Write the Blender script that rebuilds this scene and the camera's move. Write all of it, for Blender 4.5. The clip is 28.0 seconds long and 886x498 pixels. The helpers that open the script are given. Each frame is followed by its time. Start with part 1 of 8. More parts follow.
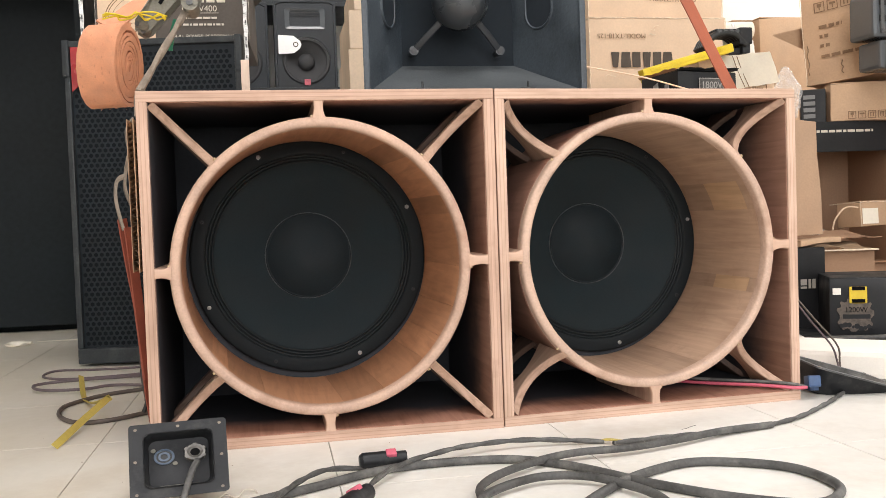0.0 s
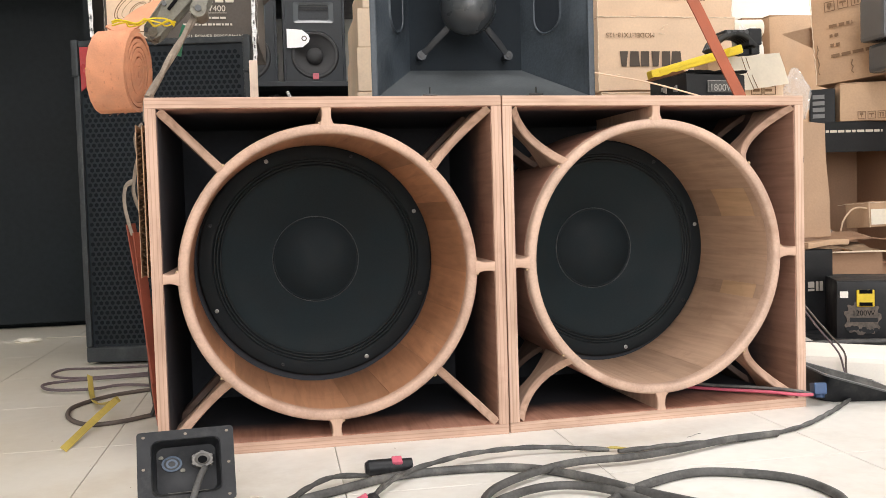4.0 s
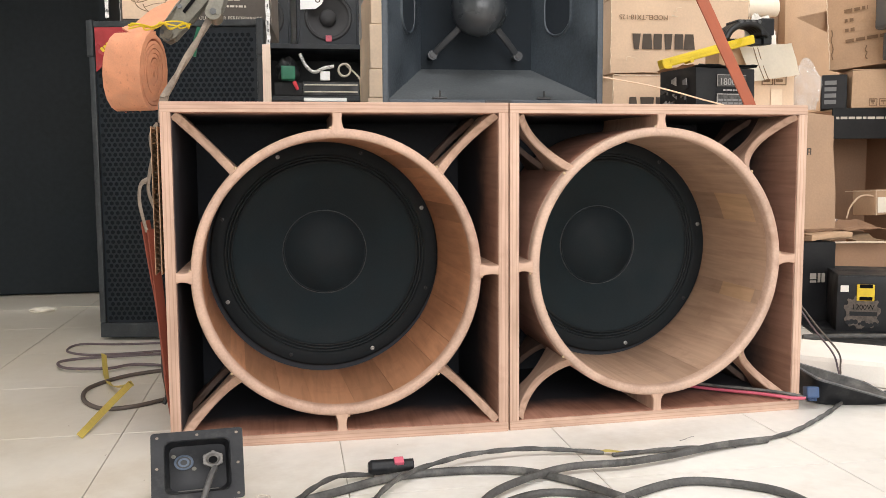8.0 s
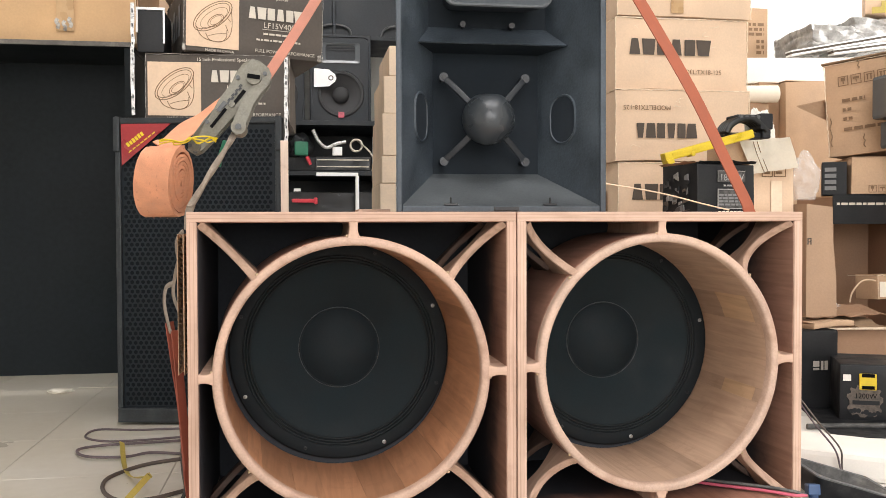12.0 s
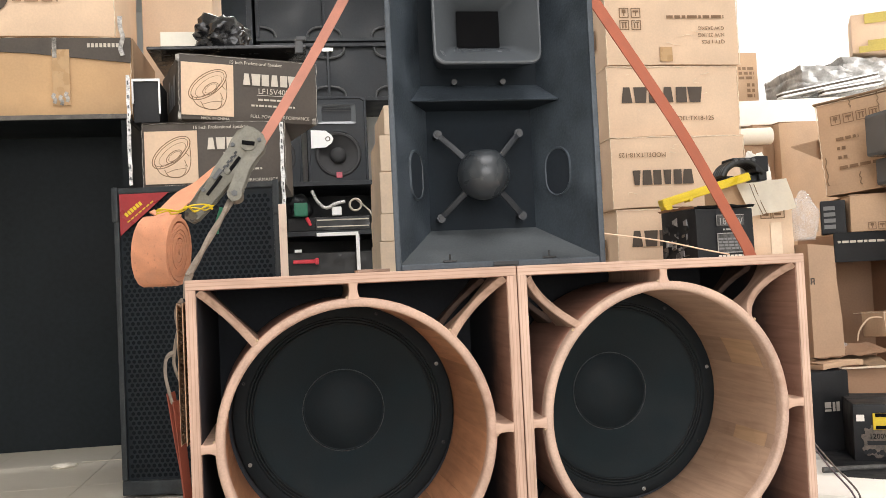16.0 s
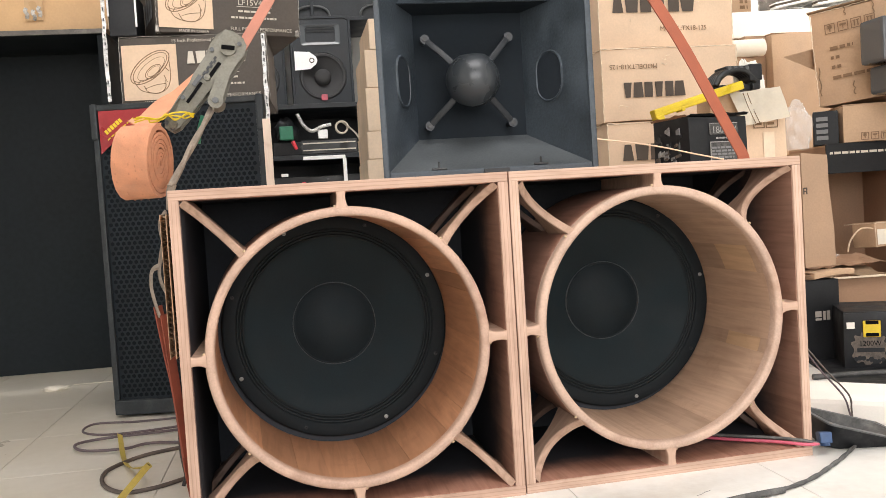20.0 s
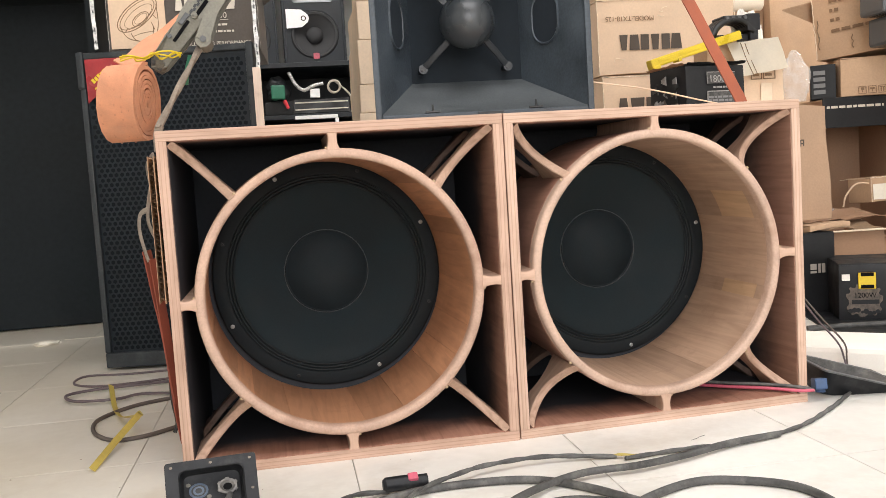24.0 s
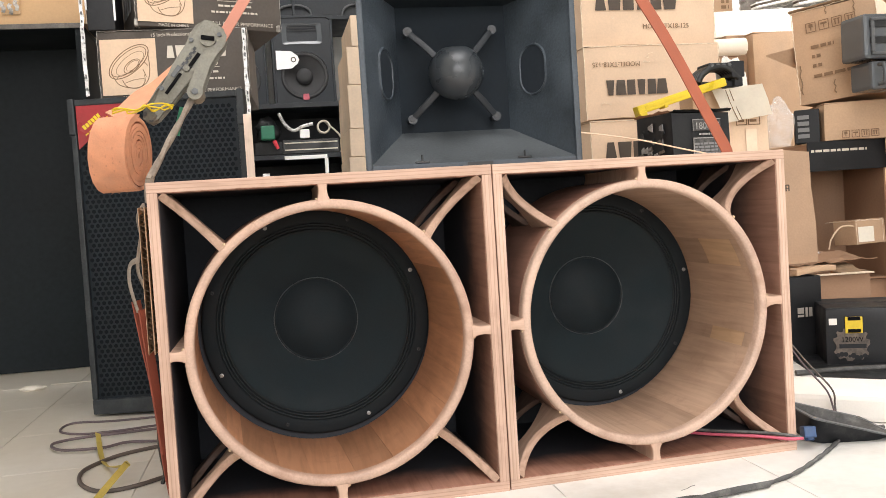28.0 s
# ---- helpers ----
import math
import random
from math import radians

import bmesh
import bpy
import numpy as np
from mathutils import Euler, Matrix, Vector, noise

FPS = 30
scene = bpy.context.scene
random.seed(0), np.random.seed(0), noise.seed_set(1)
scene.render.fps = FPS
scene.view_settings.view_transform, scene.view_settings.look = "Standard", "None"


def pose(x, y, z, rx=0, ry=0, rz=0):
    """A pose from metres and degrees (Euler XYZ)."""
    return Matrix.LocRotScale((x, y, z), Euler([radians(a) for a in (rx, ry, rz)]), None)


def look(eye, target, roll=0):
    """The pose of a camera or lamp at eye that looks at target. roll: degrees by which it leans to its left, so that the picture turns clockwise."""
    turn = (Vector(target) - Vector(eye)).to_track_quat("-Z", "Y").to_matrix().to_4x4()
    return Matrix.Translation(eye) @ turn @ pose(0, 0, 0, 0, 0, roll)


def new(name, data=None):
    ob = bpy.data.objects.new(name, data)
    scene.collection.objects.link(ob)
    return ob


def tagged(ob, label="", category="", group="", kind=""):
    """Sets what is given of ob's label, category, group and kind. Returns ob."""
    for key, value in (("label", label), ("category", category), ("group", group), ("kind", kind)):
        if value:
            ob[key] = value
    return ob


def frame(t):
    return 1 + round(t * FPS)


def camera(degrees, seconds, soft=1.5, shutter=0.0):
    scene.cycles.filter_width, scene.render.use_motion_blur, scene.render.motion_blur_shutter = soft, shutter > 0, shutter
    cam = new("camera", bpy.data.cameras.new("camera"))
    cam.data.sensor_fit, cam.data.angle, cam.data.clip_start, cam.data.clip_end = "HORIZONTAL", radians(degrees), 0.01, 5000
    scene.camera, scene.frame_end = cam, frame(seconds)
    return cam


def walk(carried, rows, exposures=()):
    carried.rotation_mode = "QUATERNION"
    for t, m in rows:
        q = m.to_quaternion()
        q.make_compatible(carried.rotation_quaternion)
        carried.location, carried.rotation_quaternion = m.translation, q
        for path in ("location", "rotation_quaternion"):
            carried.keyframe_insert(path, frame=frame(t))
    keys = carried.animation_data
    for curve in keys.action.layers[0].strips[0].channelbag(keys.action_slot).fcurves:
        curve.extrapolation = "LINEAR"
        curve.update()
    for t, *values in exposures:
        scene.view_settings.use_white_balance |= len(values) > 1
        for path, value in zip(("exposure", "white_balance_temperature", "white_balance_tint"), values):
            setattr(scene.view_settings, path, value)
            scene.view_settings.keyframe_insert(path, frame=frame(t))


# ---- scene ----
cam = camera(52.3, 28.0, soft=0.7)
PATH = [
    (0, (0.212, -1.549, 0.369), (0.582, 0.416, 0.298), -2.0),
    (0.5, (0.211, -1.546, 0.37), (0.585, 0.417, 0.298), -1.9),
    (1, (0.212, -1.548, 0.372), (0.578, 0.416, 0.298), -2.1),
    (1.5, (0.211, -1.549, 0.374), (0.578, 0.415, 0.298), -1.8),
    (2, (0.211, -1.548, 0.377), (0.575, 0.417, 0.295), -1.8),
    (2.5, (0.211, -1.549, 0.379), (0.575, 0.416, 0.304), -1.8),
    (3, (0.211, -1.55, 0.382), (0.567, 0.416, 0.3), -1.7),
    (3.5, (0.212, -1.551, 0.389), (0.565, 0.415, 0.303), -1.7),
    (5.5, (0.217, -1.56, 0.42), (0.567, 0.404, 0.272), -1.5),
    (6, (0.218, -1.563, 0.434), (0.548, 0.402, 0.255), -1.6),
    (6.5, (0.218, -1.569, 0.447), (0.559, 0.394, 0.274), -1.3),
    (7, (0.218, -1.576, 0.46), (0.533, 0.39, 0.272), -0.8),
    (7.5, (0.219, -1.583, 0.47), (0.53, 0.382, 0.268), -0.6),
    (8, (0.216, -1.589, 0.484), (0.545, 0.375, 0.296), -0.4),
    (8.5, (0.214, -1.599, 0.494), (0.538, 0.365, 0.3), -0.5),
    (9, (0.212, -1.609, 0.507), (0.518, 0.359, 0.319), -0.6),
    (9.5, (0.211, -1.618, 0.519), (0.523, 0.35, 0.348), 0.0),
    (10, (0.209, -1.626, 0.527), (0.513, 0.344, 0.371), 0.2),
    (10.5, (0.205, -1.631, 0.535), (0.525, 0.339, 0.402), 0.1),
    (11, (0.204, -1.641, 0.545), (0.502, 0.334, 0.431), 0.1),
    (11.5, (0.204, -1.651, 0.552), (0.499, 0.324, 0.436), -0.1),
    (12, (0.201, -1.659, 0.563), (0.513, 0.316, 0.515), -0.2),
    (12.5, (0.199, -1.668, 0.571), (0.52, 0.306, 0.559), -0.7),
    (13, (0.195, -1.678, 0.579), (0.524, 0.294, 0.628), -1.1),
    (13.5, (0.196, -1.683, 0.585), (0.526, 0.286, 0.692), -1.3),
    (15.5, (0.206, -1.659, 0.574), (0.522, 0.314, 0.676), -2.7),
    (16, (0.208, -1.652, 0.569), (0.517, 0.323, 0.641), -2.7),
    (16.5, (0.207, -1.646, 0.567), (0.523, 0.328, 0.617), -2.7),
    (17, (0.208, -1.643, 0.562), (0.528, 0.331, 0.588), -2.8),
    (17.5, (0.21, -1.641, 0.56), (0.53, 0.333, 0.566), -2.7),
    (18, (0.209, -1.639, 0.556), (0.531, 0.335, 0.548), -2.8),
    (18.5, (0.208, -1.634, 0.553), (0.532, 0.339, 0.536), -3.2),
    (19, (0.21, -1.629, 0.547), (0.538, 0.343, 0.503), -3.5),
    (19.5, (0.208, -1.621, 0.54), (0.543, 0.349, 0.472), -3.7),
    (20, (0.209, -1.615, 0.533), (0.534, 0.356, 0.442), -3.6),
    (20.5, (0.209, -1.608, 0.522), (0.544, 0.361, 0.414), -4.0),
    (21, (0.209, -1.599, 0.509), (0.542, 0.369, 0.372), -4.1),
    (21.5, (0.208, -1.6, 0.51), (0.553, 0.365, 0.371), -4.1),
    (23.5, (0.208, -1.593, 0.494), (0.539, 0.373, 0.334), -3.9),
    (24, (0.21, -1.592, 0.492), (0.544, 0.373, 0.324), -3.6),
    (24.5, (0.21, -1.589, 0.489), (0.541, 0.375, 0.313), -3.7),
    (25, (0.21, -1.589, 0.489), (0.546, 0.373, 0.304), -3.6),
    (25.5, (0.209, -1.589, 0.489), (0.549, 0.374, 0.308), -3.6),
    (26, (0.209, -1.59, 0.49), (0.541, 0.374, 0.307), -3.4),
    (26.5, (0.209, -1.591, 0.499), (0.545, 0.374, 0.33), -3.3),
    (27, (0.207, -1.596, 0.509), (0.532, 0.371, 0.351), -3.1),
    (27.5, (0.208, -1.604, 0.516), (0.516, 0.368, 0.38), -3.7),
    (28, (0.209, -1.598, 0.517), (0.573, 0.366, 0.428), -3.6),
]
EXPOSURES = [(0, 0.06), (6, 0.04), (8, 0.0), (10, 0.04), (12, 0.06), (13, 0.02), (16, -0.03), (20, 0.07), (24, 0.05), (28, 0.13)]
walk(cam, [(t, look(eye, target, roll)) for t, eye, target, roll in PATH], EXPOSURES)

# ---- light ----
world = bpy.data.worlds.new("sky")
scene.world = world
world.use_nodes = True
sky = world.node_tree.nodes.new("ShaderNodeTexSky")
sky.sky_type, sky.sun_disc = "NISHITA", False
sky.sun_elevation, sky.sun_rotation = radians(50), radians(200)
world.node_tree.links.new(sky.outputs[0], world.node_tree.nodes["Background"].inputs[0])
world.node_tree.nodes["Background"].inputs[1].default_value = 0.12


def area_light(name, place, target, wide, high, watts, colour):
    lamp = bpy.data.lights.new(name, "AREA")
    lamp.shape, lamp.size, lamp.size_y, lamp.energy, lamp.color = "RECTANGLE", wide, high, watts, colour
    ob = new(name, lamp)
    ob.matrix_world = look(place, target)
    return ob


area_light("shopfront_daylight", (0.7, -4.95, 1.75), (0.6, 0, 1.0), 4.1, 2.5, 158, (1.0, 0.955, 0.935))
# added overhead fill that brightens the floor; no such skylight is known
area_light("skylight_daylight", (0.9, -1.45, 3.37), (0.9, -1.45, 0), 2.2, 1.7, 74, (1.0, 0.965, 0.95))
# added fill that brightens the dim rear bay; its opening is made up
area_light("rear_skylight_daylight", (0.5, 4.3, 3.37), (0.5, 4.3, 0), 1.4, 1.0, 60, (1.0, 0.97, 0.95))
area_light("east_window_daylight", (4.52, 1.9, 2.0), (3.2, 2.6, 1.7), 1.5, 1.5, 85, (1.0, 0.98, 0.95))


# ---- materials ----
def nodes_of(name):
    m = bpy.data.materials.new(name)
    m.use_nodes = True
    t = m.node_tree
    return m, t, t.nodes["Principled BSDF"]


def mat(name, colour, rough=0.6, vary=0.25, scale=8.0, grain=120.0, bump=0.1, metal=0.0, stretch=(1, 1, 1), dirt=None, random_tone=0.0, coat=0.0, rough_vary=0.15, dirt_amount=0.5, spec=0.5, world_grain=False):
    """A painted, moulded or natural surface: broad stains, fine grain, small relief."""
    m, t, b = nodes_of(name)
    N, L = t.nodes, t.links
    tc = N.new("ShaderNodeTexCoord")
    mp = N.new("ShaderNodeMapping")
    mp.inputs["Scale"].default_value = stretch
    src = tc.outputs["Object"]
    if world_grain:
        spot = N.new("ShaderNodeObjectInfo")
        total = N.new("ShaderNodeVectorMath")
        L.new(src, total.inputs[0])
        L.new(spot.outputs["Location"], total.inputs[1])
        src = total.outputs[0]
    L.new(src, mp.inputs[0])
    b.inputs["Specular IOR Level"].default_value = spec
    big = N.new("ShaderNodeTexNoise")
    big.inputs["Scale"].default_value, big.inputs["Detail"].default_value = scale, 5
    fine = N.new("ShaderNodeTexNoise")
    fine.inputs["Scale"].default_value, fine.inputs["Detail"].default_value = grain, 3
    for n in (big, fine):
        L.new(mp.outputs[0], n.inputs["Vector"])
    mixed = N.new("ShaderNodeMath")
    mixed.operation = "MULTIPLY_ADD"
    L.new(fine.outputs[0], mixed.inputs[0])
    mixed.inputs[1].default_value = 0.45
    L.new(big.outputs[0], mixed.inputs[2])
    ramp = N.new("ShaderNodeValToRGB")
    ramp.color_ramp.elements[0].position, ramp.color_ramp.elements[1].position = 0.45, 1.0
    lo = [c * (1 - vary) for c in colour]
    hi = [min(1, c * (1 + vary * 0.6)) for c in colour]
    ramp.color_ramp.elements[0].color, ramp.color_ramp.elements[1].color = (*lo, 1), (*hi, 1)
    L.new(mixed.outputs[0], ramp.inputs[0])
    out = ramp.outputs[0]
    if dirt:
        spots = N.new("ShaderNodeTexNoise")
        spots.inputs["Scale"].default_value, spots.inputs["Detail"].default_value, spots.inputs["Roughness"].default_value = scale * 0.6, 8, 0.7
        L.new(src, spots.inputs["Vector"])
        r2 = N.new("ShaderNodeValToRGB")
        r2.color_ramp.elements[0].position, r2.color_ramp.elements[1].position = 0.52, 0.72
        r2.color_ramp.elements[1].color = (dirt_amount,) * 3 + (1,)
        L.new(spots.outputs[0], r2.inputs[0])
        mx = N.new("ShaderNodeMixRGB")
        L.new(r2.outputs[0], mx.inputs[0])
        L.new(out, mx.inputs[1])
        mx.inputs[2].default_value = (*dirt, 1)
        out = mx.outputs[0]
    if random_tone:
        info = N.new("ShaderNodeObjectInfo")
        mr = N.new("ShaderNodeMapRange")
        mr.inputs[3].default_value, mr.inputs[4].default_value = 1 - random_tone, 1 + random_tone
        L.new(info.outputs["Random"], mr.inputs[0])
        hs = N.new("ShaderNodeHueSaturation")
        L.new(mr.outputs[0], hs.inputs["Value"])
        L.new(out, hs.inputs["Color"])
        out = hs.outputs[0]
    L.new(out, b.inputs["Base Color"])
    rr = N.new("ShaderNodeMapRange")
    rr.inputs[1].default_value, rr.inputs[2].default_value = 0.3, 0.7
    rr.inputs[3].default_value, rr.inputs[4].default_value = max(0.03, rough - rough_vary), min(1, rough + rough_vary)
    L.new(big.outputs[0], rr.inputs[0])
    L.new(rr.outputs[0], b.inputs["Roughness"])
    b.inputs["Metallic"].default_value = metal
    b.inputs["Coat Weight"].default_value = coat
    if bump:
        bp = N.new("ShaderNodeBump")
        bp.inputs["Strength"].default_value, bp.inputs["Distance"].default_value = bump, 0.002
        L.new(mixed.outputs[0], bp.inputs["Height"])
        L.new(bp.outputs[0], b.inputs["Normal"])
    return m


def wood(name, colour, along="X", ply=None, vary=0.3, rough=0.62, random_tone=0.0):
    """Sawn timber with grain along one axis; ply: the axis across which the veneers are stacked."""
    s = {"X": (0.06, 1, 1), "Y": (1, 0.06, 1), "Z": (1, 1, 0.06)}[along]
    m, t, b = nodes_of(name)
    N, L = t.nodes, t.links
    tc = N.new("ShaderNodeTexCoord")
    mp = N.new("ShaderNodeMapping")
    mp.inputs["Scale"].default_value = s
    L.new(tc.outputs["Object"], mp.inputs[0])
    g = N.new("ShaderNodeTexNoise")
    g.inputs["Scale"].default_value, g.inputs["Detail"].default_value, g.inputs["Distortion"].default_value = 90, 6, 0.6
    L.new(mp.outputs[0], g.inputs["Vector"])
    big = N.new("ShaderNodeTexNoise")
    big.inputs["Scale"].default_value, big.inputs["Detail"].default_value = 7, 4
    L.new(tc.outputs["Object"], big.inputs["Vector"])
    add = N.new("ShaderNodeMath")
    add.operation = "MULTIPLY_ADD"
    L.new(big.outputs[0], add.inputs[0])
    add.inputs[1].default_value = 0.7
    L.new(g.outputs[0], add.inputs[2])
    ramp = N.new("ShaderNodeValToRGB")
    e = ramp.color_ramp.elements
    e[0].position, e[1].position = 0.55, 1.1
    e[0].color = (colour[0] * (1 - vary), colour[1] * (1 - vary * 1.15), colour[2] * (1 - vary * 1.3), 1)
    e[1].color = (*[min(1, c * (1 + vary * 0.45)) for c in colour], 1)
    L.new(add.outputs[0], ramp.inputs[0])
    scuff = N.new("ShaderNodeTexNoise")
    scuff.inputs["Scale"].default_value, scuff.inputs["Detail"].default_value, scuff.inputs["Roughness"].default_value = 11, 9, 0.72
    L.new(tc.outputs["Object"], scuff.inputs["Vector"])
    sr = N.new("ShaderNodeMapRange")
    sr.inputs[1].default_value, sr.inputs[2].default_value = 0.55, 0.72
    sr.inputs[3].default_value, sr.inputs[4].default_value = 0.0, 0.45
    L.new(scuff.outputs[0], sr.inputs[0])
    worn = N.new("ShaderNodeMixRGB")
    L.new(sr.outputs[0], worn.inputs[0])
    L.new(ramp.outputs[0], worn.inputs[1])
    worn.inputs[2].default_value = (colour[0] * 0.6, colour[1] * 0.5, colour[2] * 0.45, 1)
    out = worn.outputs[0]
    if ply:
        sep = N.new("ShaderNodeSeparateXYZ")
        L.new(tc.outputs["Object"], sep.inputs[0])
        w = N.new("ShaderNodeMath")
        w.operation = "MULTIPLY_ADD"
        L.new(big.outputs[0], w.inputs[0])
        w.inputs[1].default_value = 0.0025
        L.new(sep.outputs[ply], w.inputs[2])
        f = N.new("ShaderNodeMath")
        f.operation = "PINGPONG"
        L.new(w.outputs[0], f.inputs[0])
        f.inputs[1].default_value = 0.0034
        r2 = N.new("ShaderNodeMapRange")
        r2.inputs[1].default_value, r2.inputs[2].default_value = 0.0002, 0.0009
        r2.inputs[3].default_value, r2.inputs[4].default_value = 0.42, 0.0
        L.new(f.outputs[0], r2.inputs[0])
        mx = N.new("ShaderNodeMixRGB")
        mx.blend_type = "MULTIPLY"
        L.new(r2.outputs[0], mx.inputs[0])
        L.new(out, mx.inputs[1])
        mx.inputs[2].default_value = (0.52, 0.38, 0.29, 1)
        out = mx.outputs[0]
    if random_tone:
        info = N.new("ShaderNodeObjectInfo")
        mr = N.new("ShaderNodeMapRange")
        mr.inputs[3].default_value, mr.inputs[4].default_value = 1 - random_tone, 1 + random_tone * 0.8
        L.new(info.outputs["Random"], mr.inputs[0])
        hs = N.new("ShaderNodeHueSaturation")
        L.new(mr.outputs[0], hs.inputs["Value"])
        L.new(out, hs.inputs["Color"])
        out = hs.outputs[0]
    L.new(out, b.inputs["Base Color"])
    b.inputs["Roughness"].default_value = rough
    bp = N.new("ShaderNodeBump")
    bp.inputs["Strength"].default_value, bp.inputs["Distance"].default_value = 0.25, 0.001
    L.new(g.outputs[0], bp.inputs["Height"])
    L.new(bp.outputs[0], b.inputs["Normal"])
    return m


def shaded_inward(name, colour, along, start, width):
    """Bare veneer turning unevenly black further in: black overspray, and the inside's shade put into the colour."""
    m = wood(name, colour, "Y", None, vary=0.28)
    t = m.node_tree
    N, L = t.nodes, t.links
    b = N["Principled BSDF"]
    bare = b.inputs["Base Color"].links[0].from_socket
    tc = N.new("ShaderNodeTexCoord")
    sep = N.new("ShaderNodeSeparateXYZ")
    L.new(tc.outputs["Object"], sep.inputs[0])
    patchy = N.new("ShaderNodeTexNoise")
    patchy.inputs["Scale"].default_value, patchy.inputs["Detail"].default_value, patchy.inputs["Roughness"].default_value = 5.5, 7, 0.65
    L.new(tc.outputs["Object"], patchy.inputs["Vector"])
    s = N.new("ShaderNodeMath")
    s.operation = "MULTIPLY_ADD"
    L.new(patchy.outputs[0], s.inputs[0])
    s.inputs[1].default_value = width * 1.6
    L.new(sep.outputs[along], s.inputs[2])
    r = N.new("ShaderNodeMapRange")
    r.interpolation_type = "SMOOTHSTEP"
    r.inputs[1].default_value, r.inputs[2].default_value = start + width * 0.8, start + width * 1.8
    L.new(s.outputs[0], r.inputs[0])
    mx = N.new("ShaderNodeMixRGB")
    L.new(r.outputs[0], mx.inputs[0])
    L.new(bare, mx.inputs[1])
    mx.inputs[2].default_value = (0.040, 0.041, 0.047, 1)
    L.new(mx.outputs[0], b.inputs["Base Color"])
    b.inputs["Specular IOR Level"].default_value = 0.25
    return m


def plain(name, colour, rough=0.7):
    return mat(name, colour, rough, 0.12, 30, 200, 0.02)


PLY = (0.495, 0.328, 0.245)
M_ply_x = wood("plywood_panel_upright", PLY, "Z", "X")
M_ply_z = wood("plywood_panel_level", PLY, "X", "Z")
M_ply_x_pale = wood("pale_plywood_panel_upright", (0.54, 0.372, 0.282), "Z", "X")
M_ply_z_pale = wood("pale_plywood_panel_level", (0.54, 0.372, 0.282), "X", "Z")
M_rim_pale = mat("pale_sanded_tube_rim", (0.555, 0.385, 0.293), 0.6, 0.3, 12, 220, 0.15, dirt=(0.33, 0.20, 0.135), dirt_amount=0.85)
M_ply_y = wood("plywood_board", (0.49, 0.325, 0.238), "X")
M_batten = wood("pale_raw_batten", (0.74, 0.60, 0.49), "Z", None, vary=0.2)
M_veneer = wood("red_face_veneer", (0.36, 0.185, 0.13), "Y", None, vary=0.25)
# veneers of the inner faces, with the inside's shade put into their colour
M_shade_side = shaded_inward("oversprayed_side_veneer", (0.29, 0.165, 0.118), "Y", 0.07, 0.15)
M_shade_floor = shaded_inward("oversprayed_bottom_veneer", (0.36, 0.185, 0.13), "Y", 0.04, 0.11)
M_shade_dark = shaded_inward("oversprayed_shaded_veneer", (0.30, 0.16, 0.11), "Y", -0.03, 0.05)
M_shade_top = shaded_inward("oversprayed_top_veneer", (0.34, 0.18, 0.125), "Y", 0.0, 0.10)
# the front ribs' wood darkened, to paint the shade deep inside
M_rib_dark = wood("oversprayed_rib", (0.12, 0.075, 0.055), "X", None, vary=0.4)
M_rim = mat("sanded_tube_rim", (0.53, 0.352, 0.262), 0.6, 0.3, 12, 220, 0.15, dirt=(0.30, 0.17, 0.115), dirt_amount=0.9)
M_stave = wood("red_glued_staves", (0.455, 0.228, 0.122), "Y", None, vary=0.26, random_tone=0.26, rough=0.45)
M_stave_pale = wood("pale_glued_staves", (0.475, 0.320, 0.222), "Y", None, vary=0.22, random_tone=0.17, rough=0.5)
M_stave_yellow = wood("yellow_stave", (0.57, 0.375, 0.225), "Y", None, vary=0.2, rough=0.5)
# boards deep in the cabinets are near black, for the shade there
M_inside = mat("black_inside_paint", (0.050, 0.054, 0.062), 0.8, spec=0.2)
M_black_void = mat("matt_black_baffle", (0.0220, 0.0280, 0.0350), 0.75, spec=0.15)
# roof and baffles of the speaker mouth, darkened to paint their shade
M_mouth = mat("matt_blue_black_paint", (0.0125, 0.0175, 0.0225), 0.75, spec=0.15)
M_black_metal = mat("black_enamel", (0.012, 0.0125, 0.013), 0.42, 0.3, 20, 300, 0.05)
M_cone = mat("paper_cone", (0.0135, 0.0215, 0.0248), 0.72, 0.3, 14, 300, 0.2, spec=0.22)
M_cap = mat("dust_cap_paper", (0.0115, 0.0172, 0.0200), 0.72, 0.3, 20, 300, 0.2, spec=0.22)
M_basket = mat("matt_black_basket", (0.0130, 0.0165, 0.0185), 0.75, 0.35, 20, 300, 0.08, spec=0.2)
M_bead = mat("grey_glue_bead", (0.085, 0.092, 0.094), 0.5, 0.5, 60)
M_bolt = mat("dull_zinc_bolt", (0.42, 0.42, 0.40), 0.45, 0.3, 90, 300, 0.05, metal=1.0)
M_monitor = mat("grey_monitor_cone", (0.058, 0.058, 0.060), 0.75, 0.2, 14, 300, 0.1, spec=0.2)
M_rubber = mat("treated_surround", (0.0125, 0.0162, 0.0180), 0.55, 0.25, 20, 200, 0.05, spec=0.25)
M_steel = mat("zinc_steel", (0.62, 0.62, 0.60), 0.35, 0.2, 40, 300, 0.05, metal=1.0)
M_old_steel = mat("worn_galvanised_steel", (0.21, 0.20, 0.165), 0.6, 0.4, 40, 300, 0.15, metal=0.45, dirt=(0.10, 0.085, 0.06))
M_floor = mat("white_ceramic_tile", (0.83, 0.80, 0.745), 0.34, 0.12, 1.6, 40, 0.02, dirt=(0.44, 0.355, 0.255), random_tone=0.012, dirt_amount=0.7, rough_vary=0.1, world_grain=True)
FT = M_floor.node_tree
fb = FT.nodes["Principled BSDF"]
tile_tone = fb.inputs["Base Color"].links[0].from_socket
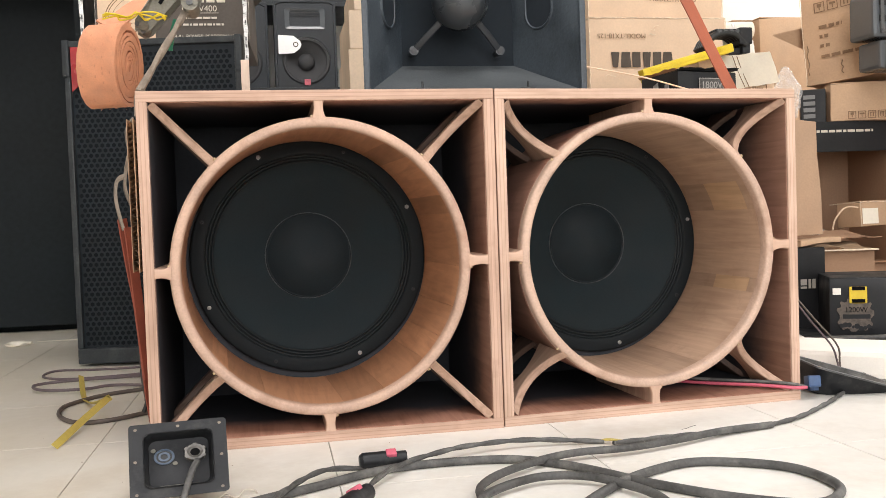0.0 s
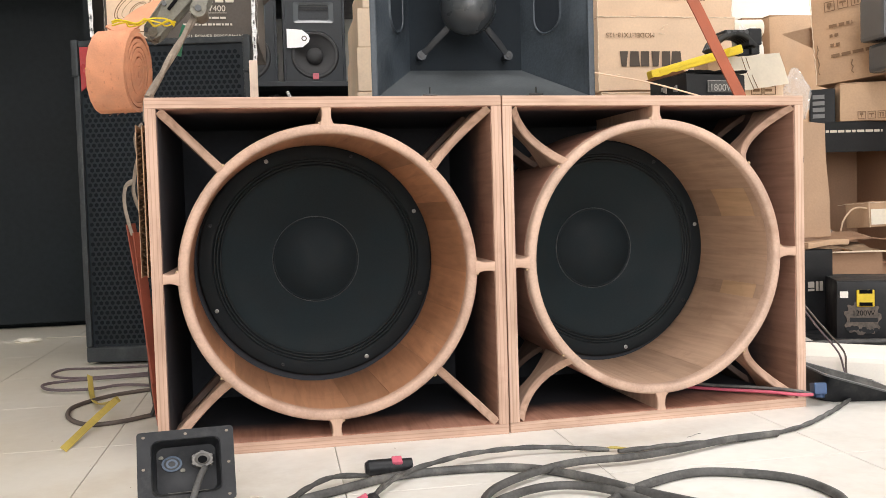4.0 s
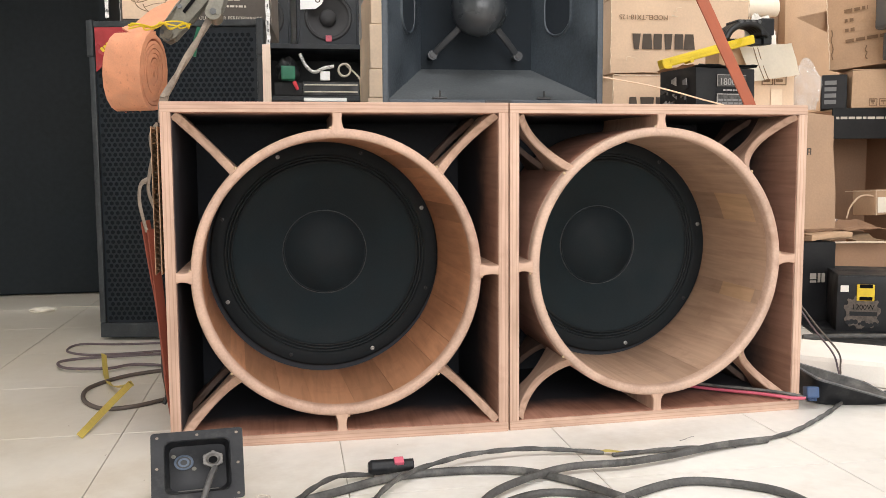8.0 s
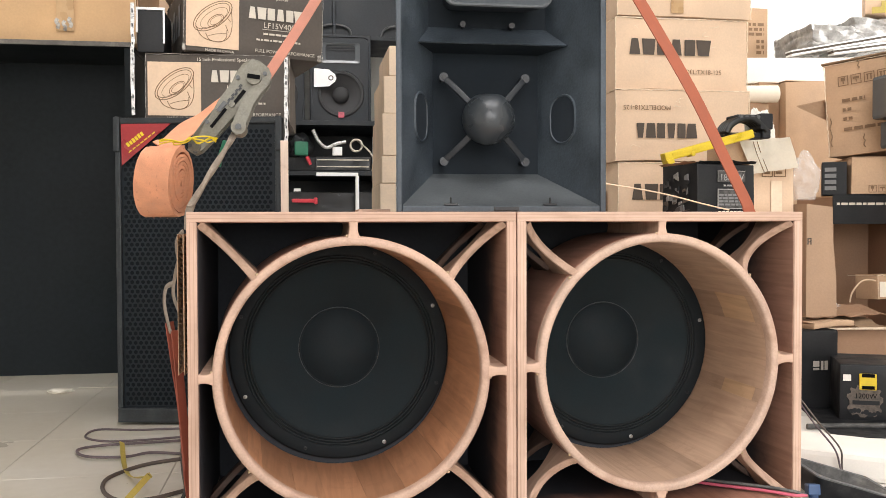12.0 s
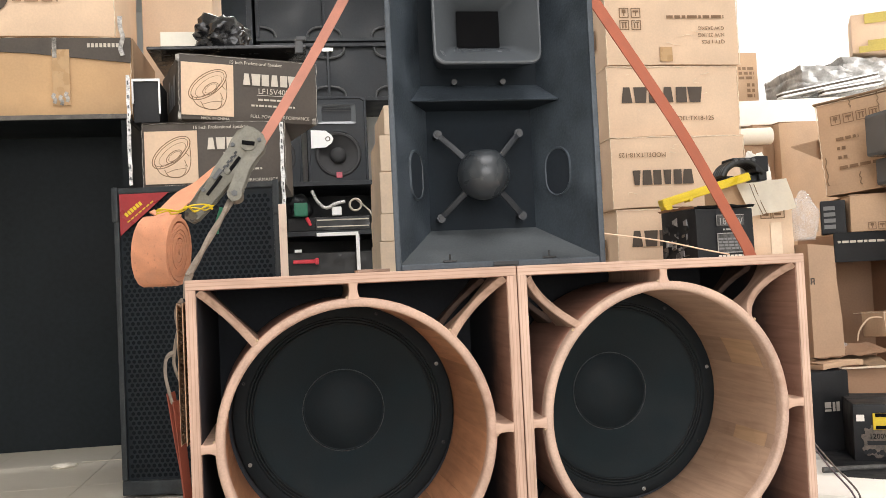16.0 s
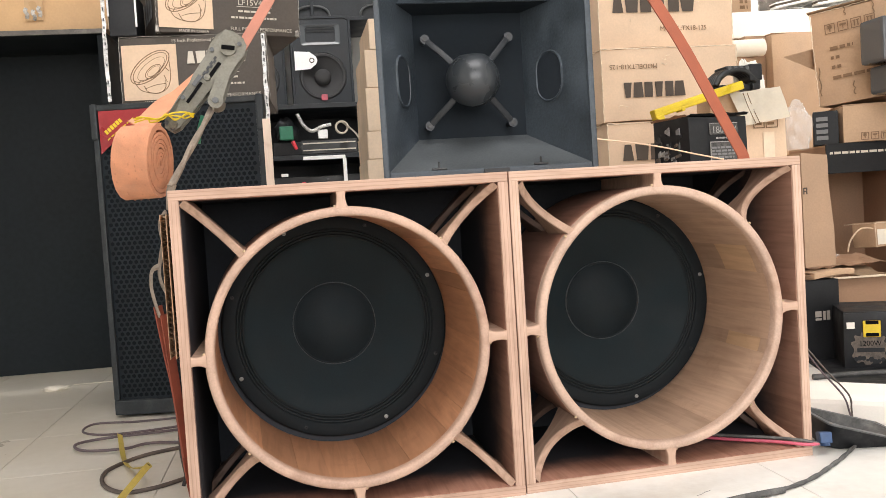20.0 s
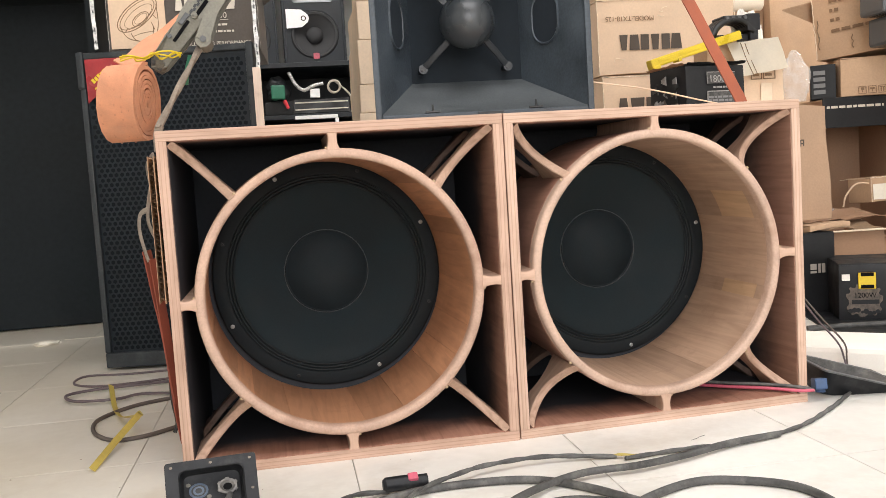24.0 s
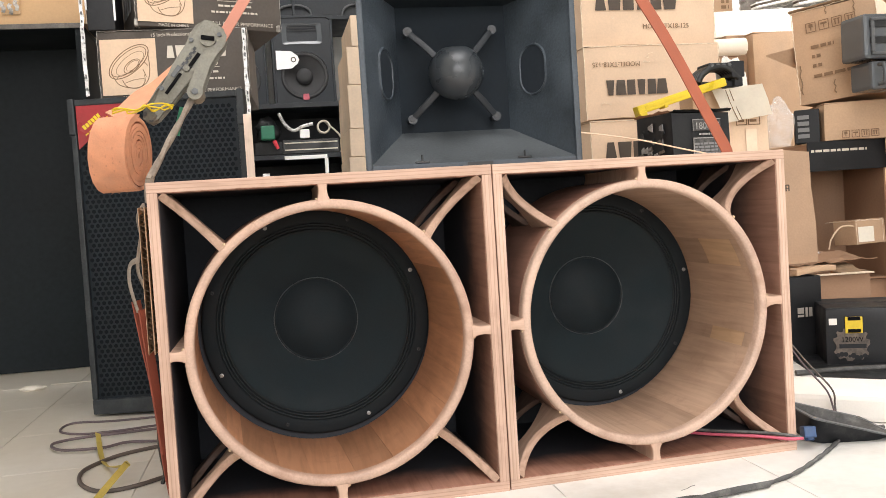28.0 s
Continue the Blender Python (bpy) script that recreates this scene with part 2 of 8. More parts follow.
f_tc, f_spot, f_sum = FT.nodes.new("ShaderNodeTexCoord"), FT.nodes.new("ShaderNodeObjectInfo"), FT.nodes.new("ShaderNodeVectorMath")
FT.links.new(f_tc.outputs["Object"], f_sum.inputs[0])
FT.links.new(f_spot.outputs["Location"], f_sum.inputs[1])
f_noise, f_sep, f_add, f_range, f_mix = [FT.nodes.new("ShaderNode" + n) for n in ("TexNoise", "SeparateXYZ", "Math", "MapRange", "MixRGB")]
f_noise.inputs["Scale"].default_value, f_noise.inputs["Detail"].default_value, f_noise.inputs["Roughness"].default_value = 2.6, 6, 0.6
FT.links.new(f_sum.outputs[0], f_noise.inputs["Vector"])
FT.links.new(f_sum.outputs[0], f_sep.inputs[0])
# brown film towards the west: stains, plus the dimmer light there put in colour
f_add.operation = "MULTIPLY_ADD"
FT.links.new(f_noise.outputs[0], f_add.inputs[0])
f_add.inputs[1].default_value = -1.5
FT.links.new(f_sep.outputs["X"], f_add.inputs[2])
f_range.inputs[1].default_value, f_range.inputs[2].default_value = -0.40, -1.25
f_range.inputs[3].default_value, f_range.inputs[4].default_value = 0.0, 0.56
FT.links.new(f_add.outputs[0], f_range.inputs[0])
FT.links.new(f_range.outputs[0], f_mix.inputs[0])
FT.links.new(tile_tone, f_mix.inputs[1])
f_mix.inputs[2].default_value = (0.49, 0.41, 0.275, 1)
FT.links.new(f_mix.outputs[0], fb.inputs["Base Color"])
M_grout = mat("pale_grey_grout", (0.50, 0.46, 0.40), 0.9)
M_rack_black = mat("blue_black_panel", (0.0125, 0.0160, 0.0180), 0.55, 0.5, 2, 60, 0.05, spec=0.12)
M_stage = mat("worn_black_stage_paint", (0.024, 0.028, 0.033), 0.5, 0.5, 6, 120, 0.2, spec=0.35)
M_frame = mat("scuffed_grey_black_frame", (0.026, 0.031, 0.034), 0.5, 0.45, 14, 180, 0.15, dirt=(0.11, 0.11, 0.105), dirt_amount=0.45, spec=0.35)
M_guard = mat("worn_corner_guard", (0.085, 0.088, 0.090), 0.5, 0.4, 30, 200, 0.1)
M_arm = mat("dark_cast_arm", (0.030, 0.034, 0.038), 0.42, 0.3, 15, 260, 0.1, spec=0.4)
M_strap_dark = mat("dark_red_webbing", (0.25, 0.060, 0.034), 0.8, 0.3, 20, 500, 0.3)
M_gland = mat("dusty_pale_gland", (0.20, 0.19, 0.175), 0.6, 0.5, 60, 300, 0.2)
M_wall = mat("white_wall_paint", (0.80, 0.80, 0.78), 0.8, 0.06, 3, 80, 0.05)
M_texture_black = mat("textured_black_paint", (0.052, 0.065, 0.078), 0.43, 0.5, 12, 210, 0.9, spec=0.4)
# mouth floor: dust, and light from above put into a paler tone
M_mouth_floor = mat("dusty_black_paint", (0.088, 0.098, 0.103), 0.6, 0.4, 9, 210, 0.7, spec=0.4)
M_horn = mat("moulded_horn_plastic", (0.085, 0.094, 0.102), 0.24, 0.1, 10, 200, 0.0, rough_vary=0.04)
M_ball = mat("grey_cast_plug", (0.034, 0.039, 0.043), 0.27, 0.2, 15, 260, 0.1)
M_grille = mat("black_grille_steel", (0.0105, 0.0145, 0.0185), 0.45, 0.4, 30, 300, 0.05, spec=0.22)
M_perforation = mat("shaded_perforation", (0.0068, 0.0090, 0.0112), 0.8, 0.12, 30, 200, 0.02, spec=0.1)
M_hole = mat("dark_hole", (0.007, 0.007, 0.0075), 0.9, 0.12, 30, 200, 0.02, spec=0.05)
M_card = mat("brown_cardboard", (0.53, 0.355, 0.225), 0.85, 0.18, 6, 150, 0.35, dirt=(0.42, 0.27, 0.16), random_tone=0.06)
M_card_orange = mat("orange_brown_cardboard", (0.60, 0.385, 0.205), 0.8, 0.14, 5, 150, 0.12, dirt=(0.50, 0.30, 0.16), dirt_amount=0.4)
# card of the leaning carton, darkened for the shade it stands in
M_card_dull = mat("slumped_brown_cardboard", (0.43, 0.285, 0.185), 0.85, 0.2, 5, 150, 0.35, dirt=(0.34, 0.21, 0.13))
M_card_edge = mat("worn_pale_card_edge", (0.80, 0.66, 0.50), 0.9, 0.3, 60, 200, 0.2)
M_card_crease = mat("dark_card_crease", (0.26, 0.17, 0.10), 0.9, 0.3, 60, 200, 0.2)
M_film_grey = mat("crumpled_grey_film", (0.40, 0.39, 0.375), 0.25, 0.45, 14, 90, 0.5, dirt=(0.16, 0.155, 0.15), dirt_amount=0.6)
M_card_pale = mat("pale_cardboard", (0.76, 0.56, 0.395), 0.85, 0.14, 6, 150, 0.35, random_tone=0.05)
# card darkened to paint the shade in and between the piled cartons
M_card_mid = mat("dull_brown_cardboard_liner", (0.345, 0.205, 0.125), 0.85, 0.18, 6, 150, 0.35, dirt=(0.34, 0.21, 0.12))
M_cream = mat("cream_cardboard", (0.84, 0.67, 0.50), 0.85, 0.16, 8, 120, 0.3)
M_glue = mat("dried_brown_glue", (0.46, 0.33, 0.20), 0.6, 0.4, 60, 300, 0.3)
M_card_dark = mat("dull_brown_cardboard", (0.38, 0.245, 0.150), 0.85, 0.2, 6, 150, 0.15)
M_card_grey = mat("printed_grey_carton", (0.100, 0.085, 0.072), 0.65, 0.25, 8, 150, 0.08, spec=0.3)
M_card_black = mat("printed_black_carton", (0.015, 0.0155, 0.017), 0.5, 0.4, 10, 150, 0.08, spec=0.3)
M_ink = plain("dark_print", (0.08, 0.06, 0.045))
M_ink_pale = plain("tan_white_print", (0.64, 0.58, 0.49))
M_ink_faint = plain("faded_pale_print", (0.34, 0.31, 0.27))
M_ink_grey = plain("grey_print", (0.20, 0.20, 0.20))
M_ink_brown = plain("brown_print", (0.22, 0.13, 0.07))
M_gear_print = mat("grey_brown_print", (0.12, 0.095, 0.075), 0.6, 0.7, 70, 250, 0.02)
M_strap_faded_print = mat("faded_grey_print", (0.33, 0.32, 0.30), 0.6, 0.4, 70, 250, 0.02)
M_panel_print = mat("mottled_grey_print", (0.075, 0.072, 0.068), 0.6, 0.9, 90, 260, 0.02)
M_tape_tan = mat("tan_packing_tape", (0.52, 0.33, 0.165), 0.3, 0.15, 20, 100, 0.05)
M_tape_clear = mat("wrinkled_clear_tape", (0.40, 0.37, 0.33), 0.2, 0.8, 60, 200, 0.3)
M_strap_orange = mat("orange_webbing", (0.72, 0.33, 0.19), 0.8, 0.2, 30, 500, 0.3, dirt=(0.55, 0.30, 0.20))
M_stitch = mat("orange_stitching", (0.63, 0.275, 0.16), 0.8, 0.2)
M_strap_faded = mat("faded_red_webbing", (0.47, 0.20, 0.14), 0.8, 0.2, 20, 500, 0.3)
M_strap_red = mat("red_orange_webbing", (0.36, 0.10, 0.052), 0.75, 0.2, 20, 500, 0.3)
M_strap_grey = mat("dirty_brown_grey_webbing", (0.27, 0.225, 0.18), 0.85, 0.4, 40, 400, 0.3, dirt=(0.12, 0.08, 0.055), dirt_amount=0.7)
M_red = mat("red_plastic", (0.60, 0.04, 0.06), 0.45, 0.2)
M_badge = mat("pink_red_enamel", (0.55, 0.10, 0.14), 0.4, 0.3, 60, 200, 0.05)
M_red_sticker = mat("red_foil_sticker", (0.33, 0.02, 0.025), 0.35, 0.3, 10)
M_yellow = mat("yellow_plastic", (0.72, 0.52, 0.02), 0.4, 0.2, 20, 200, 0.05)
M_yellow_tape = mat("yellow_strapping_tape", (0.55, 0.43, 0.10), 0.5, 0.25)
M_green = mat("green_plastic", (0.02, 0.16, 0.09), 0.5)
M_blue = mat("blue_connector", (0.035, 0.075, 0.17), 0.45)
M_dusty_black = mat("dusty_black_plastic", (0.016, 0.017, 0.019), 0.5, 0.4, 18, 150, 0.2, dirt=(0.15, 0.145, 0.135), dirt_amount=0.38, spec=0.3)
M_socket = mat("grey_blue_socket", (0.12, 0.16, 0.22), 0.5)
M_cable = mat("dusty_rubber_cable", (0.085, 0.083, 0.079), 0.6, 0.6, 26, 220, 0.25, dirt=(0.27, 0.26, 0.235), dirt_amount=0.6)
M_cable_brown = mat("brown_cable_sheath", (0.10, 0.078, 0.066), 0.6, 0.3, 20)
M_cable_violet = mat("violet_wire", (0.115, 0.085, 0.090), 0.6, 0.3, 20)
M_pink = mat("pink_wire", (0.62, 0.12, 0.18), 0.5)
M_foam = mat("white_foam", (0.84, 0.80, 0.73), 0.9, 0.08, 10, 250, 0.3)
M_white = mat("white_plastic", (0.88, 0.88, 0.87), 0.45, 0.06)
M_white_card = mat("white_lined_card", (0.87, 0.81, 0.69), 0.8, 0.1)
M_bag = mat("crumpled_clear_film", (0.90, 0.89, 0.87), 0.18, 0.15, 30, 100, 0.25)
M_bag.node_tree.nodes["Principled BSDF"].inputs["Alpha"].default_value = 0.24
M_bag_black = mat("shiny_black_bin_bag", (0.012, 0.012, 0.013), 0.15, 0.3, 30, 100, 0.2)
M_chrome = mat("worn_chrome", (0.70, 0.70, 0.69), 0.22, 0.3, 40, 200, 0.08, metal=1.0)
M_post = mat("scuffed_pale_steel", (0.62, 0.61, 0.59), 0.38, 0.6, 60, 240, 0.25, metal=0.45, dirt=(0.14, 0.13, 0.12), dirt_amount=0.7)
M_shelf_edge = mat("worn_grey_shelf", (0.13, 0.115, 0.10), 0.6, 0.5, 30, 200, 0.1, dirt=(0.30, 0.27, 0.24), dirt_amount=0.6)
M_ceiling = mat("white_ceiling", (0.80, 0.80, 0.78), 0.9, 0.05, 3)


# ---- mesh helpers ----
def box(bm, x0, x1, y0, y1, z0, z1, bevel=0.0, m=None):
    r = bmesh.ops.create_cube(bm, size=1.0)
    vs = r["verts"]
    for v in vs:
        v.co = Vector(((x0 + x1) / 2 + v.co.x * (x1 - x0), (y0 + y1) / 2 + v.co.y * (y1 - y0), (z0 + z1) / 2 + v.co.z * (z1 - z0)))
    if bevel:
        es = list({e for v in vs for e in v.link_edges})
        r = bmesh.ops.bevel(bm, geom=es, offset=bevel, segments=2, affect="EDGES", profile=0.6)
        vs = list({v for f in r["faces"] for v in f.verts} | {v for v in vs if v.is_valid})
    if m:
        bmesh.ops.transform(bm, matrix=m, verts=vs)
    return vs


def cyl(bm, a, b, r, n=16, r2=None, caps=True):
    a, b = Vector(a), Vector(b)
    d = b - a
    m = Matrix.Translation((a + b) / 2) @ d.to_track_quat("Z", "Y").to_matrix().to_4x4()
    vs = bmesh.ops.create_cone(bm, cap_ends=caps, segments=n, radius1=r, radius2=r if r2 is None else r2, depth=d.length, matrix=m)["verts"]
    way = d.normalized()
    for e in {e for v in vs for e in v.link_edges}:
        if abs((e.verts[0].co - e.verts[1].co).dot(way)) > d.length * 0.9:
            e.seam = True
            for f in e.link_faces:
                f.smooth = True
    return vs


def lathe(bm, profile, n=64, closed=False):
    """Rings (radius, y) turned about the y axis."""
    rings = []
    for r, y in profile:
        if r < 1e-5:
            rings.append([bm.verts.new((0, y, 0))])
        else:
            rings.append([bm.verts.new((r * math.cos(2 * math.pi * k / n), y, r * math.sin(2 * math.pi * k / n))) for k in range(n)])
    pairs = list(zip(rings, rings[1:])) + ([(rings[-1], rings[0])] if closed else [])
    for p, q in pairs:
        for k in range(n):
            j = (k + 1) % n
            if len(p) == 1 and len(q) == 1:
                continue
            if len(p) == 1:
                bm.faces.new((p[0], q[j], q[k])).smooth = True
            elif len(q) == 1:
                bm.faces.new((p[k], p[j], q[0])).smooth = True
            else:
                bm.faces.new((p[k], p[j], q[j], q[k])).smooth = True


def spline(points, steps=8):
    p = [Vector(q) for q in points]
    p = [p[0] * 2 - p[1]] + p + [p[-1] * 2 - p[-2]]
    out = []
    for i in range(1, len(p) - 2):
        for k in range(steps):
            t = k / steps
            out.append(0.5 * (2 * p[i] + (p[i + 1] - p[i - 1]) * t + (2 * p[i - 1] - 5 * p[i] + 4 * p[i + 1] - p[i + 2]) * t * t + (3 * p[i] - p[i - 1] - 3 * p[i + 1] + p[i + 2]) * t ** 3))
    return out + [p[-2]]


def sweep(bm, points, section, up=(0, 0, 1), round_section=False):
    """A closed section (pairs across, up) carried along a line of points."""
    rings = []
    for i, p in enumerate(points):
        d = (points[min(i + 1, len(points) - 1)] - points[max(i - 1, 0)]).normalized()
        a = d.cross(Vector(up))
        a = a.normalized() if a.length > 1e-4 else Vector((1, 0, 0))
        b = a.cross(d)
        rings.append([bm.verts.new(p + a * u + b * v) for u, v in section])
    n = len(section)
    for p, q in zip(rings, rings[1:]):
        for k in range(n):
            bm.faces.new((p[k], p[(k + 1) % n], q[(k + 1) % n], q[k])).smooth = True
            if round_section:
                bm.edges.get((p[k], q[k])).seam = True
    bm.faces.new(rings[0][::-1])
    bm.faces.new(rings[-1])


def circle(r, n=10):
    return [(r * math.cos(2 * math.pi * k / n), r * math.sin(2 * math.pi * k / n)) for k in range(n)]


def hose(bm, points, r, steps=8, n=10, up=(0, 0, 1)):
    sweep(bm, spline(points, steps), circle(r, n), up, True)


def band(bm, points, wide, thick, up=(0, 0, 1), steps=8):
    w, h = wide / 2, thick / 2
    sweep(bm, spline(points, steps), [(-w, -h), (w, -h), (w, h), (-w, h)], up)


def mesh_of(name, bm, material, smooth=None):
    """smooth: None keeps turned and swept faces round and boxes flat; degrees round every face below that angle."""
    bmesh.ops.recalc_face_normals(bm, faces=bm.faces)
    limit = radians(40 if smooth is None else smooth)
    if smooth:
        for f in bm.faces:
            f.smooth = True
    for e in bm.edges:
        if len(e.link_faces) == 2 and not e.seam and e.calc_face_angle(0.0) > limit:
            e.smooth = False
        e.seam = False
    me = bpy.data.meshes.new(name)
    bm.to_mesh(me)
    bm.free()
    me.materials.append(material)
    return me


def part(name, bm, material, parent, label="", smooth=None):
    ob = new(name, mesh_of(name, bm, material, smooth))
    ob.parent = parent
    return tagged(ob, label)


def thing(name, label, category, m=None, group="", kind=""):
    ob = new(name)
    ob.empty_display_size = 0.05
    if m:
        ob.matrix_world = m
    return tagged(ob, label, category, group, kind)


def solid(name, bm, material, label, category, m=None, group="", kind="", smooth=None):
    ob = new(name, mesh_of(name, bm, material, smooth))
    if m:
        ob.matrix_world = m
    return tagged(ob, label, category, group, kind)


def B():
    return bmesh.new()


def text(name, words, size, material, parent, m, label="", squeeze=1.0, align="LEFT"):
    """Flat lettering 0.5 mm thick; its plane is x to the right, y up."""
    c = bpy.data.curves.new(name, "FONT")
    c.body, c.size, c.align_x, c.extrude = words, size, align, 0.0004
    tmp = bpy.data.objects.new("tmp", c)
    scene.collection.objects.link(tmp)
    bpy.context.view_layer.update()
    me = bpy.data.meshes.new_from_object(tmp.evaluated_get(bpy.context.evaluated_depsgraph_get()))
    bpy.data.objects.remove(tmp)
    me.name = name
    me.materials.clear()
    me.materials.append(material)
    ob = new(name, me)
    ob.parent = parent
    ob.matrix_basis = m @ Matrix.Diagonal((squeeze, 1, 1, 1))
    return tagged(ob, label)


def on_front(x, y, z, turned=False):
    """Places lettering on a face that looks to -y; turned: upside down."""
    return pose(x, y, z, 90, 0, 0) @ (pose(0, 0, 0, 0, 0, 180) if turned else Matrix())


def bars(bm, x0, x1, z0, z1, y, rows=1, seed=0, thick=0.0006):
    """Writing that cannot be read: broken bars on a face that looks to -y."""
    rnd = random.Random(seed)
    h = (z1 - z0) / rows
    for k in range(rows):
        x = x0
        while x < x1 - 0.002:
            w = rnd.uniform(0.5, 2.2) * h
            box(bm, x, min(x + w, x1), y - thick, y, z0 + k * h + h * 0.2, z0 + k * h + h * 0.8)
            x += w + h * 0.35


def emblem(name, x0, x1, z0, z1, y, material, parent, flip=False):
    """A maker's mark as six plain slanted blocks, each a part."""
    w = (x1 - x0) / 6
    for k in range(6):
        bm = B()
        lean = (0.16, -0.1, 0.0, 0.12, 0.0, -0.16)[k] * w
        c = [(0.06 * w, 0), (0.84 * w, 0), (0.84 * w - lean, 1), (0.06 * w + lean, 1)]
        a, b = [[bm.verts.new((x0 + k * w + x, yy, z0 + (1 - v if flip else v) * (z1 - z0))) for x, v in c] for yy in (y - 0.0006, y)]
        bm.faces.new(a)
        bm.faces.new(b[::-1])
        for q in range(4):
            bm.faces.new((a[q], a[(q + 1) % 4], b[(q + 1) % 4], b[q]))
        part(name, bm, material, parent, smooth=0)


# ---- room ----
FZ = -0.010  # floor level: the cabinet tops lie at 0.592


def setting(name, bm, material, label, smooth=None):
    return solid(name, bm, material, label, name.split("_")[0], kind="structure", smooth=smooth)


bm = B()
box(bm, -3.1, 4.9, -5.4, 8.0, -0.13, FZ - 0.004)
floor = setting("floor", bm, M_grout, "floor bed with thin grey grout between white tiles")
ROOM_X0, ROOM_X1, ROOM_Y0, ROOM_Y1, ROOM_Z = -2.6, 4.6, -5.0, 7.6, 3.4
bm = B()
box(bm, ROOM_X0 - 0.15, ROOM_X1 + 0.15, ROOM_Y1, ROOM_Y1 + 0.15, FZ - 0.09, ROOM_Z)
setting("wall_north", bm, M_wall, "plain white painted back wall of the store room")
bm = B()
box(bm, ROOM_X0 - 0.15, ROOM_X0, ROOM_Y0, ROOM_Y1, FZ - 0.09, ROOM_Z)
setting("wall_west", bm, M_wall, "plain white painted side wall")
bm = B()
box(bm, ROOM_X1, ROOM_X1 + 0.15, ROOM_Y0, 1.1, FZ - 0.09, ROOM_Z)
box(bm, ROOM_X1, ROOM_X1 + 0.15, 2.7, ROOM_Y1, FZ - 0.09, ROOM_Z)
box(bm, ROOM_X1, ROOM_X1 + 0.15, 1.1, 2.7, FZ - 0.09, 1.2)
box(bm, ROOM_X1, ROOM_X1 + 0.15, 1.1, 2.7, 2.8, ROOM_Z)
setting("wall_east", bm, M_wall, "white painted side wall with a window opening")
bm = B()
box(bm, ROOM_X0 - 0.15, -1.4, ROOM_Y0 - 0.15, ROOM_Y0, FZ - 0.09, ROOM_Z)
box(bm, 2.8, ROOM_X1 + 0.15, ROOM_Y0 - 0.15, ROOM_Y0, FZ - 0.09, ROOM_Z)
box(bm, -1.4, 2.8, ROOM_Y0 - 0.15, ROOM_Y0, 2.85, ROOM_Z)
setting("wall_south", bm, M_wall, "white wall with the wide open shop front")
# the two ceiling openings are unseen, made for the added fills
bm = B()
for q in ((ROOM_X0 - 0.15, -0.22, ROOM_Y0 - 0.15, ROOM_Y1 + 0.15), (2.02, ROOM_X1 + 0.15, ROOM_Y0 - 0.15, ROOM_Y1 + 0.15), (-0.22, 2.02, ROOM_Y0 - 0.15, -2.32), (-0.22, 2.02, -0.58, 3.78), (-0.22, 2.02, 4.82, ROOM_Y1 + 0.15), (1.22, 2.02, 3.78, 4.82)):
    box(bm, *q, ROOM_Z, ROOM_Z + 0.12)
setting("ceiling", bm, M_ceiling, "plain white ceiling with two openings made for the added fills")


def rounded(w, h, r, n=6):
    out = []
    for cx, cz, a in ((w - r, h - r, 0), (-w + r, h - r, 90), (-w + r, -h + r, 180), (w - r, -h + r, 270)):
        for k in range(n + 1):
            t = radians(a + 90 * k / n)
            out.append((cx + r * math.cos(t), cz + r * math.sin(t)))
    return out


def loft(bm, rings, close_last=False):
    vs = [[bm.verts.new(p) for p in ring] for ring in rings]
    n = len(vs[0])
    for p, q in zip(vs, vs[1:]):
        for k in range(n):
            bm.faces.new((p[k], p[(k + 1) % n], q[(k + 1) % n], q[k])).smooth = True
    if close_last:
        bm.faces.new(vs[-1])


# ---- bass cabinets ----
BW, BH, BD, PT = 0.603, 0.602, 0.94, 0.018
RING, WALL = 0.256, 0.017


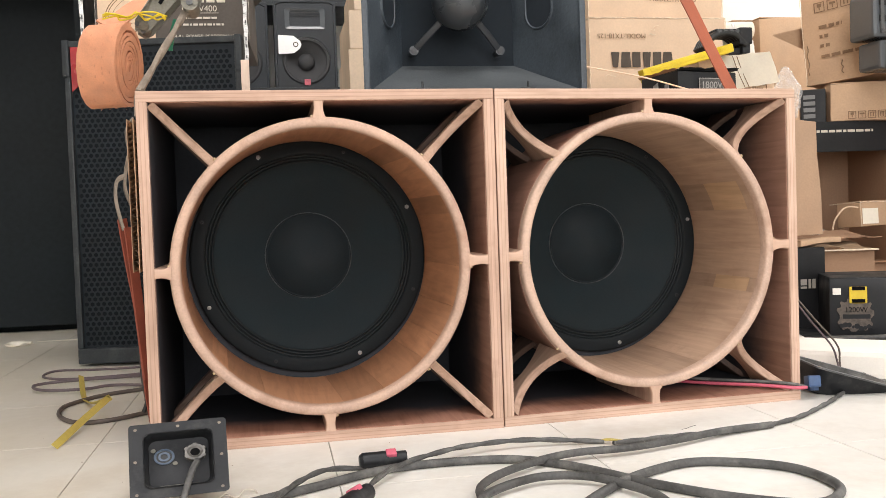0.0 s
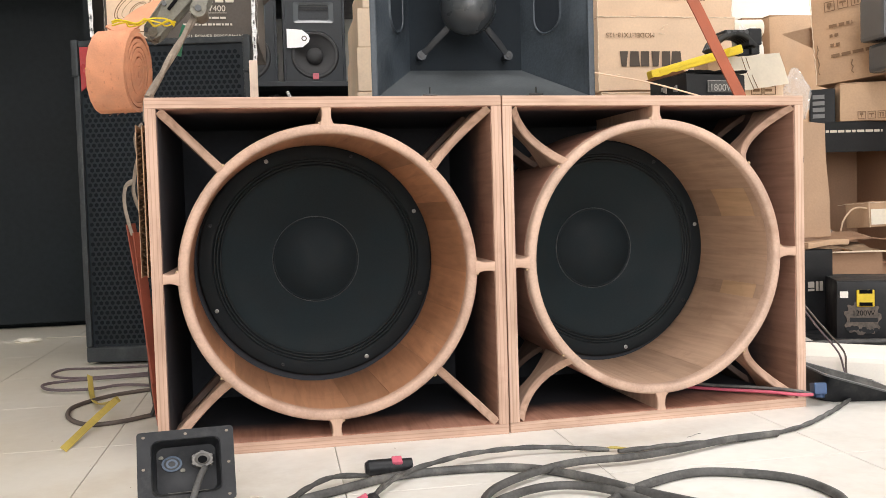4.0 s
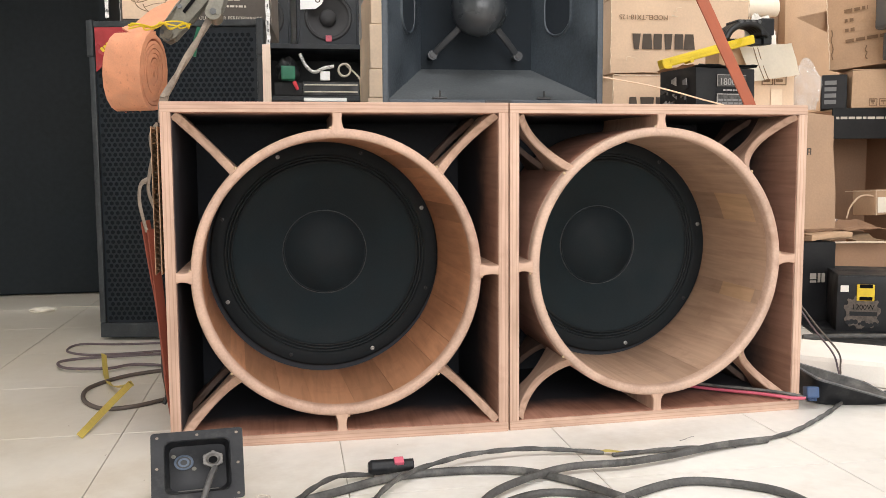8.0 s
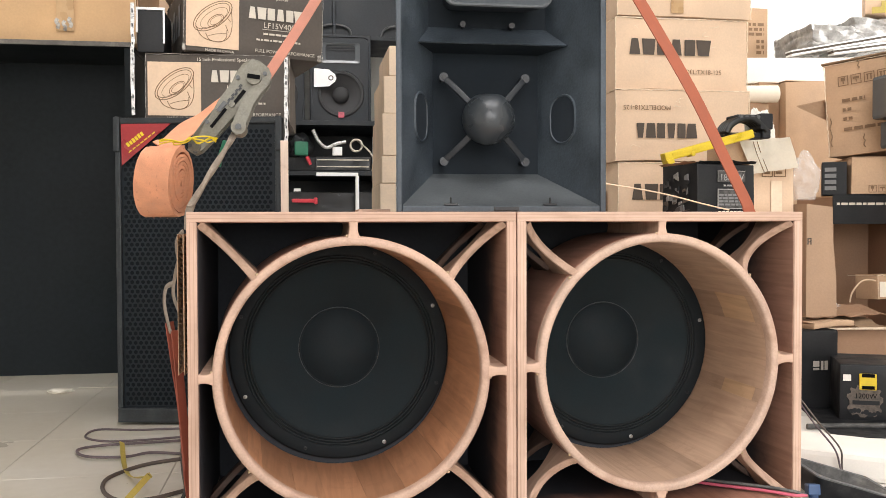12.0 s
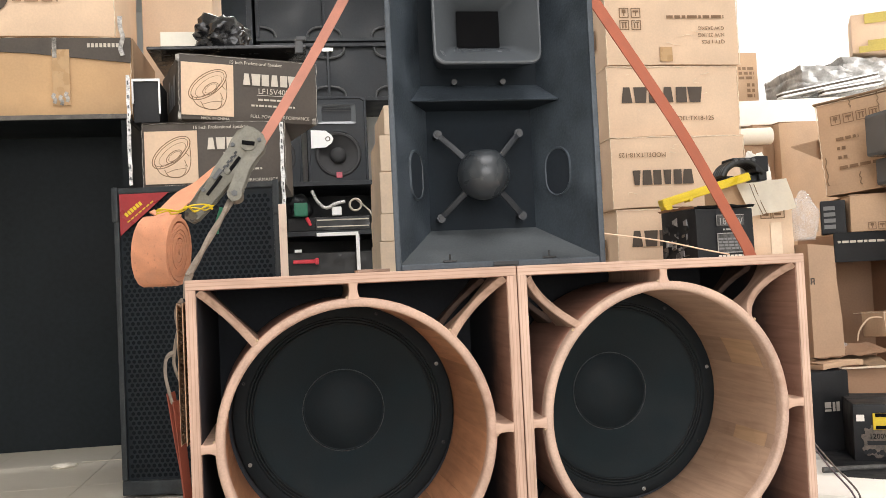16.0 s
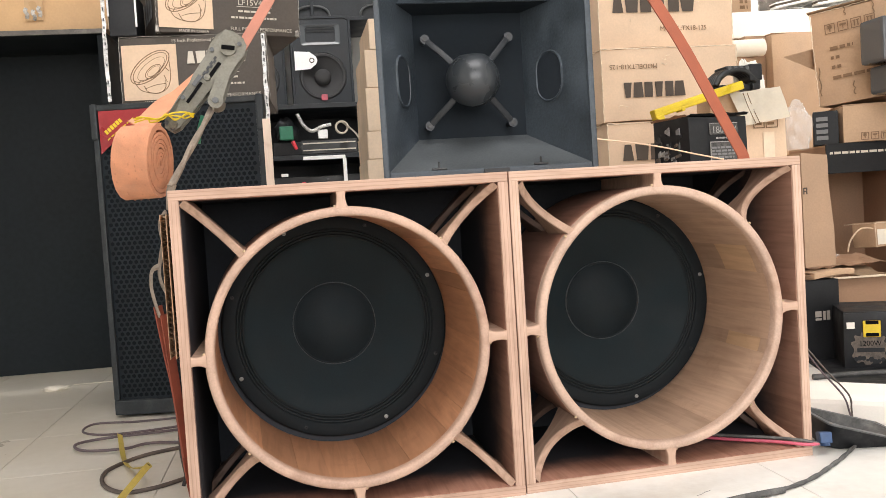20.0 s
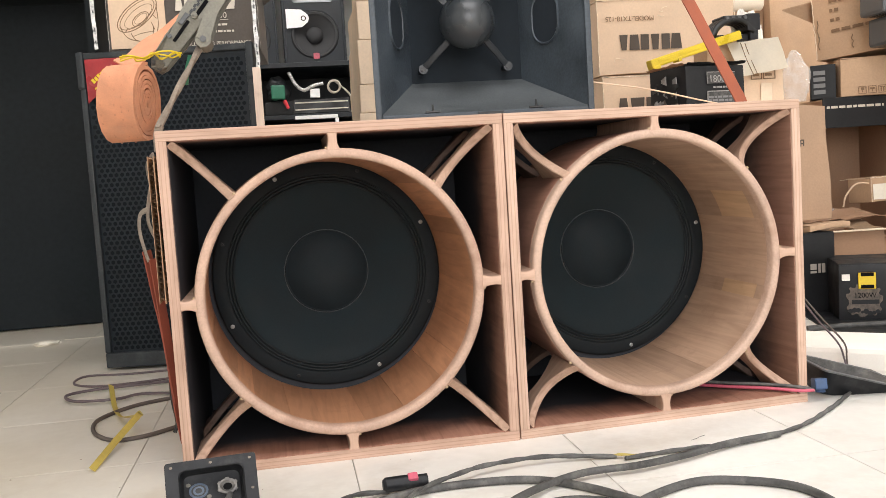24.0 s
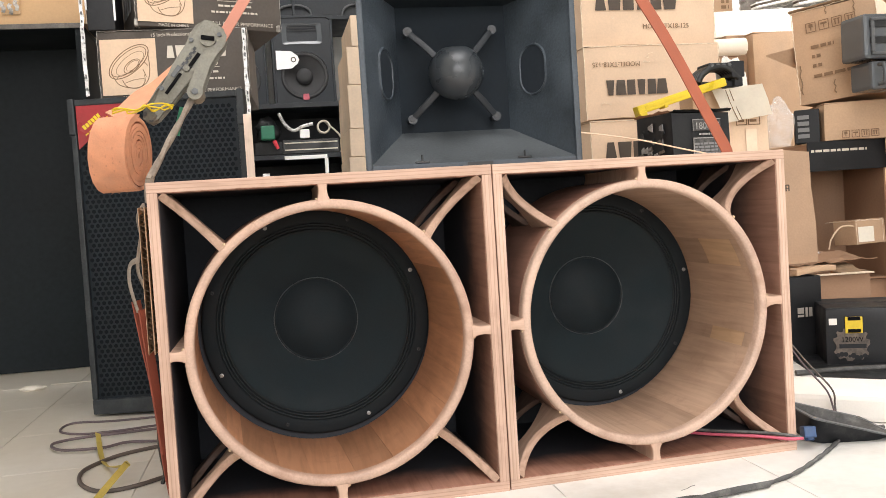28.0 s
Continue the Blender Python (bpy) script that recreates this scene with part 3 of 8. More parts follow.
def bass_cabinet(m, label, stave_wood, yellow, shear, upright, level, sanded, drop):
    cab = thing("bass_cabinet", label, "speaker cabinet", m, "pair of bass cabinets")
    cx, cz = BW / 2, BH / 2
    tx, tz = cx - 0.004, cz - drop
    for s in (0, 1):
        bm = B()
        x0 = 0 if s == 0 else BW - PT
        box(bm, x0, x0 + PT, 0, BD, PT, BH - PT, 0.0012)
        part("side_panel", bm, upright, cab)
    bm = B()
    box(bm, 0, BW, 0, BD, BH - PT, BH, 0.0012)
    part("top_panel", bm, level, cab)
    bm = B()
    box(bm, 0, BW, 0, BD, 0, PT, 0.0012)
    part("bottom_panel", bm, level, cab)
    bm = B()
    box(bm, PT, BW - PT, BD - PT, BD - 0.001, PT, BH - PT)
    part("back_panel", bm, M_inside, cab, "near black inner panel")
    # inner faces: bare veneer at the mouth; overspray and the inside's shade painted further in
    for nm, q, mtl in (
        ("side_lining", (PT, PT + 0.0012, 0.004, BD - PT, PT + 0.001, BH - PT - 0.001), M_shade_dark),
        ("side_lining", (BW - PT - 0.0012, BW - PT, 0.004, BD - PT, PT + 0.001, BH - PT - 0.001), M_shade_side),
        ("top_lining", (PT + 0.002, BW - PT - 0.002, 0.004, BD - PT, BH - PT - 0.0012, BH - PT), M_shade_top),
        ("bottom_lining", (PT + 0.002, BW - PT - 0.002, 0.004, BD - PT, PT, PT + 0.0012), M_shade_floor),
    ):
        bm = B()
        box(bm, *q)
        part(nm, bm, mtl, cab, "inner face veneer, black overspray and painted shade further in")
    # inner baffle that carries the driver
    bm = B()
    n = 48
    inner = [bm.verts.new((tx - shear + 0.212 * math.cos(2 * math.pi * k / n), 0.302, tz + 0.212 * math.sin(2 * math.pi * k / n))) for k in range(n)]
    outer = [bm.verts.new((tx - shear + (RING - 0.002) * math.cos(2 * math.pi * k / n), 0.302, tz + (RING - 0.002) * math.sin(2 * math.pi * k / n))) for k in range(n)]
    for k in range(n):
        bm.faces.new((inner[k], inner[(k + 1) % n], outer[(k + 1) % n], outer[k]))
    r = bmesh.ops.extrude_face_region(bm, geom=bm.faces[:])
    bmesh.ops.translate(bm, verts=[v for v in r["geom"] if isinstance(v, bmesh.types.BMVert)], vec=(0, 0.018, 0))
    part("driver_board", bm, M_inside, cab, "near black ring board")
    bm = B()
    box(bm, PT, BW - PT, 0.40, 0.418, PT, BH - PT)
    part("inner_baffle", bm, M_inside, cab, "near black inner baffle")
    # rim and staves of the round tube
    bm = B()
    a, b = RING, RING - WALL
    lathe(bm, [(b, 0.022), (b, 0.005), (b + 0.002, 0.0015), (b + 0.005, 0.0), (a - 0.005, 0.0), (a - 0.002, 0.0015), (a, 0.005), (a, 0.022)], 96, True)
    rim = part("tube_rim", bm, sanded, cab, "sanded light rim of the round tube")
    rim.location = (tx, 0.001, tz)
    bm = B()
    lathe(bm, [(a - 0.0004, 0.023), (a + 0.0006, 0.024), (a + 0.0006, 0.30), (a - 0.0004, 0.30)], 72)
    for v in bm.verts:
        v.co.x -= shear * max(0.0, (v.co.y - 0.0225) / 0.2775)
    part("outer_skin", bm, M_veneer, rim, "reddish outer veneer of the tube")
    count = 22
    rnd = random.Random(3 if yellow else 8)
    cuts = [2 * math.pi * (k + rnd.uniform(-0.28, 0.28)) / count for k in range(count)]
    if yellow:
        cuts[20] += 0.15
        cuts[21] += 0.08
    cuts.append(cuts[0] + 2 * math.pi)
    for k in range(count):
        lengths = ((0.0225, 0.048), (0.0484, 0.178), (0.1784, 0.30)) if k in yellow else ((0.0225, 0.30),)
        gap = rnd.uniform(0.0002, 0.0005 if yellow else 0.0013)
        for n, (ya, yb) in enumerate(lengths):
            bm = B()
            a0, a1 = cuts[k], cuts[k + 1]
            loop = []
            for y in (ya, yb):
                row = []
                for r in (b + 0.0002 * (k % 3), a - 0.0008):
                    for j in range(6):
                        t = a0 + (a1 - a0) * (j / 5 if r < a - 0.01 else 1 - j / 5)
                        t = min(max(t, a0 + gap), a1 - gap)
                        row.append(bm.verts.new((r * math.cos(t) - shear * max(0.0, (y - 0.0225) / 0.2775), y, r * math.sin(t))))
                loop.append(row)
            p, q = loop
            for j in range(12):
                bm.faces.new((p[j], p[(j + 1) % 12], q[(j + 1) % 12], q[j]))
            bm.faces.new(p)
            bm.faces.new(q[::-1])
            gold = k in yellow and n == 1
            part("stave", bm, M_stave_yellow if gold else stave_wood, rim, "paler yellowish stave" if gold else "", smooth=24)
    # four short stubs between the tube and the panels
    for k in range(4):
        bm = B()
        half = (BW / 2 - PT - (tx - cx), BH / 2 - PT - (tz - cz), BW / 2 - PT + (tx - cx), BH / 2 - PT + (tz - cz))[k]
        rows = []
        for j in range(9):
            t = j / 8
            u = RING - 0.003 + (half + 0.0035 - RING) * t
            h = 0.0076 + 0.0062 * (1 - t) ** 4 + 0.0025 * t ** 8
            rows.append([(u, 0.0045, -h), (u, 0.0025, -h + 0.0012), (u, 0.0016, -h + 0.004), (u, 0.0016, h - 0.004), (u, 0.0025, h - 0.0012), (u, 0.0045, h), (u, 0.26, h), (u, 0.26, -h)])
        loft(bm, rows, True)
        st = part("stub_brace", bm, M_ply_y, cab, smooth=24)
        st.matrix_basis = Matrix.Translation((tx, 0, tz)) @ Matrix.Rotation(-math.pi / 2 * k, 4, "Y")
    # four diagonal ribs with a hollowed front edge
    for k in range(4):
        bm = B()
        far = Vector(((1, -1, -1, 1)[k] * (BW / 2 - PT) + cx - tx, (1, 1, -1, -1)[k] * (BH / 2 - PT) + cz - tz))
        ang = math.atan2(far.y, far.x)
        end = far.length - 0.006
        rows = []
        steps = 12
        for j in range(steps + 1):
            t = j / steps
            r = RING - 0.002 + (end - RING + 0.002) * t
            y0 = 0.002 + 0.055 * math.sin(math.pi * t) ** 0.8
            y1 = 0.125 - 0.03 * math.sin(math.pi * t)
            rows.append([bm.verts.new((r, y, s)) for y, s in ((y0 + 0.002, -0.0075), (y0, -0.0055), (y0, 0.0055), (y0 + 0.002, 0.0075), (y1, 0.0075), (y1, -0.0075))])
        for p, q in zip(rows, rows[1:]):
            for j in range(6):
                bm.faces.new((p[j], p[(j + 1) % 6], q[(j + 1) % 6], q[j]))
        bm.faces.new(rows[0][::-1])
        bm.faces.new(rows[-1])
        rib = part("diagonal_rib", bm, M_ply_y, cab, smooth=24)
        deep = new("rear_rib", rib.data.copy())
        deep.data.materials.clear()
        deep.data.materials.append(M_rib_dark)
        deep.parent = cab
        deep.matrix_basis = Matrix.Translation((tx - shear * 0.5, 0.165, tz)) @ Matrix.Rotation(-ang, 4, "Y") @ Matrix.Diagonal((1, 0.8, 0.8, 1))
        tagged(deep, "inner rib, its shade put into a dark colour")
        rib.matrix_basis = Matrix.Translation((tx, 0, tz)) @ Matrix.Rotation(-ang, 4, "Y")
    rnd = random.Random(17 if yellow else 4)
    for k in range(8):
        a = (0, 90, 180, 270, 44.4, 135.6, 224.4, 315.6)[k]
        side = rnd.choice((-1, 1))
        q = radians(a) + side * 0.045
        bm = B()
        bmesh.ops.create_icosphere(bm, subdivisions=2, radius=1.0)
        for v in bm.verts:
            v.co *= 1 + 0.5 * noise.noise(v.co * 2 + Vector((k * 3.1, shear * 400, 0)))
            v.co = Vector((v.co.x * 0.0030, v.co.y * 0.0018, v.co.z * 0.0030))
        blob = part("glue_blob", bm, M_glue, cab, "dried glue at a joint", smooth=60)
        blob.location = (tx + (RING + 0.0005) * math.cos(q), 0.006, tz + (RING + 0.0005) * math.sin(q))
    return cab


def woofer(m, label):
    d = thing("bass_driver", label, "loudspeaker driver", m, "bass drivers")
    bm = B()
    lathe(bm, [(0.205, 0.012), (0.205, -0.003), (0.207, -0.0058), (0.210, -0.0066), (0.229, -0.0066), (0.2325, -0.0048), (0.2345, -0.001), (0.2345, 0.010)], 80)
    fr = part("basket_rim", bm, M_basket, d, "black enamelled steel rim")
    bm = B()
    prof = [(0.206, -0.001)]
    for j in range(1, 25):
        r = 0.206 - 0.018 * j / 24
        prof.append((r, -0.001 - 0.0028 * abs(math.sin(math.pi * j / 8))))
    lathe(bm, prof, 80)
    part("surround", bm, M_rubber, d, "pleated black surround")
    bm = B()
    lathe(bm, [(0.189, -0.001), (0.186, 0.001), (0.165, 0.009), (0.14, 0.022), (0.11, 0.040), (0.085, 0.054), (0.07, 0.060)], 80)
    part("cone", bm, M_cone, d, "dark grey paper cone")
    bm = B()
    lathe(bm, [(0.0895, 0.0525), (0.0893, 0.0488), (0.0885, 0.0480), (0.0877, 0.0486), (0.0875, 0.0525)], 72)
    part("glue_bead", bm, M_bead, d, "thin grey bead round the dust cap")
    bm = B()
    lathe(bm, [(0.088, 0.0515), (0.0865, 0.0485), (0.084, 0.0495), (0.075, 0.044), (0.06, 0.036), (0.04, 0.029), (0.02, 0.0255), (0.0, 0.025)], 64)
    part("dust_cap", bm, M_cap, d, "domed black dust cap")
    bm = B()
    lathe(bm, [(0.205, 0.012), (0.13, 0.095), (0.06, 0.11), (0.0, 0.11)], 32)
    part("basket", bm, M_black_metal, d)
    for k in range(8):
        a = radians(25 + 45 * k)
        p = Vector((0.2215 * math.cos(a), -0.0062, 0.2215 * math.sin(a)))
        bm = B()
        lathe(bm, [(0.0044, 0.002), (0.0044, -0.0010), (0.0030, -0.0014), (0.0030, -0.0040), (0.0022, -0.0048), (0.0017, -0.0044), (0.0015, -0.0025), (0.0, -0.0025)], 12)
        bmesh.ops.translate(bm, verts=bm.verts[:], vec=p)
        bolt = part("bolt", bm, M_bolt if k in (0, 2, 4, 6) else M_black_metal, d, "bright hex socket bolt" if k in (0, 2, 4, 6) else "blackened bolt")
    return d


LEFT = pose(0, 0, FZ)
RIGHT = pose(0.606, 0.003, FZ, 0, 0, 3.2)
bass_cabinet(LEFT, "raw reddish plywood bass cabinet with round stave tube on tiled floor", M_stave, (), 0.0165, M_ply_x, M_ply_z, M_rim, 0.0)
bass_cabinet(RIGHT, "raw plywood bass cabinet turned slightly, with round stave tube", M_stave_pale, (1, 20), -0.009, M_ply_x_pale, M_ply_z_pale, M_rim_pale, -0.003)
woofer(LEFT @ pose(BW / 2 - 0.0175, 0.292, BH / 2 + 0.008, 0, 0), "large black bass driver inside a round wooden tube")
woofer(RIGHT @ pose(BW / 2 + 0.0095, 0.292, BH / 2 + 0.008, 0, 13), "large black bass driver with bright bolts in the wooden tube")


# ---- full range speaker on top ----
SX0, SX1, SZ0, SZ1, SY = 0.381, 0.806, 0.592, 1.305, 0.075
spk = thing("full_range_speaker", "textured black horn-loaded speaker standing across both bass cabinets", "speaker", pose(0, 0, 0))
TAPER = 0.085


def wedge(z0, z1, x0f, x1f, x0b, x1b, y0, y1, bevel=0.003):
    """A panel whose width changes from front to back."""
    bm = B()
    vs = box(bm, 0, 1, y0, y1, z0, z1)
    for v in vs:
        f = (v.co.y - y0) / (y1 - y0)
        a, b = x0f + (x0b - x0f) * f, x1f + (x1b - x1f) * f
        v.co.x = a + (b - a) * v.co.x
    bmesh.ops.bevel(bm, geom=bm.edges[:], offset=bevel, segments=2, affect="EDGES", profile=0.6)
    return bm


part("side_panel", wedge(SZ0, SZ1, SX0, SX0 + 0.012, SX0 + TAPER, SX0 + TAPER + 0.012, SY, SY + 0.44), M_texture_black, spk)
part("side_panel", wedge(SZ0, SZ1, SX1 - 0.012, SX1, SX1 - TAPER - 0.012, SX1 - TAPER, SY, SY + 0.44), M_texture_black, spk)
part("top_panel", wedge(SZ1 + 0.0002, SZ1 + 0.015, SX0, SX1, SX0 + TAPER, SX1 - TAPER, SY, SY + 0.44), M_texture_black, spk)
part("bottom_panel", wedge(SZ0, SZ0 + 0.014, SX0 + 0.012, SX1 - 0.012, SX0 + TAPER + 0.012, SX1 - TAPER - 0.012, SY + 0.001, SY + 0.43), M_texture_black, spk)
bm = B()
box(bm, SX0 + TAPER + 0.012, SX1 - TAPER - 0.012, SY + 0.42, SY + 0.438, SZ0 + 0.014, SZ1)
part("back_panel", bm, M_texture_black, spk)
# flared lower mouth: floor, sides, roof
YB = 0.245
ix0, ix1 = SX0 + 0.012, SX1 - 0.012
bx0, bx1, bz0, bz1 = ix0 + 0.5 * (YB - SY), ix1 - 0.5 * (YB - SY), 0.678, 0.935
LY, LZ = 0.16, 0.940
lf = (LY - SY) / (YB - SY)
lx0, lx1 = ix0 + (bx0 - ix0) * lf, ix1 + (bx1 - ix1) * lf
UY = 0.222
uf = (UY - SY) / (YB - SY)
ux0, ux1 = ix0 + (bx0 - ix0) * uf, ix1 + (bx1 - ix1) * uf
for name, quad in (
    ("mouth_floor", [(ix0, SY + 0.004, SZ0 + 0.014), (ix1, SY + 0.004, SZ0 + 0.014), (bx1, YB, bz0), (bx0, YB, bz0)]),
    ("mouth_side", [(ix0, SY + 0.004, SZ0 + 0.014), (bx0, YB, SZ0 + 0.014), (bx0, YB, SZ1), (ix0, SY + 0.004, SZ1)]),
    ("mouth_side", [(ix1, SY + 0.004, SZ1), (bx1, YB, SZ1), (bx1, YB, SZ0 + 0.014), (ix1, SY + 0.004, SZ0 + 0.014)]),
    ("mouth_baffle", [(bx0, YB, bz0), (bx1, YB, bz0), (bx1, YB, bz1), (bx0, YB, bz1)]),
    ("mouth_roof", [(bx0, YB, bz1), (bx1, YB, bz1), (lx1, LY, LZ), (lx0, LY, LZ)]),
    ("upper_ledge", [(lx0, LY, LZ + 0.001), (lx1, LY, LZ + 0.001), (ux1, UY, 0.985), (ux0, UY, 0.985)]),
    ("upper_baffle", [(ux0, UY, 0.985), (ux1, UY, 0.985), (ux1, UY, SZ1), (ux0, UY, SZ1)]),
):
    bm = B()
    vs = [bm.verts.new(p) for p in quad]
    bm.faces.new(vs)
    r = bmesh.ops.extrude_face_region(bm, geom=bm.faces[:])
    moved = [v for v in r["geom"] if isinstance(v, bmesh.types.BMVert)]
    c = Vector((0.593, SY - 0.3, 0.85 if "upper" not in name else 1.2))
    nrm = (Vector(quad[1]) - Vector(quad[0])).cross(Vector(quad[2]) - Vector(quad[0])).normalized()
    if nrm.dot(Vector(quad[0]) - c) < 0:
        nrm = -nrm
    bmesh.ops.translate(bm, verts=moved, vec=nrm * (0.0018 if name in ("mouth_roof", "upper_ledge") else 0.009))
    # paler floor, darker roof and baffles: the mouth's light and shade in colour
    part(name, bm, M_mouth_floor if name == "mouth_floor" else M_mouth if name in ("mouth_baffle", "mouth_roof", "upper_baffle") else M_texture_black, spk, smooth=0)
# slot handles in the flared sides
for s in (-1, 1):
    f = 0.58
    xs = ix0 + (bx0 - ix0) * f if s < 0 else ix1 + (bx1 - ix1) * f
    turn = math.degrees(math.atan2(YB - SY, bx0 - ix0))
    mm = pose(xs, SY + (YB - SY) * f, 0.79, 0, 0, turn if s < 0 else -turn)
    ring = rounded(0.036, 0.0485, 0.034, 6)
    bm = B()
    loft(bm, [[mm @ Vector((x * sc, d, z * sc)) for x, z in ring] for d, sc in ((0.001, 1.08), (-0.003, 1.06), (-0.0035, 1.02), (-0.002, 0.98), (-0.0005, 0.97))])
    part("handle_cup", bm, M_texture_black, spk, "moulded oval handle cup")
    # flat near black face painted in for the hollow's shade
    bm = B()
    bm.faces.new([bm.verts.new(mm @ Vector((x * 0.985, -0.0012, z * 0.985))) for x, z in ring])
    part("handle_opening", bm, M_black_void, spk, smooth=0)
# ball plug on four arms
bc = Vector((0.583, 0.165, 0.787))
bm = B()
bmesh.ops.create_uvsphere(bm, u_segments=40, v_segments=24, radius=0.055, matrix=Matrix.Translation(bc))
for v in bm.verts:
    if v.co.z > bc.z + 0.048:
        v.co.z = bc.z + 0.048 + (v.co.z - bc.z - 0.048) * 0.3
part("ball_plug", bm, M_ball, spk, "grey ball-shaped phase plug", smooth=30)
for sx in (-1, 1):
    for sz in (-1, 1):
        tip = Vector((0.5835 + sx * 0.0875, YB - 0.035, 0.790 + sz * 0.088))
        bm = B()
        a = bc + Vector((sx * 0.032, 0.012, sz * 0.03))
        sweep(bm, [a, a.lerp(tip, 0.5) + Vector((0, -0.004, 0)), tip], rounded(0.0065, 0.003, 0.002, 3), up=(0, -1, 0))
        cyl(bm, tip + Vector((0, -0.006, 0)), tip + Vector((0, 0.004, 0)), 0.0095, 18)
        cyl(bm, tip + Vector((0, 0.004, 0)), tip + Vector((0, 0.034, 0)), 0.006, 12)
        arm = part("plug_arm", bm, M_arm, spk)
        bm = B()
        cyl(bm, tip + Vector((0, -0.0075, 0)), tip + Vector((0, -0.002, 0)), 0.0052, 12)
        part("bolt", bm, M_black_metal, arm)
# high frequency horn mouth
bm = B()
hc = (0.593, 1.101)
HY = SY + 0.035
rings = []
for d, w, h, r in ((0.004, 0.1125, 0.0965, 0.024), (0.0, 0.1105, 0.0945, 0.023), (-0.001, 0.107, 0.091, 0.022), (0.004, 0.1035, 0.0875, 0.021), (0.03, 0.088, 0.072, 0.016), (0.06, 0.066, 0.052, 0.01), (0.10, 0.045, 0.038, 0.006)):
    rings.append([(hc[0] + x, HY + d, hc[1] + z) for x, z in rounded(w, h, r)])
loft(bm, rings, True)
part("horn_mouth", bm, M_horn, spk, "glossy grey rounded horn mouth")
# horn's outside set near black, for the shade under it
bm = B()
loft(bm, [[(hc[0] + x, HY + d, hc[1] + z) for x, z in rounded(w, h, r)] for d, w, h, r in ((0.1118, 0.096, 0.080, 0.02), (0.0045, 0.1122, 0.0962, 0.024))])
part("horn_shell", bm, M_black_void, spk)
# flat dark plate added to paint the shade down the horn
bm = B()
box(bm, hc[0] - 0.046, hc[0] + 0.046, HY + 0.094, HY + 0.0945, hc[1] - 0.039, hc[1] + 0.039)
part("throat", bm, M_hole, spk)
for x, z in ((0.645, 0.99), (0.54, 0.99)):
    bm = B()
    cyl(bm, (x - 0.006, 0.19, z - 0.004), (x, 0.225, z), 0.0062, 14)
    part("bolt", bm, M_black_metal, spk)
# catches along the lower front edge
for x in (0.489, 0.69):
    bm = B()
    box(bm, x - 0.014, x + 0.014, SY + 0.002, SY + 0.006, SZ0 + 0.0145, SZ0 + 0.0185, 0.001)
    cyl(bm, (x, SY + 0.004, SZ0 + 0.016), (x, SY + 0.004, SZ0 + 0.030), 0.002, 8)
    part("grille_clip", bm, M_black_metal, spk)
bm = B()
box(bm, 0.575, 0.625, SY - 0.004, SY + 0.0005, SZ0 + 0.004, SZ0 + 0.012, 0.001)
part("badge_plate", bm, M_black_metal, spk)


# ---- straps ----
left_strap = thing("ratchet_strap", "orange webbing strap with a worn steel ratchet, rolled tail hanging", "strap", group="ratchet straps")
bm = B()
band(bm, [(0.384, 0.24, SZ1 + 0.018), (0.381, 0.24, SZ1 + 0.005), (0.35, 0.238, 1.245), (0.225, 0.225, 1.028), (0.120, 0.212, 0.862)], 0.022, 0.002, up=(-0.25, -0.95, 0.2), steps=6)
part("upper_webbing", bm, M_strap_faded, left_strap, "taut faded red webbing")
bm = B()
band(bm, [(0.384, 0.24, SZ1 + 0.0165), (0.6, 0.25, SZ1 + 0.0165), (0.803, 0.265, SZ1 + 0.0165)], 0.034, 0.002, steps=4)
part("top_webbing", bm, M_strap_red, left_strap)
# ratchet frame: two side plates, spool, handle
RC = Vector((0.106, 0.205, 0.870))
RD = Vector((-0.616, -0.03, -0.788)).normalized()
RA = Vector((RD.z, 0, -RD.x)).normalized() * -1
for s in (-1, 1):
    bm = B()
    pts = []
    off = Vector((0, 0.021 * s, 0))
    outline = [(-0.034, -0.012), (-0.028, -0.026), (-0.008, -0.034), (0.014, -0.033), (0.034, -0.028), (0.08, -0.026), (0.10, -0.022), (0.13, -0.024), (0.182, -0.020), (0.196, -0.010), (0.194, 0.006), (0.180, 0.012), (0.13, 0.015), (0.06, 0.018), (0.030, 0.022), (0.014, 0.030), (-0.010, 0.031), (-0.026, 0.024), (-0.034, 0.011)]
    for d in (0.0, 0.0022):
        pts.append([bm.verts.new(RC + off + Vector((0, d, 0)) + RD * a + RA * b) for a, b in outline])
    n = len(outline)
    for k in range(n):
        bm.faces.new((pts[0][k], pts[0][(k + 1) % n], pts[1][(k + 1) % n], pts[1][k]))
    bm.faces.new(pts[0])
    bm.faces.new(pts[1][::-1])
    part("ratchet_plate", bm, M_old_steel, left_strap, "worn pressed steel side plate")
    bm = B()
    off = Vector((0, 0.026 * s, 0))
    outline = [(-0.004, 0.020), (0.012, 0.008), (0.04, 0.008), (0.09, 0.020), (0.112, 0.032), (0.114, 0.044), (0.100, 0.050), (0.08, 0.044), (0.04, 0.032), (0.01, 0.030)]
    rows = [[bm.verts.new(RC + off + Vector((0, d, 0)) + RD * a + RA * b) for a, b in outline] for d in (0.0, 0.0022)]
    n = len(outline)
    for k in range(n):
        bm.faces.new((rows[0][k], rows[0][(k + 1) % n], rows[1][(k + 1) % n], rows[1][k]))
    bm.faces.new(rows[0])
    bm.faces.new(rows[1][::-1])
    part("ratchet_handle", bm, M_old_steel, left_strap)
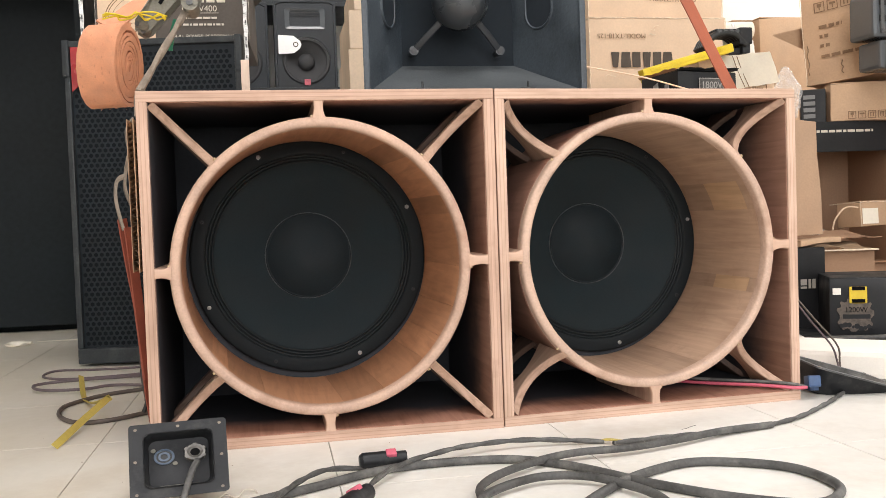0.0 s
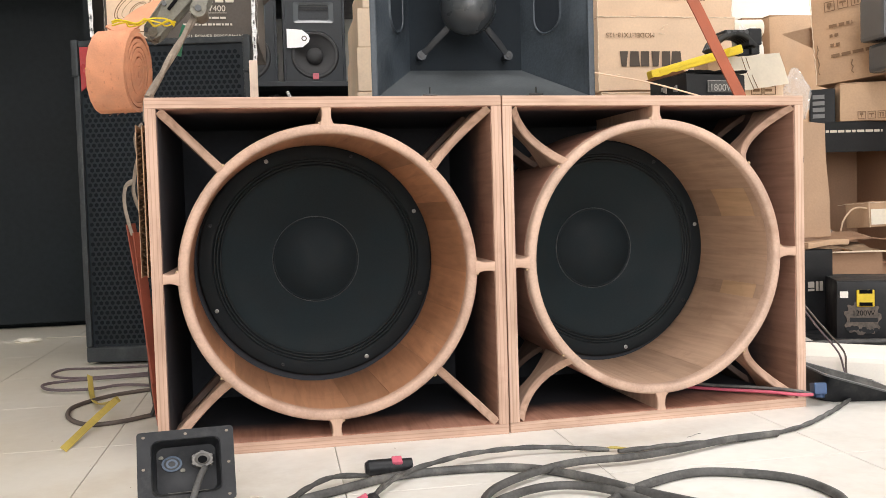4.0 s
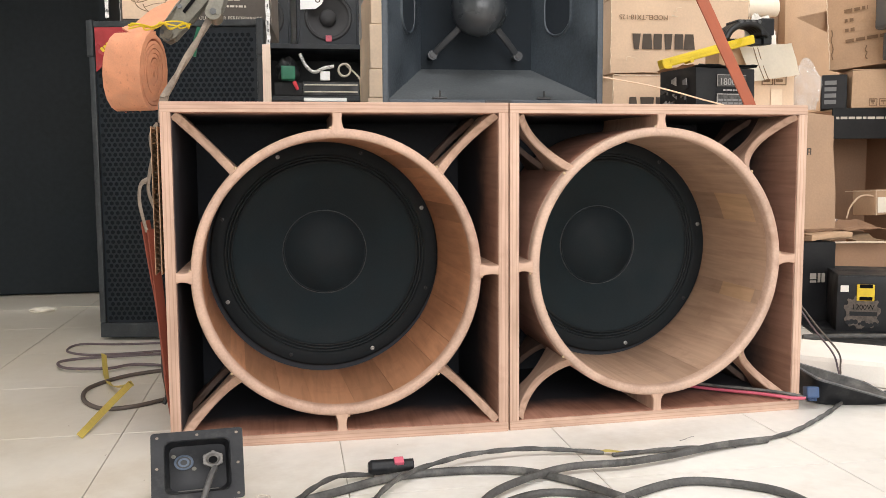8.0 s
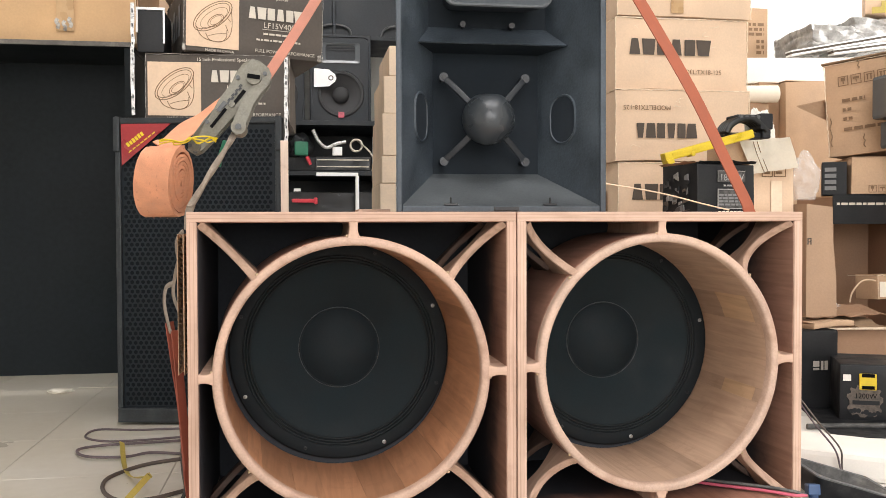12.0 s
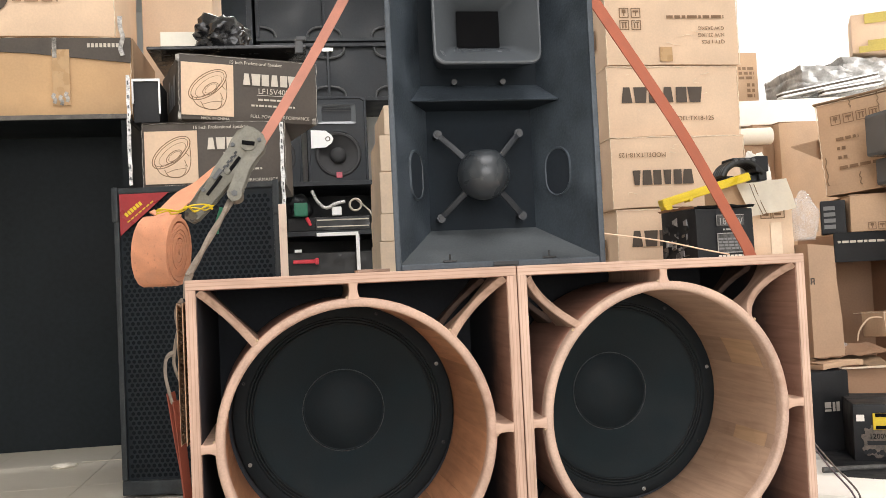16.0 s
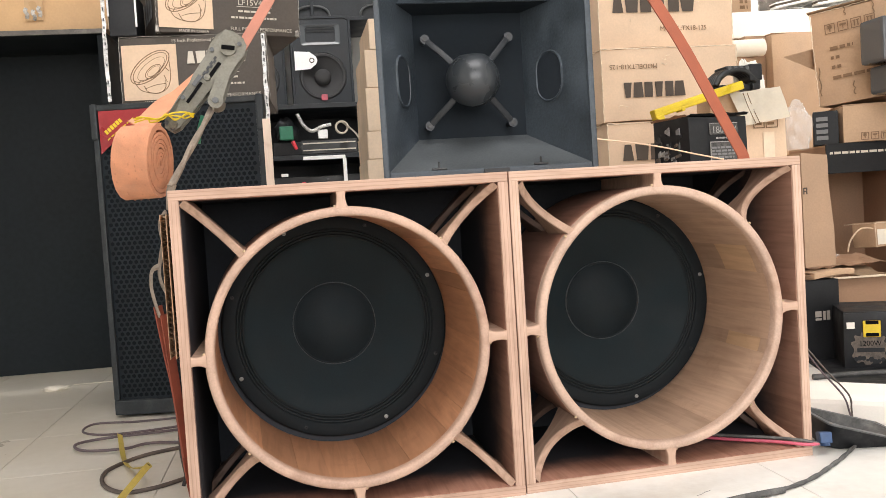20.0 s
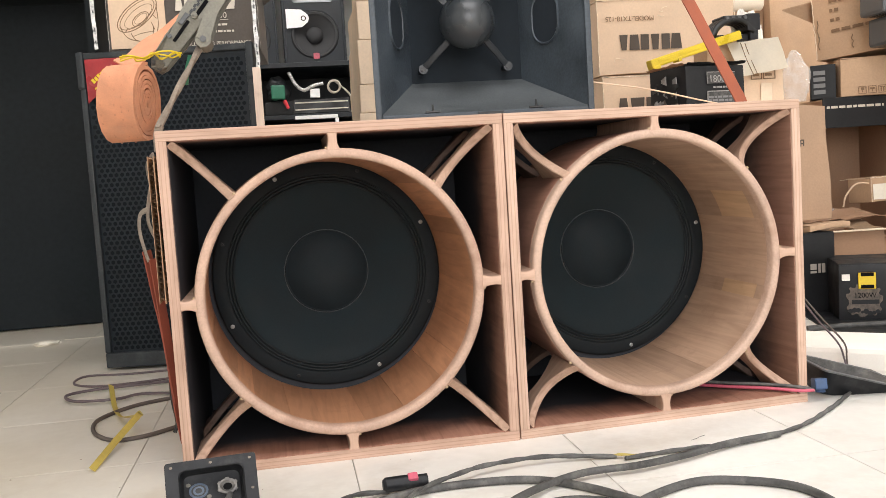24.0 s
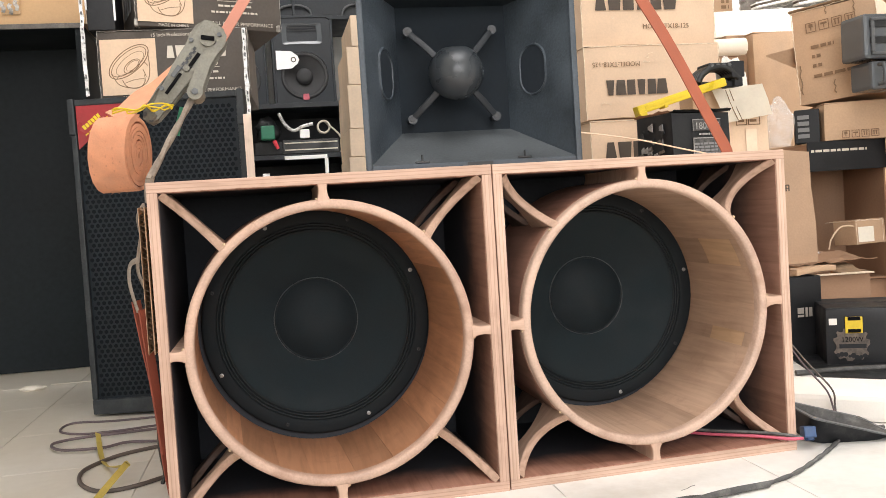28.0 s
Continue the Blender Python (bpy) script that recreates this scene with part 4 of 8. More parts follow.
for a, b, r, nm in ((0.0, 0.0, 0.0150, "spool"), (0.098, 0.038, 0.0150, "handle_pin"), (0.182, 0.0, 0.008, "cross_bar"), (0.07, 0.0, 0.006, "pawl_pin")):
    bm = B()
    p = RC + RD * a + RA * b
    cyl(bm, p + Vector((0, -0.032, 0)), p + Vector((0, 0.032, 0)), r, 18)
    box(bm, -r * 0.85, r * 0.85, -0.034, -0.0318, -0.0016, 0.0016, m=Matrix.Translation(p) @ pose(0, 0, 0, 0, 25))
    pin = part(nm, bm, M_old_steel, left_strap)
    if nm == "spool":
        bm = B()
        box(bm, -0.0125, 0.0125, -0.0352, -0.0338, -0.0042, 0.0042, 0.001, m=Matrix.Translation(p) @ pose(0, 0, 0, 0, 8))
        part("slot", bm, M_hole, pin, "dark slot across the spool")
    elif nm == "handle_pin":
        bm = B()
        cyl(bm, p + Vector((0, -0.036, 0)), p + Vector((0, -0.032, 0)), 0.0065, 6)
        part("nut", bm, M_guard, pin, "worn hex nut")
for k in range(9):
    bm = B()
    p = RC + RD * (0.030 + 0.006 * k) + RA * (-0.010 + (k % 2) * 0.003)
    box(bm, -0.0022, 0.0022, -0.0242, -0.0215, -0.0035, 0.0035, m=Matrix.Translation(p) @ pose(0, 0, 0, 0, 40))
    part("ratchet_tooth", bm, M_black_metal, left_strap)
for a, b, la, lb, material, nm in ((0.052, 0.002, 0.020, 0.0035, M_hole, "plate_opening"), (0.108, -0.004, 0.024, 0.0030, M_hole, "plate_opening"), (0.086, -0.013, 0.012, 0.0045, M_guard, "pawl"), (0.030, 0.012, 0.010, 0.0030, M_hole, "plate_opening")):
    bm = B()
    p = RC + RD * a + RA * b
    box(bm, -la, la, -0.0242, -0.0206, -lb, lb, 0.001, m=Matrix.Translation(p) @ Matrix.Rotation(math.atan2(-RD.z, RD.x), 4, "Y"))
    part(nm, bm, material, left_strap)
for a, b in ((0.186, -0.012), (0.189, 0.004), (0.128, -0.016), (0.020, -0.024), (-0.020, 0.012)):
    bm = B()
    p = RC + RD * a + RA * b
    cyl(bm, p + Vector((0, -0.0255, 0)), p + Vector((0, -0.0205, 0)), 0.0042, 12)
    part("rivet", bm, M_guard, left_strap, "worn rivet head")
# loose tail from the ratchet down to the roll
bm = B()
behind = Vector((0, 0.034, 0))
tail = [RC + RD * 0.02 + RA * -0.004 + behind, RC + RD * 0.08 + RA * -0.020 + behind, RC + RD * 0.13 + RA * -0.032 + behind, RC + RD * 0.165 + RA * -0.046 + Vector((0, 0.026, 0)), (-0.056, 0.186, 0.738), (-0.074, 0.172, 0.727)]
band(bm, [Vector(p) for p in tail], 0.052, 0.003, up=(-0.3, -0.75, 0.6), steps=6)
part("tail_webbing", bm, M_strap_orange, left_strap, "pale orange webbing tail")
def wound(k):
    r = 0.006 + 0.0425 * (k / 149)
    return max(0.3, (r - 0.0045 - 0.0003 * math.sin(k * 0.37)) / r)


# spiral roll of webbing, axis towards the eye and a little right
bm = B()
axis = pose(-0.062, 0.165, 0.656, 0, 5, 70)
pts = []
for k in range(150):
    a = k / 149 * 2 * math.pi * 8.25
    r = 0.006 + 0.0425 * (k / 149) + 0.0007 * math.sin(a * 1.7) + 0.0005 * math.sin(a * 0.43)
    squash = 1.0 - 0.35 * (1 - k / 149) ** 2
    pts.append((-r * math.cos(a) * 1.15 * squash, r * 1.52 * math.sin(a) - 0.004 * (1 - k / 149)))
rows = []
for k, (x, z) in enumerate(pts):
    rows.append([bm.verts.new(axis @ Vector((x * q, y, z * q))) for y, q in ((-0.036, 1.0), (0.036, 1.0), (0.036, wound(k)), (-0.036, wound(k)))])
for p, q in zip(rows, rows[1:]):
    for j in range(4):
        bm.faces.new((p[j], p[(j + 1) % 4], q[(j + 1) % 4], q[j]))
part("webbing_roll", bm, M_strap_orange, left_strap, "rolled up pale orange webbing", smooth=40)
rnd = random.Random(12)
vs, fs = [], []
for j in range(-2, 3):
    for k in range(34):
        a = 2 * math.pi * k / 34 + rnd.uniform(-0.06, 0.06)
        if rnd.random() < 0.45:
            continue
        row = []
        for da, dy in ((-0.028, -0.0012), (0.028, -0.0012), (0.028, 0.0012), (-0.028, 0.0012)):
            row.append(tuple(axis @ Vector((0.0489 * math.cos(a + da) * 1.15, 0.0135 * j + dy, 0.0489 * 1.52 * math.sin(a + da)))))
        k0 = len(vs)
        vs += row
        fs.append((k0, k0 + 1, k0 + 2, k0 + 3))
me = bpy.data.meshes.new("stitching")
me.from_pydata(vs, [], fs)
me.materials.append(M_stitch)
ob = new("stitching", me)
ob.parent = left_strap
tagged(ob, "rows of darker stitch marks", kind="stuff")
rnd = random.Random(21)
for k in range(4):
    bm = B()
    line = []
    for j in range(8):
        u = j / 7
        line.append(Vector((-0.066 + 0.096 * u, 0.133 + 0.055 * u * u, 0.730 + 0.014 * u)) + Vector((rnd.uniform(-0.006, 0.006), rnd.uniform(-0.006, 0.002), rnd.uniform(-0.008, 0.008))))
    hose(bm, line, 0.0015, 5, 5)
    part("yellow_cord", bm, M_yellow, left_strap)
bm = B()
band(bm, [(0.048, 0.20, 0.745), (0.040, 0.20, 0.715), (0.036, 0.20, 0.690)], 0.010, 0.002, up=(0, -1, 0), steps=4)
part("green_tag", bm, M_green, left_strap)
# lower grey webbing to the cabinet edge and down its side
bm = B()
p0 = RC + RD * 0.108 + RA * 0.036
p1 = Vector((-0.001, 0.075, 0.604))
for k in range(2):
    line = []
    for j in range(29):
        t = j / 28
        turn = t * 7.0 + math.pi * k
        line.append(p0.lerp(p1, t) + Vector((0.0035 * math.cos(turn), 0.004 * math.sin(turn), 0.0022 * math.cos(turn))))
    sweep(bm, line, rounded(0.0048, 0.0028, 0.002, 2), up=(-0.2, -1, 0.1))
band(bm, [p1 + Vector((0.002, 0, 0.002)), (-0.004, 0.076, 0.590), (-0.006, 0.08, 0.56)], 0.014, 0.005, up=(-0.2, -1, 0.1), steps=6)
part("lower_webbing", bm, M_strap_grey, left_strap, "dirty grey twisted webbing")
for pts in ([(-0.016, 0.10, 0.556), (-0.022, 0.10, 0.553), (-0.030, 0.10, 0.535), (-0.026, 0.10, 0.50), (-0.017, 0.10, 0.46), (-0.014, 0.10, 0.43)],
            [(-0.026, 0.10, 0.505), (-0.033, 0.10, 0.475), (-0.037, 0.10, 0.44), (-0.028, 0.10, 0.41), (-0.020, 0.10, 0.40)],
            [(-0.036, 0.10, 0.46), (-0.050, 0.10, 0.45), (-0.053, 0.10, 0.42), (-0.047, 0.10, 0.385), (-0.042, 0.10, 0.365)]):
    bm = B()
    band(bm, pts, 0.011, 0.0045, up=(1, 0.3, 0), steps=6)
    part("webbing_loop", bm, M_strap_grey, left_strap, "frayed grey webbing loop")
for pts in ([(-0.046, 0.11, 0.385), (-0.036, 0.115, 0.30), (-0.026, 0.12, 0.22), (-0.016, 0.125, 0.08), (-0.010, 0.13, 0.02)],
            [(-0.034, 0.10, 0.37), (-0.029, 0.105, 0.30), (-0.022, 0.11, 0.20), (-0.014, 0.115, 0.10)]):
    bm = B()
    band(bm, pts, 0.019, 0.003, up=(0.75, -0.65, 0), steps=6)
    part("side_webbing", bm, M_strap_dark, left_strap, "red webbing down the cabinet side")
bm = B()
hose(bm, [(-0.030, 0.16, 0.16), (-0.030, 0.155, 0.10), (-0.024, 0.15, 0.055), (-0.030, 0.15, 0.035)], 0.004, 6, 8)
part("steel_hook", bm, M_black_metal, left_strap, "dark steel hook")
# folded corrugated card that pads the side
pad = thing("corrugated_card_pad", "folded corrugated cardboard padding between strap and cabinet side", "cardboard")
for k, dx in enumerate((-0.0055, -0.0165)):
    bm = B()
    zig = []
    n = 54
    for j in range(n + 1):
        z = 0.295 + 0.255 * j / n
        zig.append((dx + 0.0038 * (1 if j % 2 else -1), z))
    for y0, y1, shift in ((0.045, 0.30, 0.0),):
        front, back = [bm.verts.new((x, y0, z)) for x, z in zig], [bm.verts.new((x, y1, z)) for x, z in zig]
        for j in range(n):
            bm.faces.new((front[j], front[j + 1], back[j + 1], back[j]))
    bmesh.ops.solidify(bm, geom=bm.faces[:], thickness=0.0013)
    part("fluting", bm, M_card_pale, pad, smooth=0)
    for q in (-0.0050, 0.0050):
        bm = B()
        box(bm, dx + q - 0.0004, dx + q + 0.0004, 0.045, 0.30, 0.293, 0.552)
        part("liner", bm, M_card, pad, smooth=0)

right_strap = thing("ratchet_strap", "taut red-orange webbing strap running down to the cabinet edge", "strap", group="ratchet straps")
bm = B()
band(bm, [(0.803, 0.268, SZ1 + 0.018), (0.808, 0.268, SZ1 + 0.006), (0.877, 0.27, 1.196), (1.080, 0.275, 0.878), (1.203, 0.28, 0.640), (1.218, 0.28, 0.602), (1.226, 0.28, 0.585)], 0.034, 0.0025, up=(0.3, -0.93, 0.2), steps=8)
part("webbing", bm, M_strap_red, right_strap)
bm = B()
band(bm, [(1.2275, 0.28, 0.59), (1.2285, 0.28, 0.45), (1.2285, 0.28, 0.05)], 0.046, 0.0025, up=(1, 0, 0), steps=4)
part("side_webbing", bm, M_strap_red, right_strap)

# ---- column speaker behind ----
col = thing("column_speaker", "tall black column speaker with perforated steel grille on the floor", "speaker", pose(-0.300, 0.985, 0.03, 0, 0, -11))
TW, TH, TD = 0.468, 0.855, 0.40
bm = B()
for v in box(bm, 0, TW, 0.012, TD, -0.024, TH, 0.012):
    if v.co.y > TD / 2:
        v.co.x += -0.15 if v.co.x > TW / 2 else 0.06
part("cabinet_body", bm, M_texture_black, col)
for x0, x1, z0, z1 in ((0, TW, TH - 0.018, TH), (0, TW, -0.022, 0.02), (0, 0.016, 0.02, TH - 0.018), (TW - 0.016, TW, 0.02, TH - 0.018)):
    bm = B()
    box(bm, x0, x1, -0.008, 0.014, z0, z1, 0.004)
    part("front_frame", bm, M_frame, col, "scuffed grey-black frame bar")
bm = B()
# perforated grille sheet: hexagonal dimples as a joined field
box(bm, 0.016, TW - 0.016, 0.0035, 0.006, 0.02, TH - 0.018)
grille = part("grille_sheet", bm, M_grille, col, smooth=0)
vs, fs = [], []
px, pz = 0.0155, 0.0135
for j in range(int((TH - 0.05) / pz)):
    for i in range(int((TW - 0.045) / px)):
        cx, cz = 0.026 + (i + 0.5 * (j % 2)) * px, 0.032 + j * pz
        k0 = len(vs)
        for a in range(6):
            t = radians(60 * a + 30)
            vs.append((cx + 0.0060 * math.cos(t), 0.0031, cz + 0.0060 * math.sin(t)))
        fs.append(tuple(range(k0, k0 + 6)))
me = bpy.data.meshes.new("grille_hole")
me.from_pydata(vs, [], fs)
me.materials.append(M_perforation)
ob = new("grille_hole", me)
ob.parent = grille
tagged(ob, "dark hexagonal perforations", kind="stuff")
for x in (-0.004, TW - 0.016):
    bm = B()
    box(bm, x, x + 0.020, -0.013, 0.034, TH - 0.098, TH + 0.003, 0.006)
    part("corner_guard", bm, M_frame, col, "scuffed plastic corner guard")
for x in (0.10, TW - 0.17):
    for y in (0.06, TD - 0.05):
        bm = B()
        cyl(bm, (x, y, -0.03), (x, y, 0.002), 0.013, 14)
        part("rubber_foot", bm, M_rubber, col)
bm = B()
box(bm, -0.003, 0.001, 0.02, 0.045, 0.40, 0.44, 0.001)
part("side_latch", bm, M_chrome, col)
bm = B()
vs = [bm.verts.new((x, y, z)) for y in (-0.0095, -0.0085) for x, z in ((0.019, TH - 0.018), (0.160, TH - 0.018), (0.020, TH - 0.138))]
bm.faces.new(vs[:3])
bm.faces.new(vs[3:][::-1])
for k in range(3):
    bm.faces.new((vs[k], vs[(k + 1) % 3], vs[3 + (k + 1) % 3], vs[3 + k]))
stick = part("corner_sticker", bm, M_red_sticker, col, "red corner sticker with yellow mark", smooth=0)
bm = B()
mm = pose(0.040, 0, TH - 0.085, 0, -38)
for k in range(6):
    box(bm, 0.010 * k, 0.010 * k + 0.0075, -0.0104, -0.0096, 0, 0.013 - 0.001 * (k % 2), m=mm)
part("printed_mark", bm, M_yellow, stick, smooth=0)
bm = B()
for k in range(7):
    box(bm, 0.014 * k - 0.008, 0.014 * k + 0.002, -0.0104, -0.0096, -0.014, -0.0105, m=mm)
part("printed_line", bm, M_yellow, stick, smooth=0)


# ---- cartons ----
def worn_edges(c, w, d, h, seed, material=None, size=0.0016):
    """Scuffed paper standing proud along the front edges of a carton, each edge one part."""
    rnd = random.Random(seed)
    for a, b in (((0, 0, h), (w, 0, h)), ((0, 0, 0), (0, 0, h)), ((w, 0, 0), (w, 0, h)), ((0, 0, h), (0, d, h))):
        a, b = Vector(a), Vector(b)
        bm = B()
        n = max(6, int((b - a).length / 0.014))
        wob = [Vector((rnd.uniform(-1, 1), rnd.uniform(-1, 0.3), rnd.uniform(-1, 1))) * 0.0016 for _ in range(n + 1)]
        line = [a.lerp(b, k / n) + wob[k] + Vector((0, -0.0022, 0)) for k in range(n + 1)]
        thick = size * rnd.uniform(0.7, 1.2)
        sweep(bm, line, rounded(thick, thick * 0.8, thick * 0.5, 1), up=(0.3, -1, 0.2))
        part("worn_edge", bm, material or M_card_edge, c, "scuffed pale edge")


def carton(name, label, m, w, d, h, material, seam=True, group="", tape=None, bulge=0.004):
    """A closed carton; its local origin is the lower front left corner."""
    c = thing(name, label, "carton", m, group)
    bm = B()
    box(bm, 0, w, 0, d, 0, h, 0.003)
    bmesh.ops.subdivide_edges(bm, edges=[e for e in bm.edges if e.calc_length() > 0.08], cuts=3, use_grid_fill=True)
    for v in bm.verts:
        a = noise.noise(v.co * 7 + Vector((w * 31, h * 17, m.translation.x * 9)))
        b = noise.noise(v.co * 7 + Vector((9, w * 3, m.translation.z * 5)))
        v.co += Vector((a, b, a - b)) * bulge
    part("body", bm, material, c, smooth=24)
    if seam:
        for k in range(2):
            bm = B()
            dd = d / 2 - 0.0015
            box(bm, 0.001, w - 0.001, 0.001 + k * (dd + 0.003), dd + k * (dd + 0.003), h + 0.0005, h + 0.004, 0.001)
            part("top_flap", bm, material, c)
    if tape:
        bm = B()
        box(bm, w / 2 - tape / 2, w / 2 + tape / 2, -0.0045, -0.0035, h * 0.1, h + 0.002)
        part("packing_tape", bm, M_tape_tan, c)
    return c


def handling_marks(c, x, z, size, y=-0.005, material=None, n=4, columns=4):
    """Small framed handling symbols: glass, umbrella, arrows, chain."""
    for k in range(n):
        bm = B()
        ox, oz = x + (k % columns) * size * 1.25, z - (k // columns) * size * 1.25
        t = size * 0.08
        for q in ((0, size, 0, t), (0, size, size - t, size), (0, t, t, size - t), (size - t, size, t, size - t)):
            box(bm, ox + q[0], ox + q[1], y - 0.0006, y, oz + q[2], oz + q[3])
        if k % 4 == 0:
            box(bm, ox + size * 0.3, ox + size * 0.7, y - 0.0006, y, oz + size * 0.5, oz + size * 0.85)
            box(bm, ox + size * 0.45, ox + size * 0.55, y - 0.0006, y, oz + size * 0.2, oz + size * 0.5)
        elif k % 4 == 1:
            box(bm, ox + size * 0.2, ox + size * 0.8, y - 0.0006, y, oz + size * 0.55, oz + size * 0.75)
            box(bm, ox + size * 0.46, ox + size * 0.54, y - 0.0006, y, oz + size * 0.2, oz + size * 0.55)
        else:
            for u in (0.28, 0.6):
                box(bm, ox + size * u, ox + size * (u + 0.12), y - 0.0006, y, oz + size * 0.2, oz + size * 0.7)
                box(bm, ox + size * (u - 0.08), ox + size * (u + 0.2), y - 0.0006, y, oz + size * 0.7, oz + size * 0.8)
        part("handling_symbol", bm, material or M_ink_brown, c, smooth=0)


def ink_bars(c, x0, x1, z0, z1, rows, seed, material=None, y=-0.005):
    bm = B()
    bars(bm, x0, x1, z0, z1, y, rows, seed)
    part("small_print", bm, material or M_ink_brown, c, smooth=0)


# driver cartons on the column speaker
def driver_carton(m, label):
    w, d, h = 0.402, 0.38, 0.186
    c = carton("driver_carton", label, m, w, d, h, M_card_grey, group="printed driver cartons", bulge=0.002)
    bm = B()
    box(bm, 0.006, 0.154, -0.0042, -0.003, 0.012, 0.164)
    pic = part("picture_panel", bm, M_card_pale, c, "tan panel with a line drawing of a driver", smooth=0)
    for a, b, cx, cz, lw in ((0.064, 0.030, 0.080, 0.102, 0.0012), (0.057, 0.024, 0.080, 0.102, 0.0009), (0.046, 0.018, 0.083, 0.098, 0.0006), (0.026, 0.013, 0.088, 0.090, 0.0010), (0.020, 0.009, 0.089, 0.091, 0.0006)):
        bm = B()
        ring = []
        for k in range(41):
            t = 2 * math.pi * k / 40
            x, z = a * math.cos(t), b * math.sin(t)
            s, q = math.sin(radians(38)), math.cos(radians(38))
            ring.append(Vector((cx + x * q - z * s, -0.0045, cz + x * s + z * q)))
        sweep(bm, ring, [(-lw, -0.0003), (lw, -0.0003), (lw, 0.0003), (-lw, 0.0003)], up=(0, 1, 0))
        part("drawn_line", bm, M_ink_brown, pic, smooth=0)
    for line, lw in (([(0.032, 0.070), (0.052, 0.040), (0.092, 0.030), (0.122, 0.042), (0.134, 0.075), (0.132, 0.128)], 0.0010), ([(0.060, 0.052), (0.072, 0.034), (0.100, 0.030), (0.118, 0.044), (0.120, 0.066)], 0.0010), ([(0.066, 0.044), (0.090, 0.052), (0.120, 0.056)], 0.0007), ([(0.045, 0.055), (0.052, 0.066)], 0.0009), ([(0.124, 0.060), (0.116, 0.080)], 0.0009), ([(0.130, 0.090), (0.121, 0.100)], 0.0009)):
        bm = B()
        hose(bm, [(x, -0.0045, z) for x, z in line], lw, 6, 4)
        part("drawn_line", bm, M_ink_brown, pic, smooth=0)
    emblem("maker_mark", 0.180, 0.345, 0.108, 0.142, -0.0042, M_ink_pale, c)
    text("model_print", "LF15V400", 0.023, M_ink_pale, c, on_front(0.272, -0.0045, 0.084), align="CENTER")
    text("heading_print", "15 Inch Professional Speaker", 0.0135, M_ink_pale, c, on_front(0.22, -0.0045, 0.168), align="CENTER")
    text("slogan_print", "FULL POWER PERFORMANCE", 0.0135, M_ink_pale, c, on_front(0.29, -0.0045, 0.012), align="CENTER")
    text("origin_print", "MADE IN CHINA", 0.011, M_ink_pale, c, on_front(0.10, -0.0045, 0.001), align="CENTER")
    bm = B()
    box(bm, 0.222, 0.322, -0.0045, -0.0038, 0.079, 0.0805)
    part("underline", bm, M_ink_pale, c, smooth=0)
    ink_bars(c, 0.225, 0.318, 0.062, 0.071, 1, 5, M_ink_pale, -0.0042)
    ink_bars(c, 0.205, 0.335, 0.044, 0.053, 1, 7, M_ink_pale, -0.0042)
    # dark print down the end and worn white corners
    bm = B()
    for k in range(5):
        box(bm, -0.0038, -0.0030, 0.06 + 0.05 * k, 0.09 + 0.05 * k, 0.05, 0.14 - 0.02 * (k % 2))
    part("end_print", bm, M_ink_grey, c, smooth=0)
    worn_edges(c, w, d, h, 17, M_tape_clear, 0.0007)
    return c


driver_carton(pose(-0.220, 0.995, 0.886, 0, 0, -2.5), "grey printed driver carton lying on the column speaker")
driver_carton(pose(-0.111, 0.955, 1.080, 0, 1.2, 15), "grey printed driver carton, taped corners, on another carton")
for c0 in ((-0.112, 0.953, 1.087), (0.268, 1.040, 1.080), (-0.112, 0.953, 1.252)):
    bm = B()
    box(bm, c0[0] - 0.003, c0[0] + 0.008, c0[1] - 0.001, c0[1] + 0.03, c0[2] - 0.008, c0[2] + 0.012, 0.002)
    for v in bm.verts:
        v.co += Vector((noise.noise(v.co * 90), noise.noise(v.co * 70), noise.noise(v.co * 80))) * 0.004
    solid("tape_scrap", bm, M_tape_clear, "crumpled clear tape at a carton corner", "tape", group="tape scraps")

# chrome posts beside the cartons
def rail_post(x, y, z0, z1, label):
    p = thing("rack_post", label, "post", group="rack posts")
    for q in ((x - 0.005, x + 0.005, y, y + 0.0016), (x - 0.005, x - 0.0035, y + 0.0018, y + 0.014)):
        bm = B()
        box(bm, *q, z0, z1, 0.0004)
        bmesh.ops.subdivide_edges(bm, edges=[e for e in bm.edges if e.calc_length() > 0.1], cuts=11)
        for v in bm.verts:
            v.co.x += 0.0040 * noise.noise(v.co * 34)
            v.co.y -= 0.003 * abs(noise.noise(v.co * 41))
        part("angle_leaf", bm, M_post, p, "worn pale steel leaf")
    n = int((z1 - z0) / 0.021)
    rnd = random.Random(int(z1 * 1000))
    for k in range(n):
        z = z0 + 0.012 + k * 0.021 + rnd.uniform(-0.006, 0.006)
        if rnd.random() < 0.4:
            continue
        bm = B()
        box(bm, x - 0.0016, x + 0.0018, y - 0.0040, y + 0.0004, z - rnd.uniform(0.002, 0.005), z + rnd.uniform(0.002, 0.006))
        part("slot", bm, M_guard, p)
    return p


